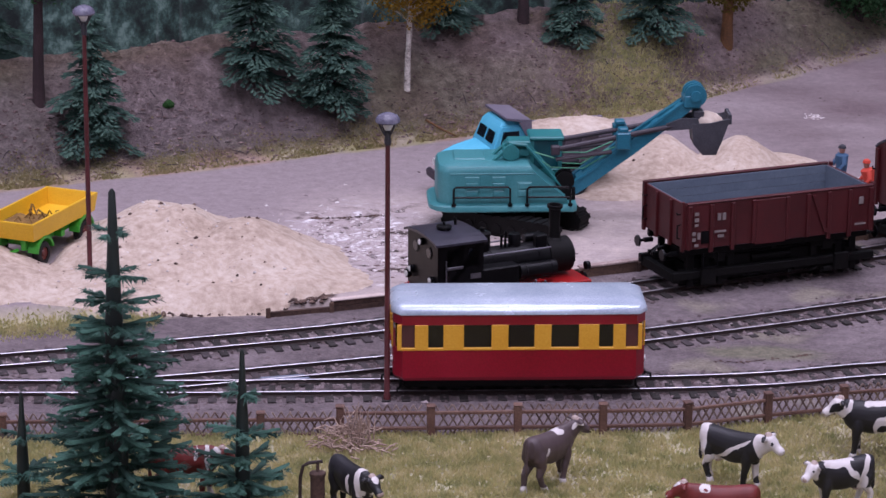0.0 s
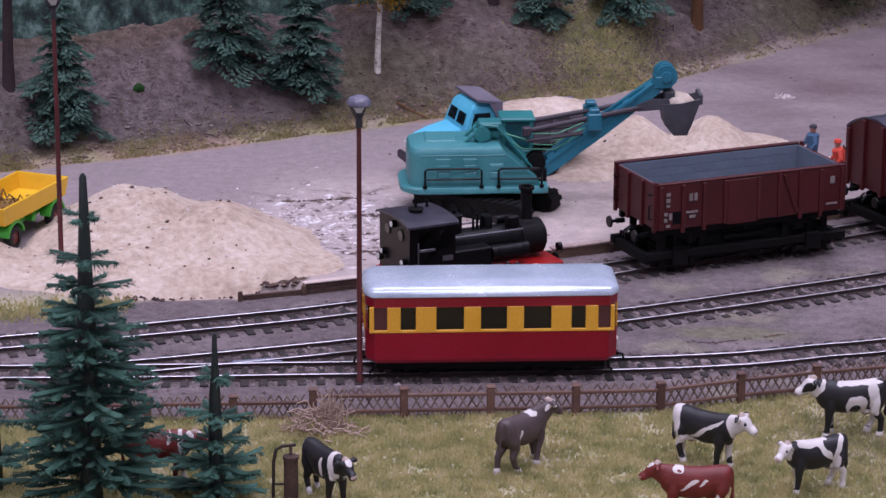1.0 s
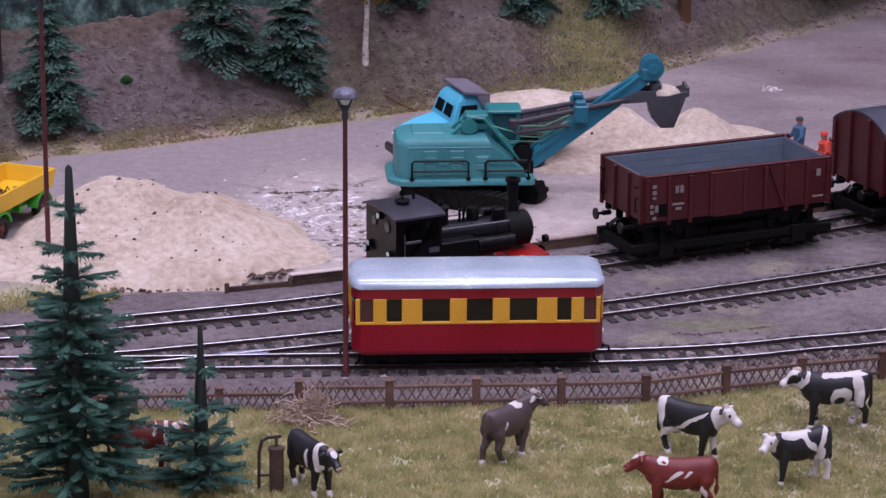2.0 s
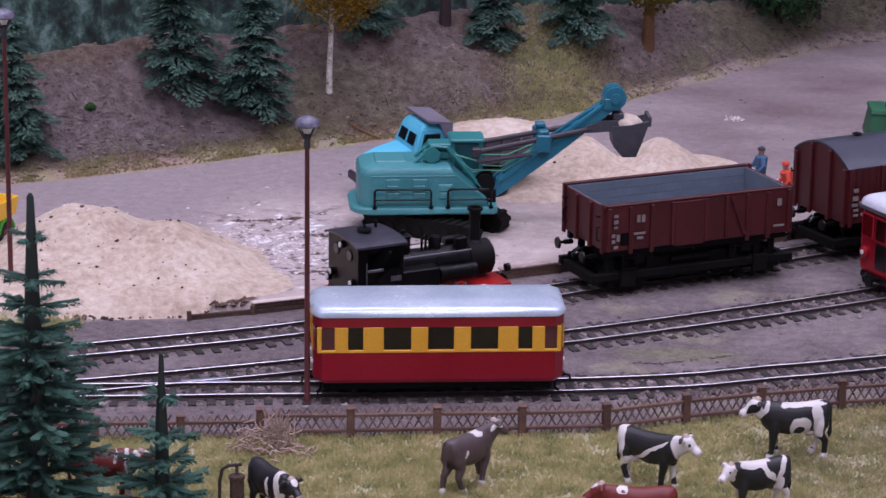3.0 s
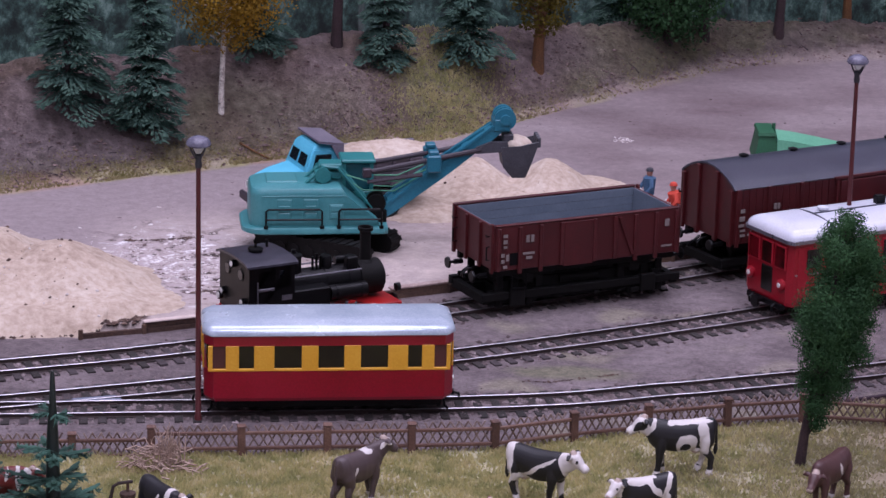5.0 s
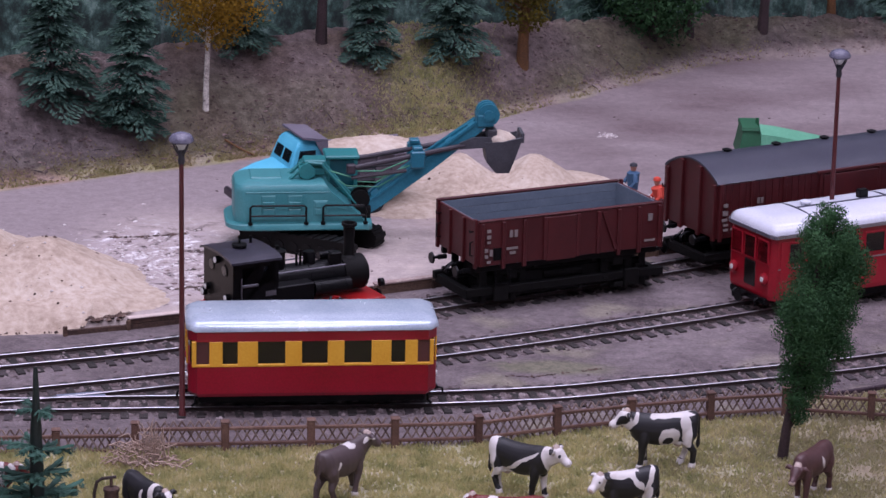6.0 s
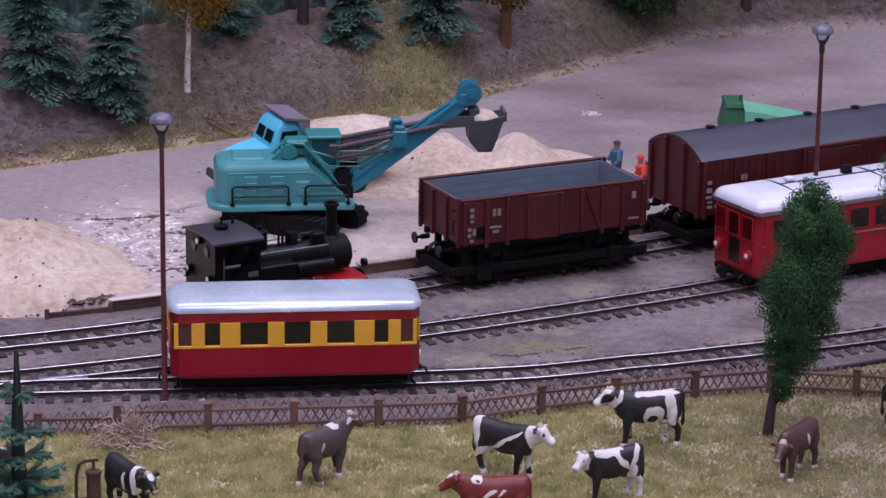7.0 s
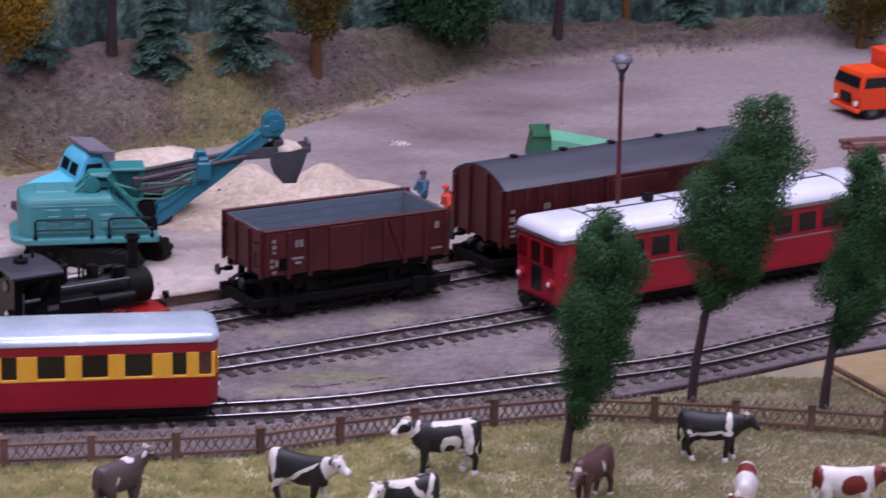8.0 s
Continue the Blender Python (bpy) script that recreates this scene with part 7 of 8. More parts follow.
def backdrop():
    line = spline(BACK, 12)
    verts, faces = [], []
    for x, y in line:
        verts += [(x * MM, y * MM, -0.01), (x * MM, y * MM, 0.30), (x * MM, (y + 8) * MM, 0.30), (x * MM, (y + 8) * MM, -0.01)]
    for k in range(len(line) - 1):
        for j in range(4):
            faces.append((4 * k + j, 4 * k + 4 + j, 4 * k + 4 + (j + 1) % 4, 4 * k + (j + 1) % 4))
    mesh = bpy.data.meshes.new("backdrop")
    mesh.from_pydata(verts, [], faces)
    m = bpy.data.materials.new("forest_print")
    m.use_nodes = True
    n, l = m.node_tree.nodes, m.node_tree.links
    b = n["Principled BSDF"]
    b.inputs["Roughness"].default_value = 0.7
    tc = n.new("ShaderNodeTexCoord")
    mp = n.new("ShaderNodeMapping")
    mp.inputs["Scale"].default_value = (1, 1, 0.8)
    l.new(tc.outputs["Object"], mp.inputs["Vector"])
    big = n.new("ShaderNodeTexNoise")
    big.inputs["Scale"].default_value, big.inputs["Detail"].default_value, big.inputs["Roughness"].default_value = 105, 7, 0.74
    l.new(mp.outputs[0], big.inputs["Vector"])
    stem = n.new("ShaderNodeTexNoise")
    stem.inputs["Scale"].default_value, stem.inputs["Detail"].default_value = 120, 3
    mp2 = n.new("ShaderNodeMapping")
    mp2.inputs["Scale"].default_value = (1, 1, 0.06)
    l.new(tc.outputs["Object"], mp2.inputs["Vector"])
    l.new(mp2.outputs[0], stem.inputs["Vector"])
    ramp = n.new("ShaderNodeValToRGB")
    els = ramp.color_ramp.elements
    els.new(0.5)
    els.new(0.6)
    for e, (p, c) in zip(els, ((0.37, "131c1b"), (0.46, "263833"), (0.54, "425c54"), (0.64, "769086"))):
        e.position, e.color = p, lin(c)
    l.new(big.outputs["Fac"], ramp.inputs["Fac"])
    sr = n.new("ShaderNodeMapRange")
    for key, v in (("From Min", 0.64), ("From Max", 0.74), ("To Min", 0.0), ("To Max", 0.4)):
        sr.inputs[key].default_value = v
    l.new(stem.outputs["Fac"], sr.inputs["Value"])
    mix = n.new("ShaderNodeMix")
    mix.data_type = "RGBA"
    mix.inputs["B"].default_value = lin("8c8f8c")
    l.new(sr.outputs["Result"], mix.inputs["Factor"])
    l.new(ramp.outputs["Color"], mix.inputs["A"])
    l.new(mix.outputs["Result"], b.inputs["Base Color"])
    mesh.materials.append(m)
    return tagged(new("backdrop", mesh), "soft printed forest scene behind the ridge", "backdrop", kind="structure")


backdrop()


# ---------------------------------------------------------------- trees and grass
M["fir_plastic"] = material("glossy_fir_green", ("1c382e", "2b4e41", "426758"), rough=0.8, per_object=0.3, spread=6)
M["fir_trunk"] = material("dark_fir_trunk", ("0c1714", "12201c"), rough=0.6)
M["fir_needles"] = material("blue_green_needles", ("293f37", "39544a", "4e6b60"), thin=0.35, rough=0.95, grain=1.6, spread=5)
M["fir_tips"] = material("pale_fir_tips", ("3b584c", "516e60", "6b8676"), thin=0.35, rough=0.95, grain=1.6, spread=5)
M["leaf_dark"] = material("dark_green_foam", ("1c3a1c", "2f542f", "4c7246"), thin=0.35, rough=0.85, grain=0.8, spread=9)
M["leaf_autumn"] = material("autumn_foam", ("5e4a10", "8e6e16", "ac8824"), thin=0.3, rough=0.9, grain=0.8, spread=9)
M["leaf_olive"] = material("olive_foam", ("3a3408", "5a5010", "7a6a18"), thin=0.3, rough=0.9, grain=0.8, spread=9)
M["bark_grey"] = material("grey_brown_bark", ("2c2422", "40363a", "544a48"), rough=0.9, bump=0.7, fine=1.2)
M["bark_dark"] = material("dark_brown_bark", ("241a1a", "342628", "463638"), rough=0.9, bump=0.7, fine=1.2)
M["bark_birch"] = material("birch_bark", ("6c625c", "b4aca4", "dcd6cc", "e4e0d8"), rough=0.85, grain=0.9, spread=2.5, bump=0.3)
M["bark_orange"] = material("orange_pine_bark", ("442c1a", "644426", "825c34"), rough=0.9, bump=0.7, fine=1.2)


def pad(bm, base, heading, length, width, droop, r, thick=0.5):
    """One moulded spray of a toy fir: a flat, blunt, slightly lobed pad."""
    c, s = math.cos(heading), math.sin(heading)
    rings = []
    for u, f in ((0.0, 0.38), (0.16, 0.62), (0.3, 0.5), (0.46, 0.9), (0.6, 0.76), (0.78, 1.0), (0.92, 0.78), (1.0, 0.3)):
        w = width * f * r.uniform(0.9, 1.12)
        along = length * u
        z = base[2] + 0.10 * along - droop * along * u + r.uniform(-0.12, 0.12)
        px, py = base[0] + along * c, base[1] + along * s
        e = 0.25 * w
        rings.append([(px - w * s, py + w * c, z - e), (px - 0.4 * w * s, py + 0.4 * w * c, z + thick), (px + 0.4 * w * s, py - 0.4 * w * c, z + thick), (px + w * s, py - w * c, z - e), (px, py, z - thick)])
    loft(bm, rings)


def fringe(bm, start, z0, a, length, r):
    """Moulded needles standing out along one bough."""
    for k in range(int(length * 9)):
        u = r.random()
        along, e = start + length * u, r.choice((-1, 1))
        b = a + e * r.uniform(0.35, 1.25)
        l, w = r.uniform(2.0, 4.0) * (1.15 - 0.5 * u), 0.3
        x, y = along * math.cos(a), along * math.sin(a)
        z = z0 + 0.04 * length * u + r.uniform(-0.7, 0.5)
        dx, dy = math.cos(b), math.sin(b)
        tip = (x + l * dx, y + l * dy, z + l * r.uniform(-0.5, 0.25))
        bm.faces.new([bm.verts.new(p) for p in ((x - w * dy, y + w * dx, z), (x + w * dy, y - w * dx, z), tip)])


def toy_fir(m, height, spread, label, seed):
    t = thing("fir_tree", m, label, "fir tree", "plastic firs")
    r = random.Random(seed)
    k = min(1.0, 0.35 + height / 150)
    bm = bmesh.new()
    tube(bm, [(0, 0, -2), (0, 0, height * 0.3), (0, 0, height * 0.62), (0.2, 0, height - 13 * k), (0.2, 0, height - 1), (0.2, 0, height)], [3.4 * k, 3.2 * k, 2.5 * k, 1.5 * k, 1.0 * k, 0.4], n=12)
    part("trunk", finish(bm), M["fir_trunk"], t, smooth=True)
    z, tier = height - 13, 0
    while z > height * 0.06:
        f = 1 - z / height
        reach = 1.6 + spread * min(1.0, 1.08 * f)
        n = 4 if tier < 1 else 6 if tier < 3 else 8
        turn = r.uniform(0, 6.283)
        for j in range(n):
            a = turn + 2 * math.pi * j / n + r.uniform(-0.22, 0.22)
            l = reach * r.uniform(0.72, 1.1)
            bm = bmesh.new()
            o = 1.4 * k
            zz = z + r.uniform(-1.0, 1.0)
            pad(bm, (o * math.cos(a), o * math.sin(a), zz), a, l, 0.6 + 0.5 * min(1, l / 16), r.uniform(-0.08, 0.12), r, 0.4)
            if l > 9:
                for e in (-1, 1):
                    q = l * r.uniform(0.36, 0.5)
                    pad(bm, (q * math.cos(a), q * math.sin(a), zz - 0.3), a + e * r.uniform(0.45, 0.75), l * r.uniform(0.36, 0.5), 0.9 + 0.5 * min(1, l / 20), r.uniform(-0.1, 0.15), r, 0.4)
            finish(bm)
            fringe(bm, o, zz, a, l, r)
            part("branch", bm, M["fir_plastic"], t)
        z -= (11.5, 8.5, 7.0, 6.0)[tier] if tier < 4 else 5.0 * r.uniform(0.9, 1.1)
        tier += 1
    return t


def forest_fir(m, height, spread, seed, label):
    """Tiers of drooping boughs; each bough is a flat frond of short needle sprays with paler tips."""
    t = thing("fir_tree", m, label, "fir tree", "firs on the bank")
    r = random.Random(seed)
    bm = bmesh.new()
    tube(bm, [(0, 0, -4), (0, 0, height * 0.5), (0, 0, height)], [2.0, 1.4, 0.3], n=8)
    part("trunk", finish(bm), M["bark_grey"], t, smooth=True)
    verts, faces, tone = [], [], []

    def spray(p, a, l, w, rise, pale):
        """A short needle spray: a folded, toed flake."""
        c, s, k = math.cos(a), math.sin(a), len(verts)
        for u, v, q in ((0, 0.3, 0), (0, -0.3, 0), (0.55, 0.0, 0.3), (0.66, 1.0, -0.3), (0.66, -1.0, -0.3), (1.0, 0.0, -0.1), (0.3, 0.8, -0.2), (0.3, -0.8, -0.2)):
            verts.append(((p[0] + u * l * c - v * w * s) * MM, (p[1] + u * l * s + v * w * c) * MM, (p[2] + rise * u * l + q * w) * MM))
        new_faces = ((k, k + 1, k + 2), (k, k + 2, k + 6), (k + 1, k + 7, k + 2), (k + 2, k + 3, k + 6), (k + 2, k + 7, k + 4), (k + 2, k + 5, k + 3), (k + 2, k + 4, k + 5))
        faces.extend(new_faces)
        tone.extend([pale] * len(new_faces))
    z = height * 0.07
    while z < height - 2.5:
        f = 1 - z / height
        length = 1.5 + spread * (f ** 0.85)
        turn = r.uniform(0, 6.283)
        n = max(5, int(5.5 + 4 * f))
        for j in range(n):
            a = turn + 6.283 * j / n + r.uniform(-0.3, 0.3)
            if r.random() < 0.14:
                continue
            l = length * r.uniform(0.5, 1.15)
            rise, droop = r.uniform(0.05, 0.25), r.uniform(0.35, 0.6)
            z0 = z + r.uniform(-1.6, 1.6)
            steps = max(3, int(l / 0.95))
            for q in range(steps):
                u = (q + 0.7) / steps
                half = 0.34 * l * math.sin(math.pi * min(1.0, 0.25 + 0.72 * u)) + 0.4
                for e in (-1, -0.45, 0.1, 0.6, 1):
                    v = e * half * r.uniform(0.6, 1.1)
                    x, y = l * u * math.cos(a) - v * math.sin(a), l * u * math.sin(a) + v * math.cos(a)
                    zz = z0 + rise * l * u - droop * l * u * u - 0.2 * abs(v) * abs(v) / max(1.0, half) + r.uniform(-0.2, 0.2)
                    spray((x, y, zz), a + 0.75 * e + r.uniform(-0.5, 0.5), r.uniform(2.2, 4.0), r.uniform(0.42, 0.8), r.uniform(-0.45, 0.0), 1 if u > 0.6 and r.random() < 0.7 else 0)
        z += 3.6 + 2.4 * f
    mesh = bpy.data.meshes.new("crown")
    mesh.from_pydata(verts, [], faces)
    mesh.materials.append(M["fir_needles"])
    mesh.materials.append(M["fir_tips"])
    mesh.polygons.foreach_set("material_index", np.array(tone, np.int32))
    new("crown", mesh).parent = t
    return t


def leafy(name, clumps, count, size, mat, parent, seed):
    """A crown of many small leaf flakes about clump centres (x, y, z, radius)."""
    r = np.random.RandomState(seed)
    w = np.array([c[3] ** 2 for c in clumps])
    pick = r.choice(len(clumps), count, p=w / w.sum())
    c = np.array(clumps)[pick]
    d = r.normal(size=(count, 3))
    d /= np.linalg.norm(d, axis=1)[:, None]
    p = c[:, :3] + d * (c[:, 3] * r.uniform(0.25, 1.05, count) ** 0.6)[:, None]
    u = np.cross(d, r.normal(size=(count, 3))) + 0.35 * r.normal(size=(count, 3))
    u /= np.linalg.norm(u, axis=1)[:, None]
    v = np.cross(u, d + 0.35 * r.normal(size=(count, 3)))
    v /= np.linalg.norm(v, axis=1)[:, None] + 1e-9
    s = size * r.uniform(0.6, 1.3, count)[:, None]
    quads = np.stack([p - u * s, p + v * s * 0.6, p + u * s, p - v * s * 0.6], 1).reshape(-1, 3) * MM
    mesh = bpy.data.meshes.new(name)
    mesh.from_pydata(quads.tolist(), [], np.arange(4 * count).reshape(-1, 4).tolist())
    mesh.materials.append(mat)
    ob = new(name, mesh)
    ob.parent = parent
    return ob


def broadleaf(m, height, crown, seed, label, lean=0.0, mat="leaf_dark", bark="bark_grey", bare=0.3, count=30000, radius=1.9, group="broadleaf trees", size=0.66, category="tree", outline=None, gaps=0.25):
    """crown: half width of the leafy part; bare: bare share of the stem; outline: height, middle and half width of the crown, from below; gaps: share of missing clumps."""
    t = thing("broadleaf_tree", m, label, category, group)
    r = random.Random(seed)
    if not outline:
        outline = [(height * (bare + (1 - bare) * u), lean * (bare + (1 - bare) * u), crown * (0.35 + 0.95 * math.sin(math.pi * min(1, 0.12 + 0.80 * u)) ** 1.1)) for u in (0, 0.15, 0.3, 0.5, 0.7, 0.85, 1.0)]
    hz, hm, hw = ([o[k] for o in outline] for k in range(3))

    def stem(z):
        return float(np.interp(z, (0, hz[0], hz[-1]), (0, 0.4 * hm[0], hm[-1])))
    bm = bmesh.new()
    tube(bm, [(0, 0, -3), (stem(height * 0.12), 0, height * 0.12), (stem(height * 0.4) + 0.5, 0.3, height * 0.4), (stem(height * 0.75), 0, height * 0.75), (stem(height * 0.93), 0, height * 0.93)], [radius * 1.25, radius, radius * 0.8, radius * 0.5, 0.3], n=10)
    part("trunk", finish(bm), M[bark], t, smooth=True)
    clumps = []
    z = hz[0] + 1.5
    while z < hz[-1]:
        half, mid = float(np.interp(z, hz, hw)), float(np.interp(z, hz, hm))
        for j in range(7):
            if r.random() < gaps:
                continue
            a = 6.283 * (j + r.uniform(0, 0.9)) / 6
            rad = min(r.uniform(0.28, 0.46) * half + 0.8, half)
            q = max(0.0, half - rad) * r.uniform(0.45, 1.22)
            cx, cy = mid + q * math.cos(a), q * math.sin(a)
            clumps.append((cx, cy, z + r.uniform(-1.6, 1.6), rad))
            if j % 3 == 0:
                bm = bmesh.new()
                tube(bm, [(stem(z - 5), 0, z - 5), (0.5 * (stem(z) + cx), 0.5 * cy, z - 1.5), (cx, cy, z)], [radius * 0.35, 0.4, 0.15], n=5)
                part("limb", finish(bm), M[bark], t)
        z += 3.4
    leafy("crown", clumps, count, size, M[mat], t, seed)
    return t


toy_fir(at(-63, -120, 0, 20), 101, 26, "tall glossy green plastic fir in the pasture corner", 1)
toy_fir(at(-29.5, -104, 0, 50), 50, 15, "young glossy green plastic fir beside the taller one", 2)
toy_fir(at(-94, -106, 0, 80), 35, 13, "small glossy green plastic fir at the pasture's end", 3)
broadleaf(at(193.4, -20.5, 0), 84, 14, 4, "dark green broadleaf tree with leaning trunk inside the fence", bark="bark_dark", radius=1.5, count=76000, size=0.4, gaps=0.42,
          outline=[(11, 3, 3.5), (20, 5.2, 7), (30, 5.2, 11.5), (39, 7.7, 14.4), (50, 9.5, 15.4), (61, 12, 15.3), (69, 12.6, 13.5), (76, 11.5, 9), (82, 10.8, 4)])
broadleaf(at(239, 41, 0), 107, 17.5, 5, "tall dark green broadleaf tree behind the fence", bark="bark_dark", radius=1.5, count=88000, size=0.41, gaps=0.4,
          outline=[(33, 6, 6), (46, 8.7, 14), (58, 10, 19), (72, 11, 21), (82, 17.5, 19), (96, 19.5, 15.7), (105, 21, 9)])
broadleaf(at(283, 37, 0), 92, 19, 6, "dark green broadleaf tree beside the sandy corner", bark="bark_dark", radius=1.5, count=76000, size=0.4, gaps=0.42,
          outline=[(22, 4.6, 3), (31, 6.5, 10), (44, 10, 16), (62, 12, 15), (78, 11, 11), (91, 9, 5)])
for n, (x, y, h, s) in enumerate(((-152, 262, 56, 20), (-95, 317, 86, 21), (-62.5, 320, 84, 17.5), (33, 411, 64, 14.5), (70, 433, 76, 18), (-23, 392, 78, 17), (-205, 300, 90, 20), (285.7, 606, 60, 15), (-240, 330, 100, 22), (140, 545, 90, 20))):
    forest_fir(at(x, y, land(x, y) - 1), h, s, 40 + n, "blue-green fir standing on the earth bank")
broadleaf(at(-33.6, 346, land(-33.6, 346) - 1), 95, 24, 11, "birch with white trunk and orange-yellow foliage on the bank", lean=4, mat="leaf_autumn", bark="bark_birch", bare=0.36, count=20000, radius=1.25, size=0.75, category="birch", group="autumn trees")
broadleaf(at(100.7, 454, land(100.7, 454) - 1), 90, 17, 12, "tree with orange-brown trunk and olive foliage on the bank", lean=3, mat="leaf_olive", bark="bark_orange", bare=0.22, count=8000, radius=2.6, size=1.0, group="autumn trees")
broadleaf(at(374.5, 600, land(374.5, 600) - 1), 80, 22, 13, "autumn tree with ochre foliage behind the orange lorry", mat="leaf_olive", bark="bark_orange", bare=0.12, count=9000, radius=2.4, size=1.1, group="autumn trees")
broadleaf(at(254, 597, land(254, 597) - 1), 85, 16, 14, "tree with ochre foliage at the end of the bank", lean=-4, mat="leaf_olive", bark="bark_orange", bare=0.3, count=7000, radius=2.2, size=1.1, group="autumn trees")
for n, (x, y, h, c, ln) in enumerate(((-176, 270, 110, 20, 2), (10.8, 410, 100, 16, 5), (162, 528, 90, 30, 2), (180.5, 548, 95, 16, 0), (217.8, 566, 100, 16, 8))):
    broadleaf(at(x, y, land(x, y) - 1), h, c, 60 + n, "dark-stemmed tree standing on the earth bank", lean=ln, bark="bark_dark", bare=0.06 if n == 2 else 0.42, count=20000 if n == 2 else 9000, radius=2.4, size=1.1, group="stems on the bank")

bush = thing("small_bush", at(-125.9, 288.3, land(-125.9, 288.3)), "small fresh green bush on the earth bank", "bush")
M["leaf_fresh"] = material("fresh_green_foam", ("22481c", "34602a", "4a783a"), thin=0.3, rough=0.9, grain=0.8, spread=6)
bm = bmesh.new()
tube(bm, [(0, 0, -1), (0.2, 0, 1), (0.3, 0, 2)], [0.4, 0.3, 0.15], n=6)
part("stem", finish(bm), M["bark_dark"], bush)
leafy("leaves", [(0, 0, 1.6, 1.9), (1.1, 0.3, 1.2, 1.4), (-1.0, -0.3, 1.3, 1.5)], 1400, 0.35, M["leaf_fresh"], bush, 77)


def blades(name, label, count, place, height, mat, seed, lean=0.5):
    """Static grass: one thin triangle a blade, thrown over the ground where place(x, y) lets it stand."""
    r = random.Random(seed)
    verts, faces = [], []
    while len(faces) < count:
        p = place(r)
        if p is None:
            continue
        x, y = p
        z = land(x, y)
        a, h = r.uniform(0, 6.283), height * r.uniform(0.5, 1.3)
        w = 0.42 * r.uniform(0.8, 1.5)
        tx, ty = r.gauss(0, lean) * h, r.gauss(0, lean) * h
        k = len(verts)
        verts += [((x - w * math.cos(a)) * MM, (y - w * math.sin(a)) * MM, (z - 0.2) * MM), ((x + w * math.cos(a)) * MM, (y + w * math.sin(a)) * MM, (z - 0.2) * MM), ((x + tx) * MM, (y + ty) * MM, (z + h) * MM)]
        faces.append((k, k + 1, k + 2))
    mesh = bpy.data.meshes.new(name)
    mesh.from_pydata(verts, [], faces)
    mesh.materials.append(mat)
    return tagged(new(name, mesh), label, "grass", kind="stuff")


def island_material(name, colours, rough=0.9, thin=0.0):
    m = bpy.data.materials.new(name)
    m.use_nodes = True
    n, l = m.node_tree.nodes, m.node_tree.links
    b = n["Principled BSDF"]
    b.inputs["Roughness"].default_value = rough
    b.inputs["Specular IOR Level"].default_value = 0.2
    g = n.new("ShaderNodeNewGeometry")
    tc = n.new("ShaderNodeTexCoord")
    t = n.new("ShaderNodeTexNoise")
    t.inputs["Scale"].default_value, t.inputs["Detail"].default_value = 130, 4
    l.new(tc.outputs["Object"], t.inputs["Vector"])
    mx = n.new("ShaderNodeMix")
    mx.inputs["Factor"].default_value = 0.84
    l.new(g.outputs["Random Per Island"], mx.inputs["A"])
    l.new(t.outputs["Fac"], mx.inputs["B"])
    ramp = n.new("ShaderNodeValToRGB")
    els = ramp.color_ramp.elements
    while len(els) < len(colours):
        els.new(0.5)
    for k, c in enumerate(colours):
        els[k].position, els[k].color = 0.28 + 0.44 * k / (len(colours) - 1), lin(c)
    l.new(mx.outputs["Result"], ramp.inputs["Fac"])
    l.new(ramp.outputs["Color"], b.inputs["Base Color"])
    if thin:
        see_through(m, ramp.outputs["Color"], thin)
    return m


M["grass"] = island_material("static_grass", ("949868", "b4b17e", "cac190", "d8cfaa"), thin=0.65)
M["grass_dry"] = island_material("dry_verge", ("8a8658", "9c9468", "a89c74", "94886a"), thin=0.55)
M["grass_pale"] = island_material("pale_static_grass", ("9a9670", "aaa47e", "b4ab8a", "beb498"), thin=0.65)
M["grit"] = island_material("loose_grit", ("443a3a", "625656", "807474", "a09494"))
M["rubble"] = island_material("pale_rubble", ("8c7e7a", "b4a8a4", "d0c8c6", "e0dcdc"))
M["bank_litter"] = island_material("bank_litter", ("4a3a38", "5c4a48", "6e5c5a", "86746e"))
M["dark_clods"] = island_material("dark_clods", ("2c2220", "443632", "5e4c44", "7c6a60"))


def in_pasture(r, pale=False):
    x, y = r.uniform(-170, 330), r.uniform(-135, 70)
    f = float(np.interp(x, FENCE_X, FENCE_Y))
    k = float(np.interp(x, KERB_X, KERB_Y))
    if y > max(f + 1, k - 2 if x > 206 else -999) or nz(x, y, 14, 70) < r.uniform(-0.9, 0.0) or r.random() < 0.55 * bare(x, y):
        return None
    if y > f + 6 and x > 292 + 0.49 * (73 - y):
        return None
    east = smooth01((x - 110 + 50 * nz(x, y, 45, 19)) / 130)
    return (x, y) if (r.random() < east) == pale else None


def on_verge(r):
    x = r.uniform(-230, 230)
    b = float(np.interp(x, BASE_X, BASE_Y))
    y = b + 1 + abs(r.gauss(5, 9))
    return None if nz(x, y, 18, 71) < r.uniform(-0.5, 0.4) or r.random() < float(np.interp(x, (40, 100, 190), (0.0, 0.6, 0.9))) else (x, y)


def by_track(r):
    x = r.uniform(-190, -88)
    e = float(np.interp(x, EDGE_X, EDGE_Y))
    return x, e + r.gauss(-2, 5)


def on_moss(r):
    x, y = 62 + r.gauss(0, 14), 405 + r.gauss(0, 26)
    return (x, y) if y > float(np.interp(x, BASE_X, BASE_Y)) else None


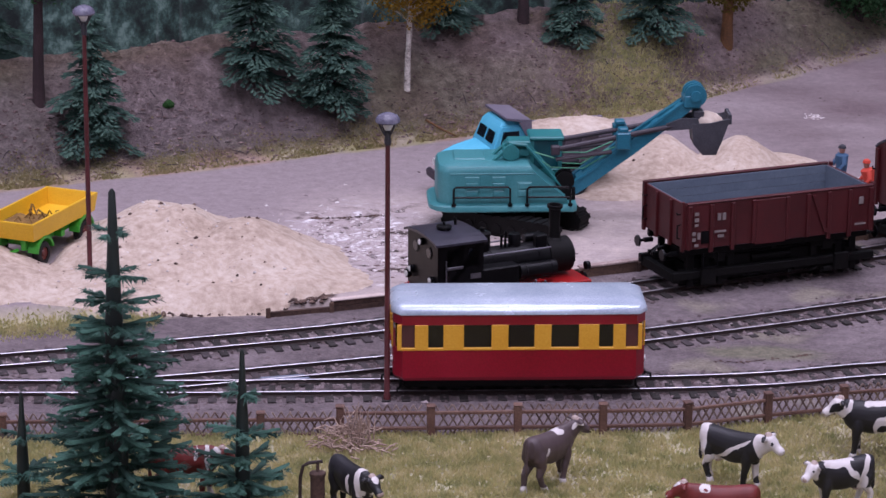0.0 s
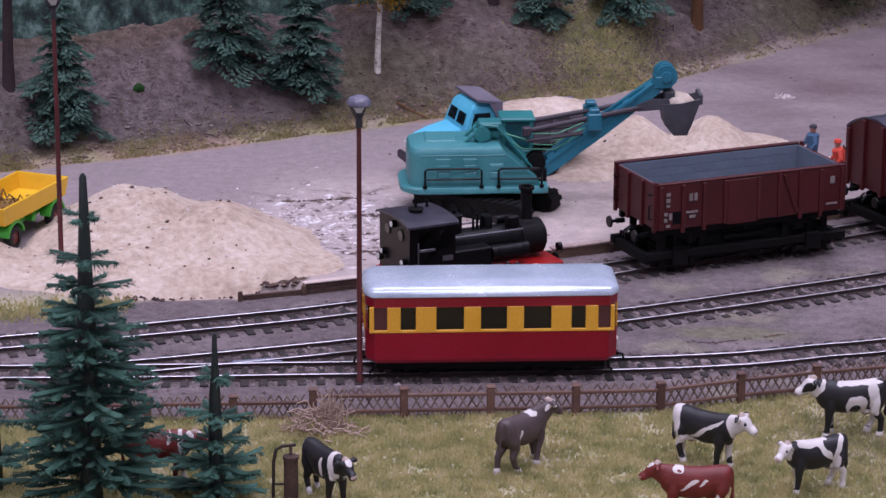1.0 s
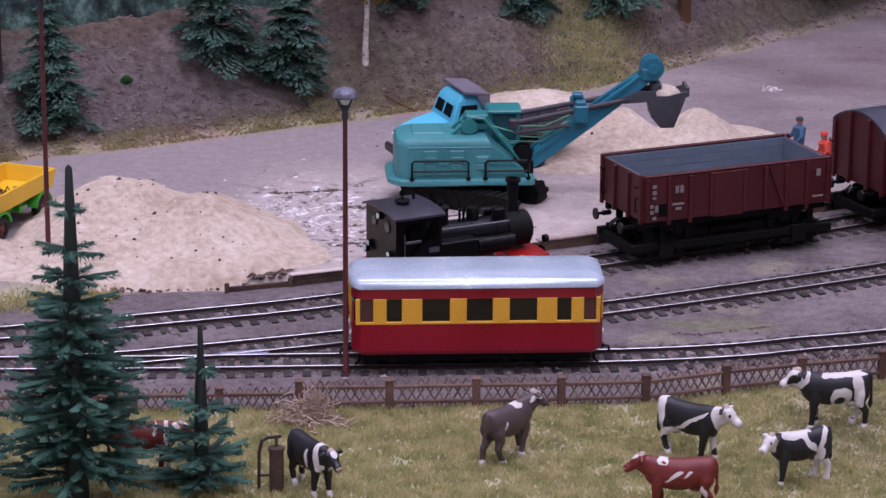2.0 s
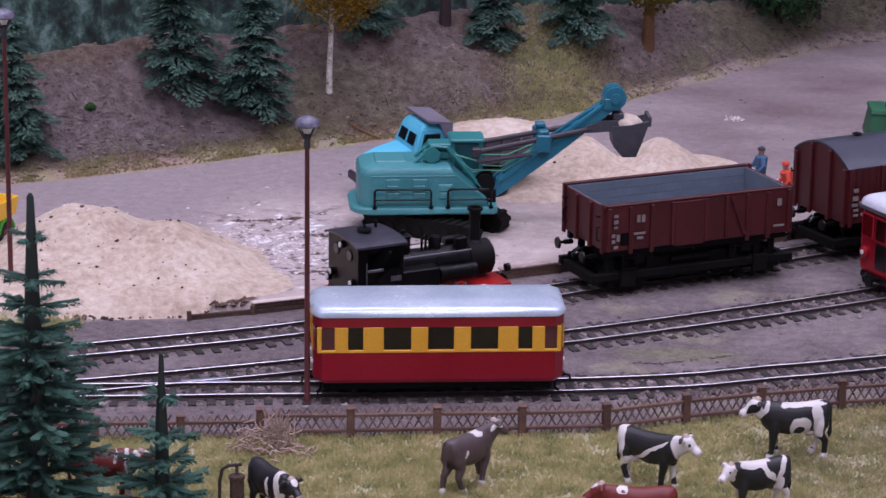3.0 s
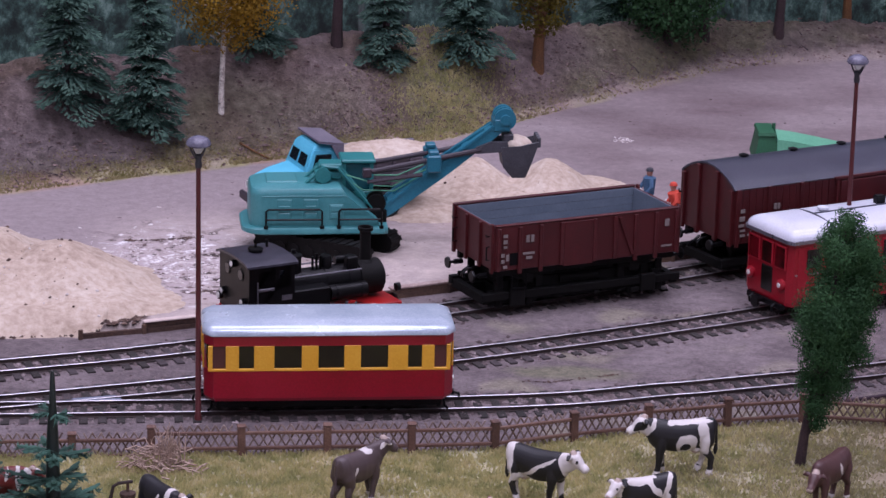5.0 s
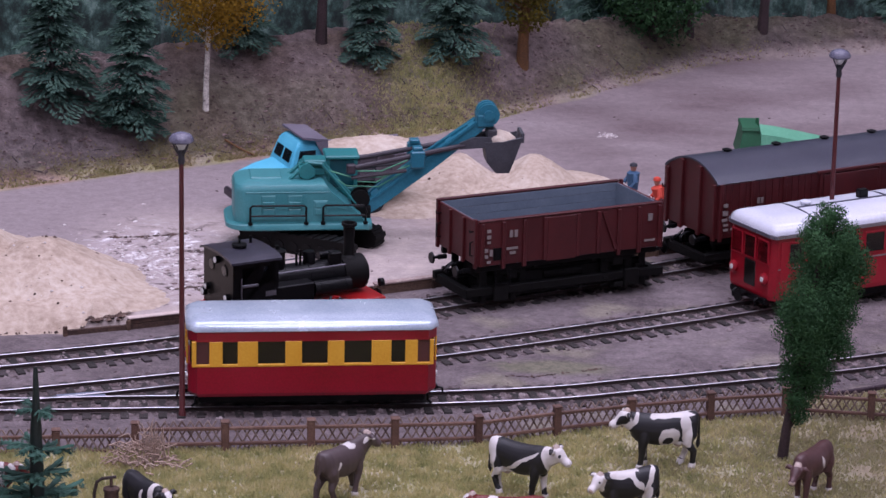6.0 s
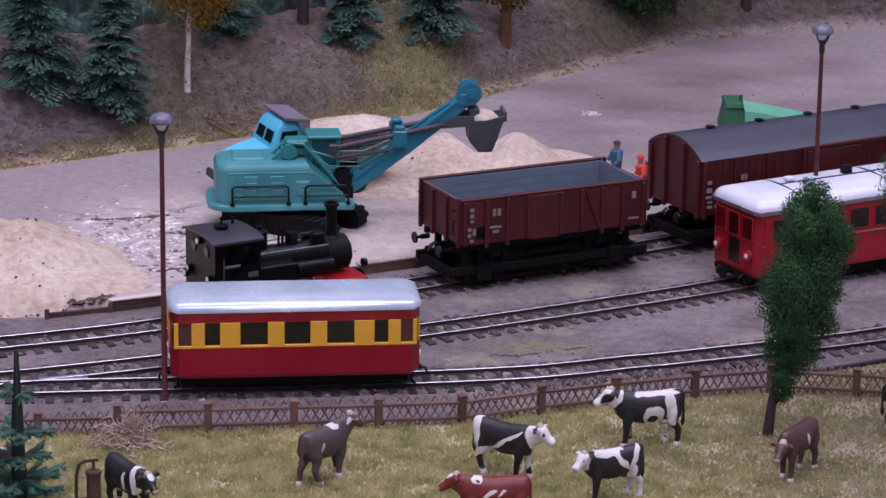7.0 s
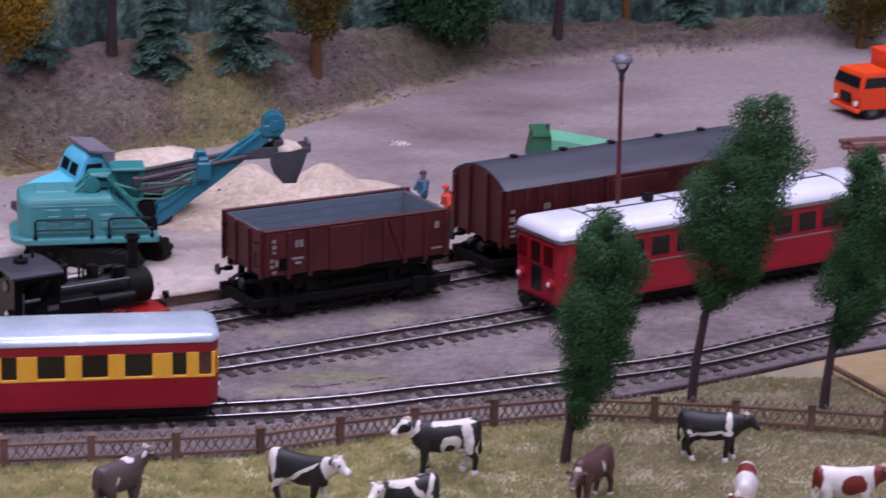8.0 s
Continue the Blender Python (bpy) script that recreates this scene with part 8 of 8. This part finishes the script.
blades("pasture_grass", "short dry olive-yellow grass of the pasture", 90000, in_pasture, 1.6, M["grass"], 81)
blades("pale_pasture_grass", "short bleached grass of the pasture", 60000, lambda r: in_pasture(r, True), 1.1, M["grass_pale"], 85)
blades("verge_grass", "dry grass tufts along the foot of the bank", 12000, on_verge, 0.9, M["grass_dry"], 82)
blades("trackside_grass", "dry grass beside the sand heap", 5000, by_track, 1.2, M["grass"], 83)
blades("bank_grass", "thin green grass on the bank", 7000, on_moss, 1.3, M["grass"], 84)


def pebbles(name, label, count, place, lo, hi, mat, seed, flat=0.7):
    r = random.Random(seed)
    verts, faces = [], []
    n = 0
    while n < count:
        p = place(r)
        if p is None:
            continue
        n += 1
        x, y = p
        z, s, a = land(x, y), lo + (hi - lo) * r.random() ** 3, r.uniform(0, 6.283)
        sx, sy, sz = s * r.uniform(0.7, 1.5), s * r.uniform(0.6, 1.1), s * flat * r.uniform(0.6, 1.1)
        k = len(verts)
        for ux, uy, uz in ((1, 0, 0.1), (0.2, 1, -0.1), (-1, 0.1, 0.1), (-0.1, -1, 0), (0.15, 0.1, 1), (0, 0, -1)):
            px, py = ux * sx * math.cos(a) - uy * sy * math.sin(a), ux * sx * math.sin(a) + uy * sy * math.cos(a)
            verts.append(((x + px) * MM, (y + py) * MM, (z + 0.3 * sz + uz * sz) * MM))
        faces += [(k, k + 1, k + 4), (k + 1, k + 2, k + 4), (k + 2, k + 3, k + 4), (k + 3, k, k + 4), (k + 1, k, k + 5), (k + 2, k + 1, k + 5), (k + 3, k + 2, k + 5), (k, k + 3, k + 5)]
    mesh = bpy.data.meshes.new(name)
    mesh.from_pydata(verts, [], faces)
    mesh.materials.append(mat)
    return tagged(new(name, mesh), label, "stones", kind="stuff")


def along_tracks(r):
    line = (line_near, line_near, line_middle, line_far)[r.randrange(4)]
    p = line[r.randrange(len(line))]
    return (p[0] + r.gauss(0, 6), p[1] + r.gauss(0, 6.5)) if -200 < p[0] < 360 else None


def on_chalk(r):
    x, y = -28 + r.gauss(0, 22), 160 + r.gauss(0, 24)
    return (x, y) if y > float(np.interp(x, EDGE_X, EDGE_Y)) + 4 else None


def on_bank(r):
    x = r.uniform(-220, 330)
    b = float(np.interp(x, BASE_X, BASE_Y))
    return x, b + abs(r.gauss(0, 40)) + 2


def over_yard(r):
    x, y = r.uniform(-100, 330), r.uniform(90, 500)
    e, b = float(np.interp(x, EDGE_X, EDGE_Y)), float(np.interp(x, BASE_X, BASE_Y))
    return (x, y) if e + 5 < y < b else None


pebbles("ballast_grit", "loose grey-brown grit between the sleepers", 30000, along_tracks, 0.3, 1.25, M["grit"], 91)
def on_crack(r):
    (xa, ya), (xb, yb) = CRACKS[r.randrange(len(CRACKS))]
    u = r.random()
    return xa + u * (xb - xa) + r.gauss(0, 0.7), ya + u * (yb - ya) + r.gauss(0, 0.7)


def on_torn_edge(r):
    x = r.uniform(104, 137)
    return (x, float(np.interp(x, (104, 113, 124, 137), (53.3, 53, 58, 65))) + r.gauss(0, 0.5)) if nz(x, 0, 5, 104) > -0.15 else None


def round_pit(r):
    a, q = r.uniform(0, 6.283), 2.6 + r.gauss(0, 1.3)
    return 140.3 + q * math.cos(a), 383 + 1.2 * q * math.sin(a)


pebbles("crack_clods", "dark crumbs along the broken slab edges", 420, on_crack, 0.25, 0.9, M["dark_clods"], 101, 0.5)
pebbles("torn_edge_clods", "dark crumbs along a torn edge between the tracks", 160, on_torn_edge, 0.2, 0.7, M["dark_clods"], 103, 0.5)
pebbles("pit_crumbs", "pale crumbs round a shallow pit in the yard", 60, round_pit, 0.3, 0.9, M["rubble"], 102, 0.4)
pebbles("white_rubble", "pale broken stone in the yard", 1500, on_chalk, 0.2, 1.3, M["rubble"], 92, 0.4)
pebbles("dark_rubble", "dark broken bits among the pale stone", 160, on_chalk, 0.2, 1.3, M["bank_litter"], 97, 0.4)


def on_heap_edge(r):
    x = r.uniform(-92, -31)
    return x, float(np.interp(x, EDGE_X, EDGE_Y)) + abs(r.gauss(0, 3.5)) + 1


pebbles("edge_clods", "dark clods along the ragged foot of the sand heap", 420, on_heap_edge, 0.3, 1.6, M["dark_clods"], 99, 0.6)
pebbles("bank_litter", "small stones and litter on the earth bank", 6500, on_bank, 0.25, 1.4, M["bank_litter"], 93, 0.45)
pebbles("yard_stones", "scattered small stones on the yard", 500, over_yard, 0.2, 0.9, M["grit"], 94, 0.5)


def on_heap(r):
    x, y = (-92 + r.gauss(0, 26), 118 + r.gauss(0, 22)) if r.random() < 0.85 else (90 + r.gauss(0, 22), 272 + r.gauss(0, 18))
    return x, y


def heap_stones(name, label, count, lo, hi, mat, seed):
    """Stones lying on the sand heaps: each is dropped from above onto the surface."""
    r = random.Random(seed)
    deps = bpy.context.evaluated_depsgraph_get()
    verts, faces, n = [], [], 0
    while n < count:
        x, y = on_heap(r)
        hit, place, _, _, ob, _ = scene.ray_cast(deps, Vector((x * MM, y * MM, 0.06)), Vector((0, 0, -1)))
        n += 1
        if not hit or not ob.name.startswith("sand_mound"):
            continue
        s, k = lo + (hi - lo) * r.random() ** 2, len(verts)
        a = r.uniform(0, 6.283)
        for ux, uy, uz in ((1, 0, 0.1), (0.2, 0.8, -0.1), (-1, 0.1, 0.1), (-0.1, -0.8, 0), (0.15, 0.1, 0.7), (0, 0, -0.7)):
            px, py = s * (ux * math.cos(a) - uy * math.sin(a)), s * (ux * math.sin(a) + uy * math.cos(a))
            verts.append((place.x + px * MM, place.y + py * MM, place.z + (uz + 0.2) * s * MM))
        faces += [(k, k + 1, k + 4), (k + 1, k + 2, k + 4), (k + 2, k + 3, k + 4), (k + 3, k, k + 4), (k + 1, k, k + 5), (k + 2, k + 1, k + 5), (k + 3, k + 2, k + 5), (k, k + 3, k + 5)]
    mesh = bpy.data.meshes.new(name)
    mesh.from_pydata(verts, [], faces)
    mesh.materials.append(mat)
    return tagged(new(name, mesh), label, "stones", kind="stuff")


heap_stones("dark_heap_stones", "dark bits of stone on the sand heaps", 80, 0.3, 1.1, M["dark_clods"], 95)
heap_stones("pale_heap_stones", "pale bits of stone on the sand heaps", 110, 0.3, 0.9, M["rubble"], 96)


def twigs(name, label, count, place, seed):
    r = random.Random(seed)
    bm = bmesh.new()
    for k in range(count):
        x, y = place(r)
        a, l = r.uniform(0, 6.283), r.uniform(1.5, 5.5)
        p = [(x + u * l * math.cos(a + 0.3 * u), y + u * l * math.sin(a + 0.3 * u)) for u in (0, 0.5, 1)]
        tube(bm, [(px, py, land(px, py) + 0.25 + r.uniform(0, 0.3)) for px, py in p], [0.25, 0.22, 0.1], n=4)
    return tagged(part(name, finish(bm), M["bark_grey"], None), label, "twigs", kind="stuff")


twigs("bank_twigs", "dry twigs scattered on the earth bank", 90, on_bank, 98)
bm = bmesh.new()
tube(bm, [(-24, 333, land(-24, 333) + 0.6), (-17, 330, land(-17, 330) + 0.9), (-10, 325, land(-10, 325) + 0.6)], [0.45, 0.42, 0.3], n=7)
tagged(part("fallen_branch", finish(bm), M["bark_orange"], None, smooth=True), "dry fallen branch lying on the bank", "branch")


# ---------------------------------------------------------------- cow figurines: one plain mesh each
def patched(name, main, pale, spots, blush, islands):
    """Two-tone figure paint: pale inside the given ellipsoids (centre and radii in mm, radius 0: endless), beige at the blush points, dark at the islands."""
    m = bpy.data.materials.new(name)
    m.use_nodes = True
    n, l = m.node_tree.nodes, m.node_tree.links
    b = n["Principled BSDF"]
    b.inputs["Roughness"].default_value = 0.48
    tc = n.new("ShaderNodeTexCoord")
    wob = n.new("ShaderNodeTexNoise")
    wob.inputs["Scale"].default_value, wob.inputs["Detail"].default_value = 260, 2
    l.new(tc.outputs["Object"], wob.inputs["Vector"])
    mm = n.new("ShaderNodeVectorMath")
    mm.operation = "MULTIPLY_ADD"
    mm.inputs[1].default_value = (1000, 1000, 1000)
    l.new(tc.outputs["Object"], mm.inputs[0])
    off = n.new("ShaderNodeVectorMath")
    off.operation = "MULTIPLY_ADD"
    off.inputs[1].default_value, off.inputs[2].default_value = (2.2, 0, 2.2), (-1.1, 0, -1.1)
    l.new(wob.outputs["Color"], off.inputs[0])
    l.new(off.outputs[0], mm.inputs[2])

    def field(rows):
        last = None
        for cx, cy, cz, rx, ry, rz, turn in rows:
            q = n.new("ShaderNodeMapping")
            q.vector_type = "TEXTURE"
            q.inputs["Location"].default_value = (cx, cy, cz)
            q.inputs["Rotation"].default_value = (0, -radians(turn), 0)
            q.inputs["Scale"].default_value = [v or 1e6 for v in (rx, ry, rz)]
            l.new(mm.outputs[0], q.inputs["Vector"])
            ln = n.new("ShaderNodeVectorMath")
            ln.operation = "LENGTH"
            l.new(q.outputs[0], ln.inputs[0])
            out = ln.outputs["Value"]
            if last is not None:
                mi = n.new("ShaderNodeMath")
                mi.operation = "MINIMUM"
                l.new(last, mi.inputs[0])
                l.new(out, mi.inputs[1])
                out = mi.outputs[0]
            last = out
        mr = n.new("ShaderNodeMapRange")
        mr.inputs["From Min"].default_value, mr.inputs["From Max"].default_value = 1.03, 0.97
        l.new(last, mr.inputs["Value"])
        return mr.outputs["Result"]

    def tone(code, k):
        t = n.new("ShaderNodeMix")
        t.data_type = "RGBA"
        c = lin(code)
        t.inputs["A"].default_value = [v * (1 - k) for v in c[:3]] + [1]
        t.inputs["B"].default_value = [min(1, v * (1 + k)) for v in c[:3]] + [1]
        l.new(wob.outputs["Fac"], t.inputs["Factor"])
        return t.outputs["Result"]
    m1 = n.new("ShaderNodeMix")
    m1.data_type = "RGBA"
    l.new(field(spots), m1.inputs["Factor"])
    l.new(tone(main, 0.3), m1.inputs["A"])
    l.new(tone(pale, 0.12), m1.inputs["B"])
    m2 = n.new("ShaderNodeMix")
    m2.data_type = "RGBA"
    l.new(field(blush), m2.inputs["Factor"])
    l.new(m1.outputs["Result"], m2.inputs["A"])
    l.new(tone("aa988e", 0.15), m2.inputs["B"])
    m3 = n.new("ShaderNodeMix")
    m3.data_type = "RGBA"
    l.new(field(islands), m3.inputs["Factor"])
    l.new(m2.outputs["Result"], m3.inputs["A"])
    l.new(tone(main if pale == TONES["cow_white"] else "2a1a18", 0.2), m3.inputs["B"])
    l.new(m3.outputs["Result"], b.inputs["Base Color"])
    return m


TONES = {"cow_black": "17161a", "cow_white": "cfc9c6", "cow_brown": "4c3f40", "cow_red": "681f1a", "cow_rust": "4a302f"}


def cow(m, label, main, patches, head=(7.0, 0.0, 2.0), pale_head=True, pale_legs=3.4, pale="cow_white", size=1.0, stride=0.0, islands=(), cheek=False):
    """patches: pale spots on the flanks as x, z, radius x, radius z, turn, side (0: both); islands: dark ones over them, alike; head: reach, sideways and rise of the head from the shoulder."""
    bm = bmesh.new()
    lift = 1.3

    def ring(c, wy, wz, n=22, tilt=0.0, square=0.8):
        out = []
        for k in range(n):
            a = 2 * math.pi * k / n
            y = wy * math.copysign(abs(math.cos(a)) ** square, math.cos(a))
            z = wz * math.copysign(abs(math.sin(a)) ** square, math.sin(a))
            y *= 1 - 0.16 * math.sin(a) if z > 0 else 1 - 0.10 * abs(math.sin(a))
            out.append((c[0] - tilt * z, c[1] + y, c[2] + z))
        return out
    prof = [(-10.9, 13.2, 0.9, 1.6), (-10.6, 12.9, 2.2, 3.0), (-9.6, 12.4, 3.1, 3.8), (-8, 12.0, 3.5, 4.3), (-6, 11.7, 3.3, 4.4), (-3.5, 11.1, 3.5, 4.7), (-1, 10.8, 3.7, 4.9), (1.5, 10.8, 3.6, 4.9), (4, 11.1, 3.3, 4.8), (6.4, 11.4, 3.0, 4.7), (8.2, 11.7, 2.6, 4.2), (9.6, 12.2, 1.9, 3.2), (10.2, 12.6, 1.0, 1.8)]
    loft(bm, [ring((x, 0, z + lift), w, h) for x, z, w, h in prof])
    hx, hy, hz = head
    s0, s1 = Vector((5.6, 0, 12.0 + lift)), Vector((7.4 + hx * 0.62, hy * 0.7, 13.8 + hz + lift))
    loft(bm, [ring(s0.lerp(s1, u), 2.5 - 0.85 * u, 4.1 - 1.9 * u, 16, 0.35) for u in np.linspace(0, 1, 7)])
    d = Vector((hx * 0.9, hy, -abs(hx) * 0.55)).normalized()
    side = Vector((-d.y, d.x, 0)).normalized()
    up = side.cross(d) * -1
    hd = s1 + Vector((0, 0, 0.6))
    rings = []
    for u, w, h, drop in ((-1.8, 0.9, 1.0, 0), (-1.2, 1.75, 1.9, 0), (0.3, 2.05, 2.15, 0), (1.7, 1.7, 1.8, 0.1), (3.0, 1.25, 1.4, 0.3), (4.2, 1.4, 1.4, 0.3), (5.0, 1.35, 1.2, 0.3), (5.5, 0.8, 0.7, 0.3)):
        c = hd + d * u - up * drop
        rings.append([c + side * w * math.cos(2 * math.pi * k / 14) + up * h * math.sin(2 * math.pi * k / 14) for k in range(14)])
    loft(bm, rings)
    poll = hd - d * 0.8 + Vector((0, 0, 1.25))
    bmesh.ops.create_icosphere(bm, subdivisions=2, radius=1.2, matrix=Matrix.Translation(poll))
    for s in (-1, 1):
        e = hd - d * 0.7 + side * s * 1.3 + Vector((0, 0, 0.7))
        tube(bm, [e, e + side * s * 1.5 + Vector((0, 0, 0.15)), e + side * s * 2.9 - Vector((0, 0, 0.4))], [0.5, 1.0, 0.35], n=8)
    for x, y, sw in ((-8.4, 2.1, -0.9 - stride), (-7.8, -2.1, 1.2 + stride), (6.0, 2.0, 1.2 + stride), (5.4, -2.0, -0.7 - stride)):
        if x < 0:
            pts, rad = [(x, y * 0.5, 14.5), (x, y * 0.7, 12.6), (x + 0.2, y * 0.85, 10.6), (x + 0.9, y, 7.9), (x - 0.8 + 0.3 * sw, y, 5.4), (x - 0.3 + 0.7 * sw, y, 2.4), (x + sw, y, 1.3), (x + 0.4 + sw, y, -0.1)], [1.2, 2.2, 2.3, 1.6, 1.1, 0.88, 1.1, 1.25]
        else:
            pts, rad = [(x, y * 0.5, 13.5), (x, y * 0.7, 11.5), (x + 0.2, y * 0.9, 9.2), (x + 0.3 + 0.2 * sw, y, 7), (x + 0.5 * sw, y, 5.0), (x + 0.8 * sw, y, 2.3), (x + sw, y, 1.3), (x + 0.4 + sw, y, -0.1)], [1.0, 1.9, 1.75, 1.3, 1.08, 0.86, 1.08, 1.22]
        tube(bm, pts, rad, n=12)
    tube(bm, [(-10.5, 0, 15.4 + lift), (-11.2, 0, 14.2 + lift), (-11.4, 0.2, 9.5), (-11.2, 0.2, 7.2), (-11.1, 0.2, 5.6)], [0.6, 0.5, 0.5, 0.8, 0.3], n=7)
    bmesh.ops.create_icosphere(bm, subdivisions=2, radius=1.7, matrix=Matrix.Translation((-5.0, 0, 6.6 + lift)))
    finish(bm)
    for v in bm.verts:
        v.co *= size

    def spot(x, z, rx, rz, turn=0, near=0):
        return x, 3.2 * near, z + lift, rx, 2.9 * abs(near), rz, turn
    spots = [spot(*q) for q in patches]
    if pale_legs:
        spots.append((0, 0, 0, 0, 0, pale_legs, 0))
    face = hd + d * 1.6
    top = hd + d * 0.6 + Vector((0.2, 0, 1.2))
    if pale_head is not None:
        spots.append((face.x + 0.3, face.y, face.z, 4.2, 4.2, 4.0, 0) if pale_head else (top.x, top.y, top.z, 1.8, 1.2, 1.4, 0))
    tip = hd + d * 5.0
    beige = [(tip.x, tip.y, tip.z, 0.7, 1.2, 0.7, 0), (poll.x, poll.y, poll.z + 0.7, 1.3, 1.5, 0.9, 0), (-5.0, 0, 6.0 + lift, 1.6, 1.5, 1.3, 0)]
    dark = [spot(*q) for q in islands]
    for s in (-1, 1):
        eye = hd + d * 1.4 + side * s * 1.75 + up * 0.5
        dark.append((eye.x, eye.y, eye.z, 0.5, 0.5, 0.42, 0))
        if cheek:
            jaw = hd + d * 1.3 + side * s * 2.2 - up * 0.4
            dark.append((jaw.x, jaw.y, jaw.z, 2.7, 1.5, 1.6, -28))
    mouth = hd + d * 4.2 - up * 1.7
    dark.append((mouth.x, mouth.y, mouth.z, 1.6, 1.6, 0.55, -30))
    scaled = [[tuple(v * size for v in q[:6]) + q[6:] for q in rows] for rows in (spots, beige, dark)]
    ob = part("cow_figurine", bm, patched("figure_paint", TONES[main], TONES[pale], *scaled), None, smooth=True, m=m, sharp=80)
    skin = ob.modifiers.new("moulded", "REMESH")
    skin.mode, skin.voxel_size, skin.use_smooth_shade = "VOXEL", 0.00032, True
    soft = ob.modifiers.new("softened", "SMOOTH")
    soft.factor, soft.iterations = 0.5, 3
    return tagged(ob, label, "cow figurine", "cows on the pasture")


cow(at(57.5, -70, 0, 57), "grey-brown plastic cow figurine with pale forehead on the pasture", "cow_brown", [(-5.2, 11.0, 0.6, 1.5, -20), (2.2, 15.2, 1.8, 0.8), (9.2, 15.6, 1.6, 0.7, 30)], head=(6.4, -1.6, 1.0), pale_head=False, size=1.0, pale_legs=1.7, stride=1.0)
cow(at(111.7, -62.5, 0, -29), "black and white plastic cow figurine with white head, by the fence", "cow_black", [(-9.2, 11.0, 2.0, 7.5), (-5.0, 6.3, 4.5, 1.3), (1.2, 10.6, 7.0, 0.55, 32), (10.6, 12.5, 2.2, 5.0, 20), (6, 4.5, 2.5, 4.5, 0, 1), (-8, 4, 3, 4.5, 0, 1)], head=(8.0, 0, 0.6), size=1.0, pale_legs=1.8)
cow(at(143.5, -80, 0, 208), "black and white plastic cow figurine with turned white head", "cow_black", [(2.0, 15.4, 5.6, 1.5), (-7.0, 12.8, 4.6, 0.9, -62), (-1.8, 12.4, 4.2, 1.0, 48), (-6.2, 7.4, 1.3, 3.2, 10), (-8.4, 3.0, 2.6, 3.6), (6, 3.5, 2.5, 4.5, 0, -1)], head=(6.6, 2.6, 0.2), size=0.93, pale_legs=2.0, islands=[(-2.8, 13.9, 1.1, 1.7, -24), (8.6, 13.4, 1.2, 2.4, 20)])
cow(at(155, -32, 0, 192), "black and white plastic cow figurine beside the lattice fence", "cow_black", [(-1.6, 9.0, 3.2, 3.3, -14), (-2.6, 15.6, 7.0, 0.9, -3), (-6.9, 11.5, 1.6, 5.6, -6), (-3.8, 6.4, 4.2, 1.1), (9.2, 14.2, 0.6, 3.6, 32), (6, 4, 2.5, 4.5, 0, -1), (-8, 3, 3, 3.6, 0, -1)], head=(7.2, 0, 0.9), size=1.03, pale_legs=1.8, islands=[(-1.2, 7.9, 1.6, 1.5)], cheek=True)
cow(at(108.7, -108, 0, 183), "glossy red-brown plastic cow figurine with white streaks", "cow_red", [(1.5, 11.0, 3.0, 0.6, -38), (-2.7, 11.8, 1.6, 0.5, -34), (4.6, 15.3, 1.8, 1.1), (-7.5, 6.4, 0.6, 2.2, -15)], head=(6.6, 0, 0.4), pale_head=False, size=0.97, pale_legs=1.6, islands=[(4.4, 15.0, 0.8, 0.5)])
cow(at(2.5, -103, 0, -52), "black and white plastic cow figurine beside the gate post", "cow_black", [(2.4, 10.5, 0.8, 3.2), (6.6, 13, 1.3, 5.5, 14), (8.6, 9.4, 1.8, 0.7, 20), (-10.5, 14, 1, 1.6)], head=(7.8, 0, -0.6), pale_head=False, size=0.95, pale_legs=2.6)
cow(at(-48, -94, 0, 8), "red-brown plastic cow figurine behind the plastic firs", "cow_red", [(6.5, 13, 0.9, 4), (3.2, 14, 0.5, 2), (9.5, 14, 1.2, 2)], head=(7, 0, -1.0), pale_head=False, size=0.95)
cow(at(200, -55, 0, 238), "dark rust-brown plastic cow figurine with lowered head under the tree", "cow_rust", [(-2.0, 11.0, 0.7, 2.6, -24)], head=(6.6, 0.8, -3.4), pale_head=None, pale_legs=1.5, size=0.93)
cow(at(240.5, -15.5, 0, -8), "black plastic cow figurine with white collar near the fence", "cow_black", [(5.6, 13.2, 1.0, 4.0), (5.4, 9.8, 1.8, 0.9), (-1, 9.2, 6.4, 0.6, 12), (-7, 9.4, 1.2, 0.8, -40)], head=(7.5, 0, -0.4), pale_head=None, size=0.94, pale_legs=2.2)
cow(at(245.3, -71, 0, 262), "white plastic cow figurine with red-brown head and back patch", "cow_white", [(-5, 15, 3.2, 3.0)], head=(6.6, -3.2, -4.6), pale="cow_red", size=0.94, pale_legs=0)
cow(at(277, -65, 0, 2), "white plastic cow figurine with red-brown rump, head and flank patch", "cow_white", [(1.4, 10.4, 4.2, 3.4, 12), (10.6, 13, 2.8, 5), (-11, 13, 2.6, 4.6)], head=(7.5, 0, 0.2), pale="cow_red", size=0.93, pale_legs=0)
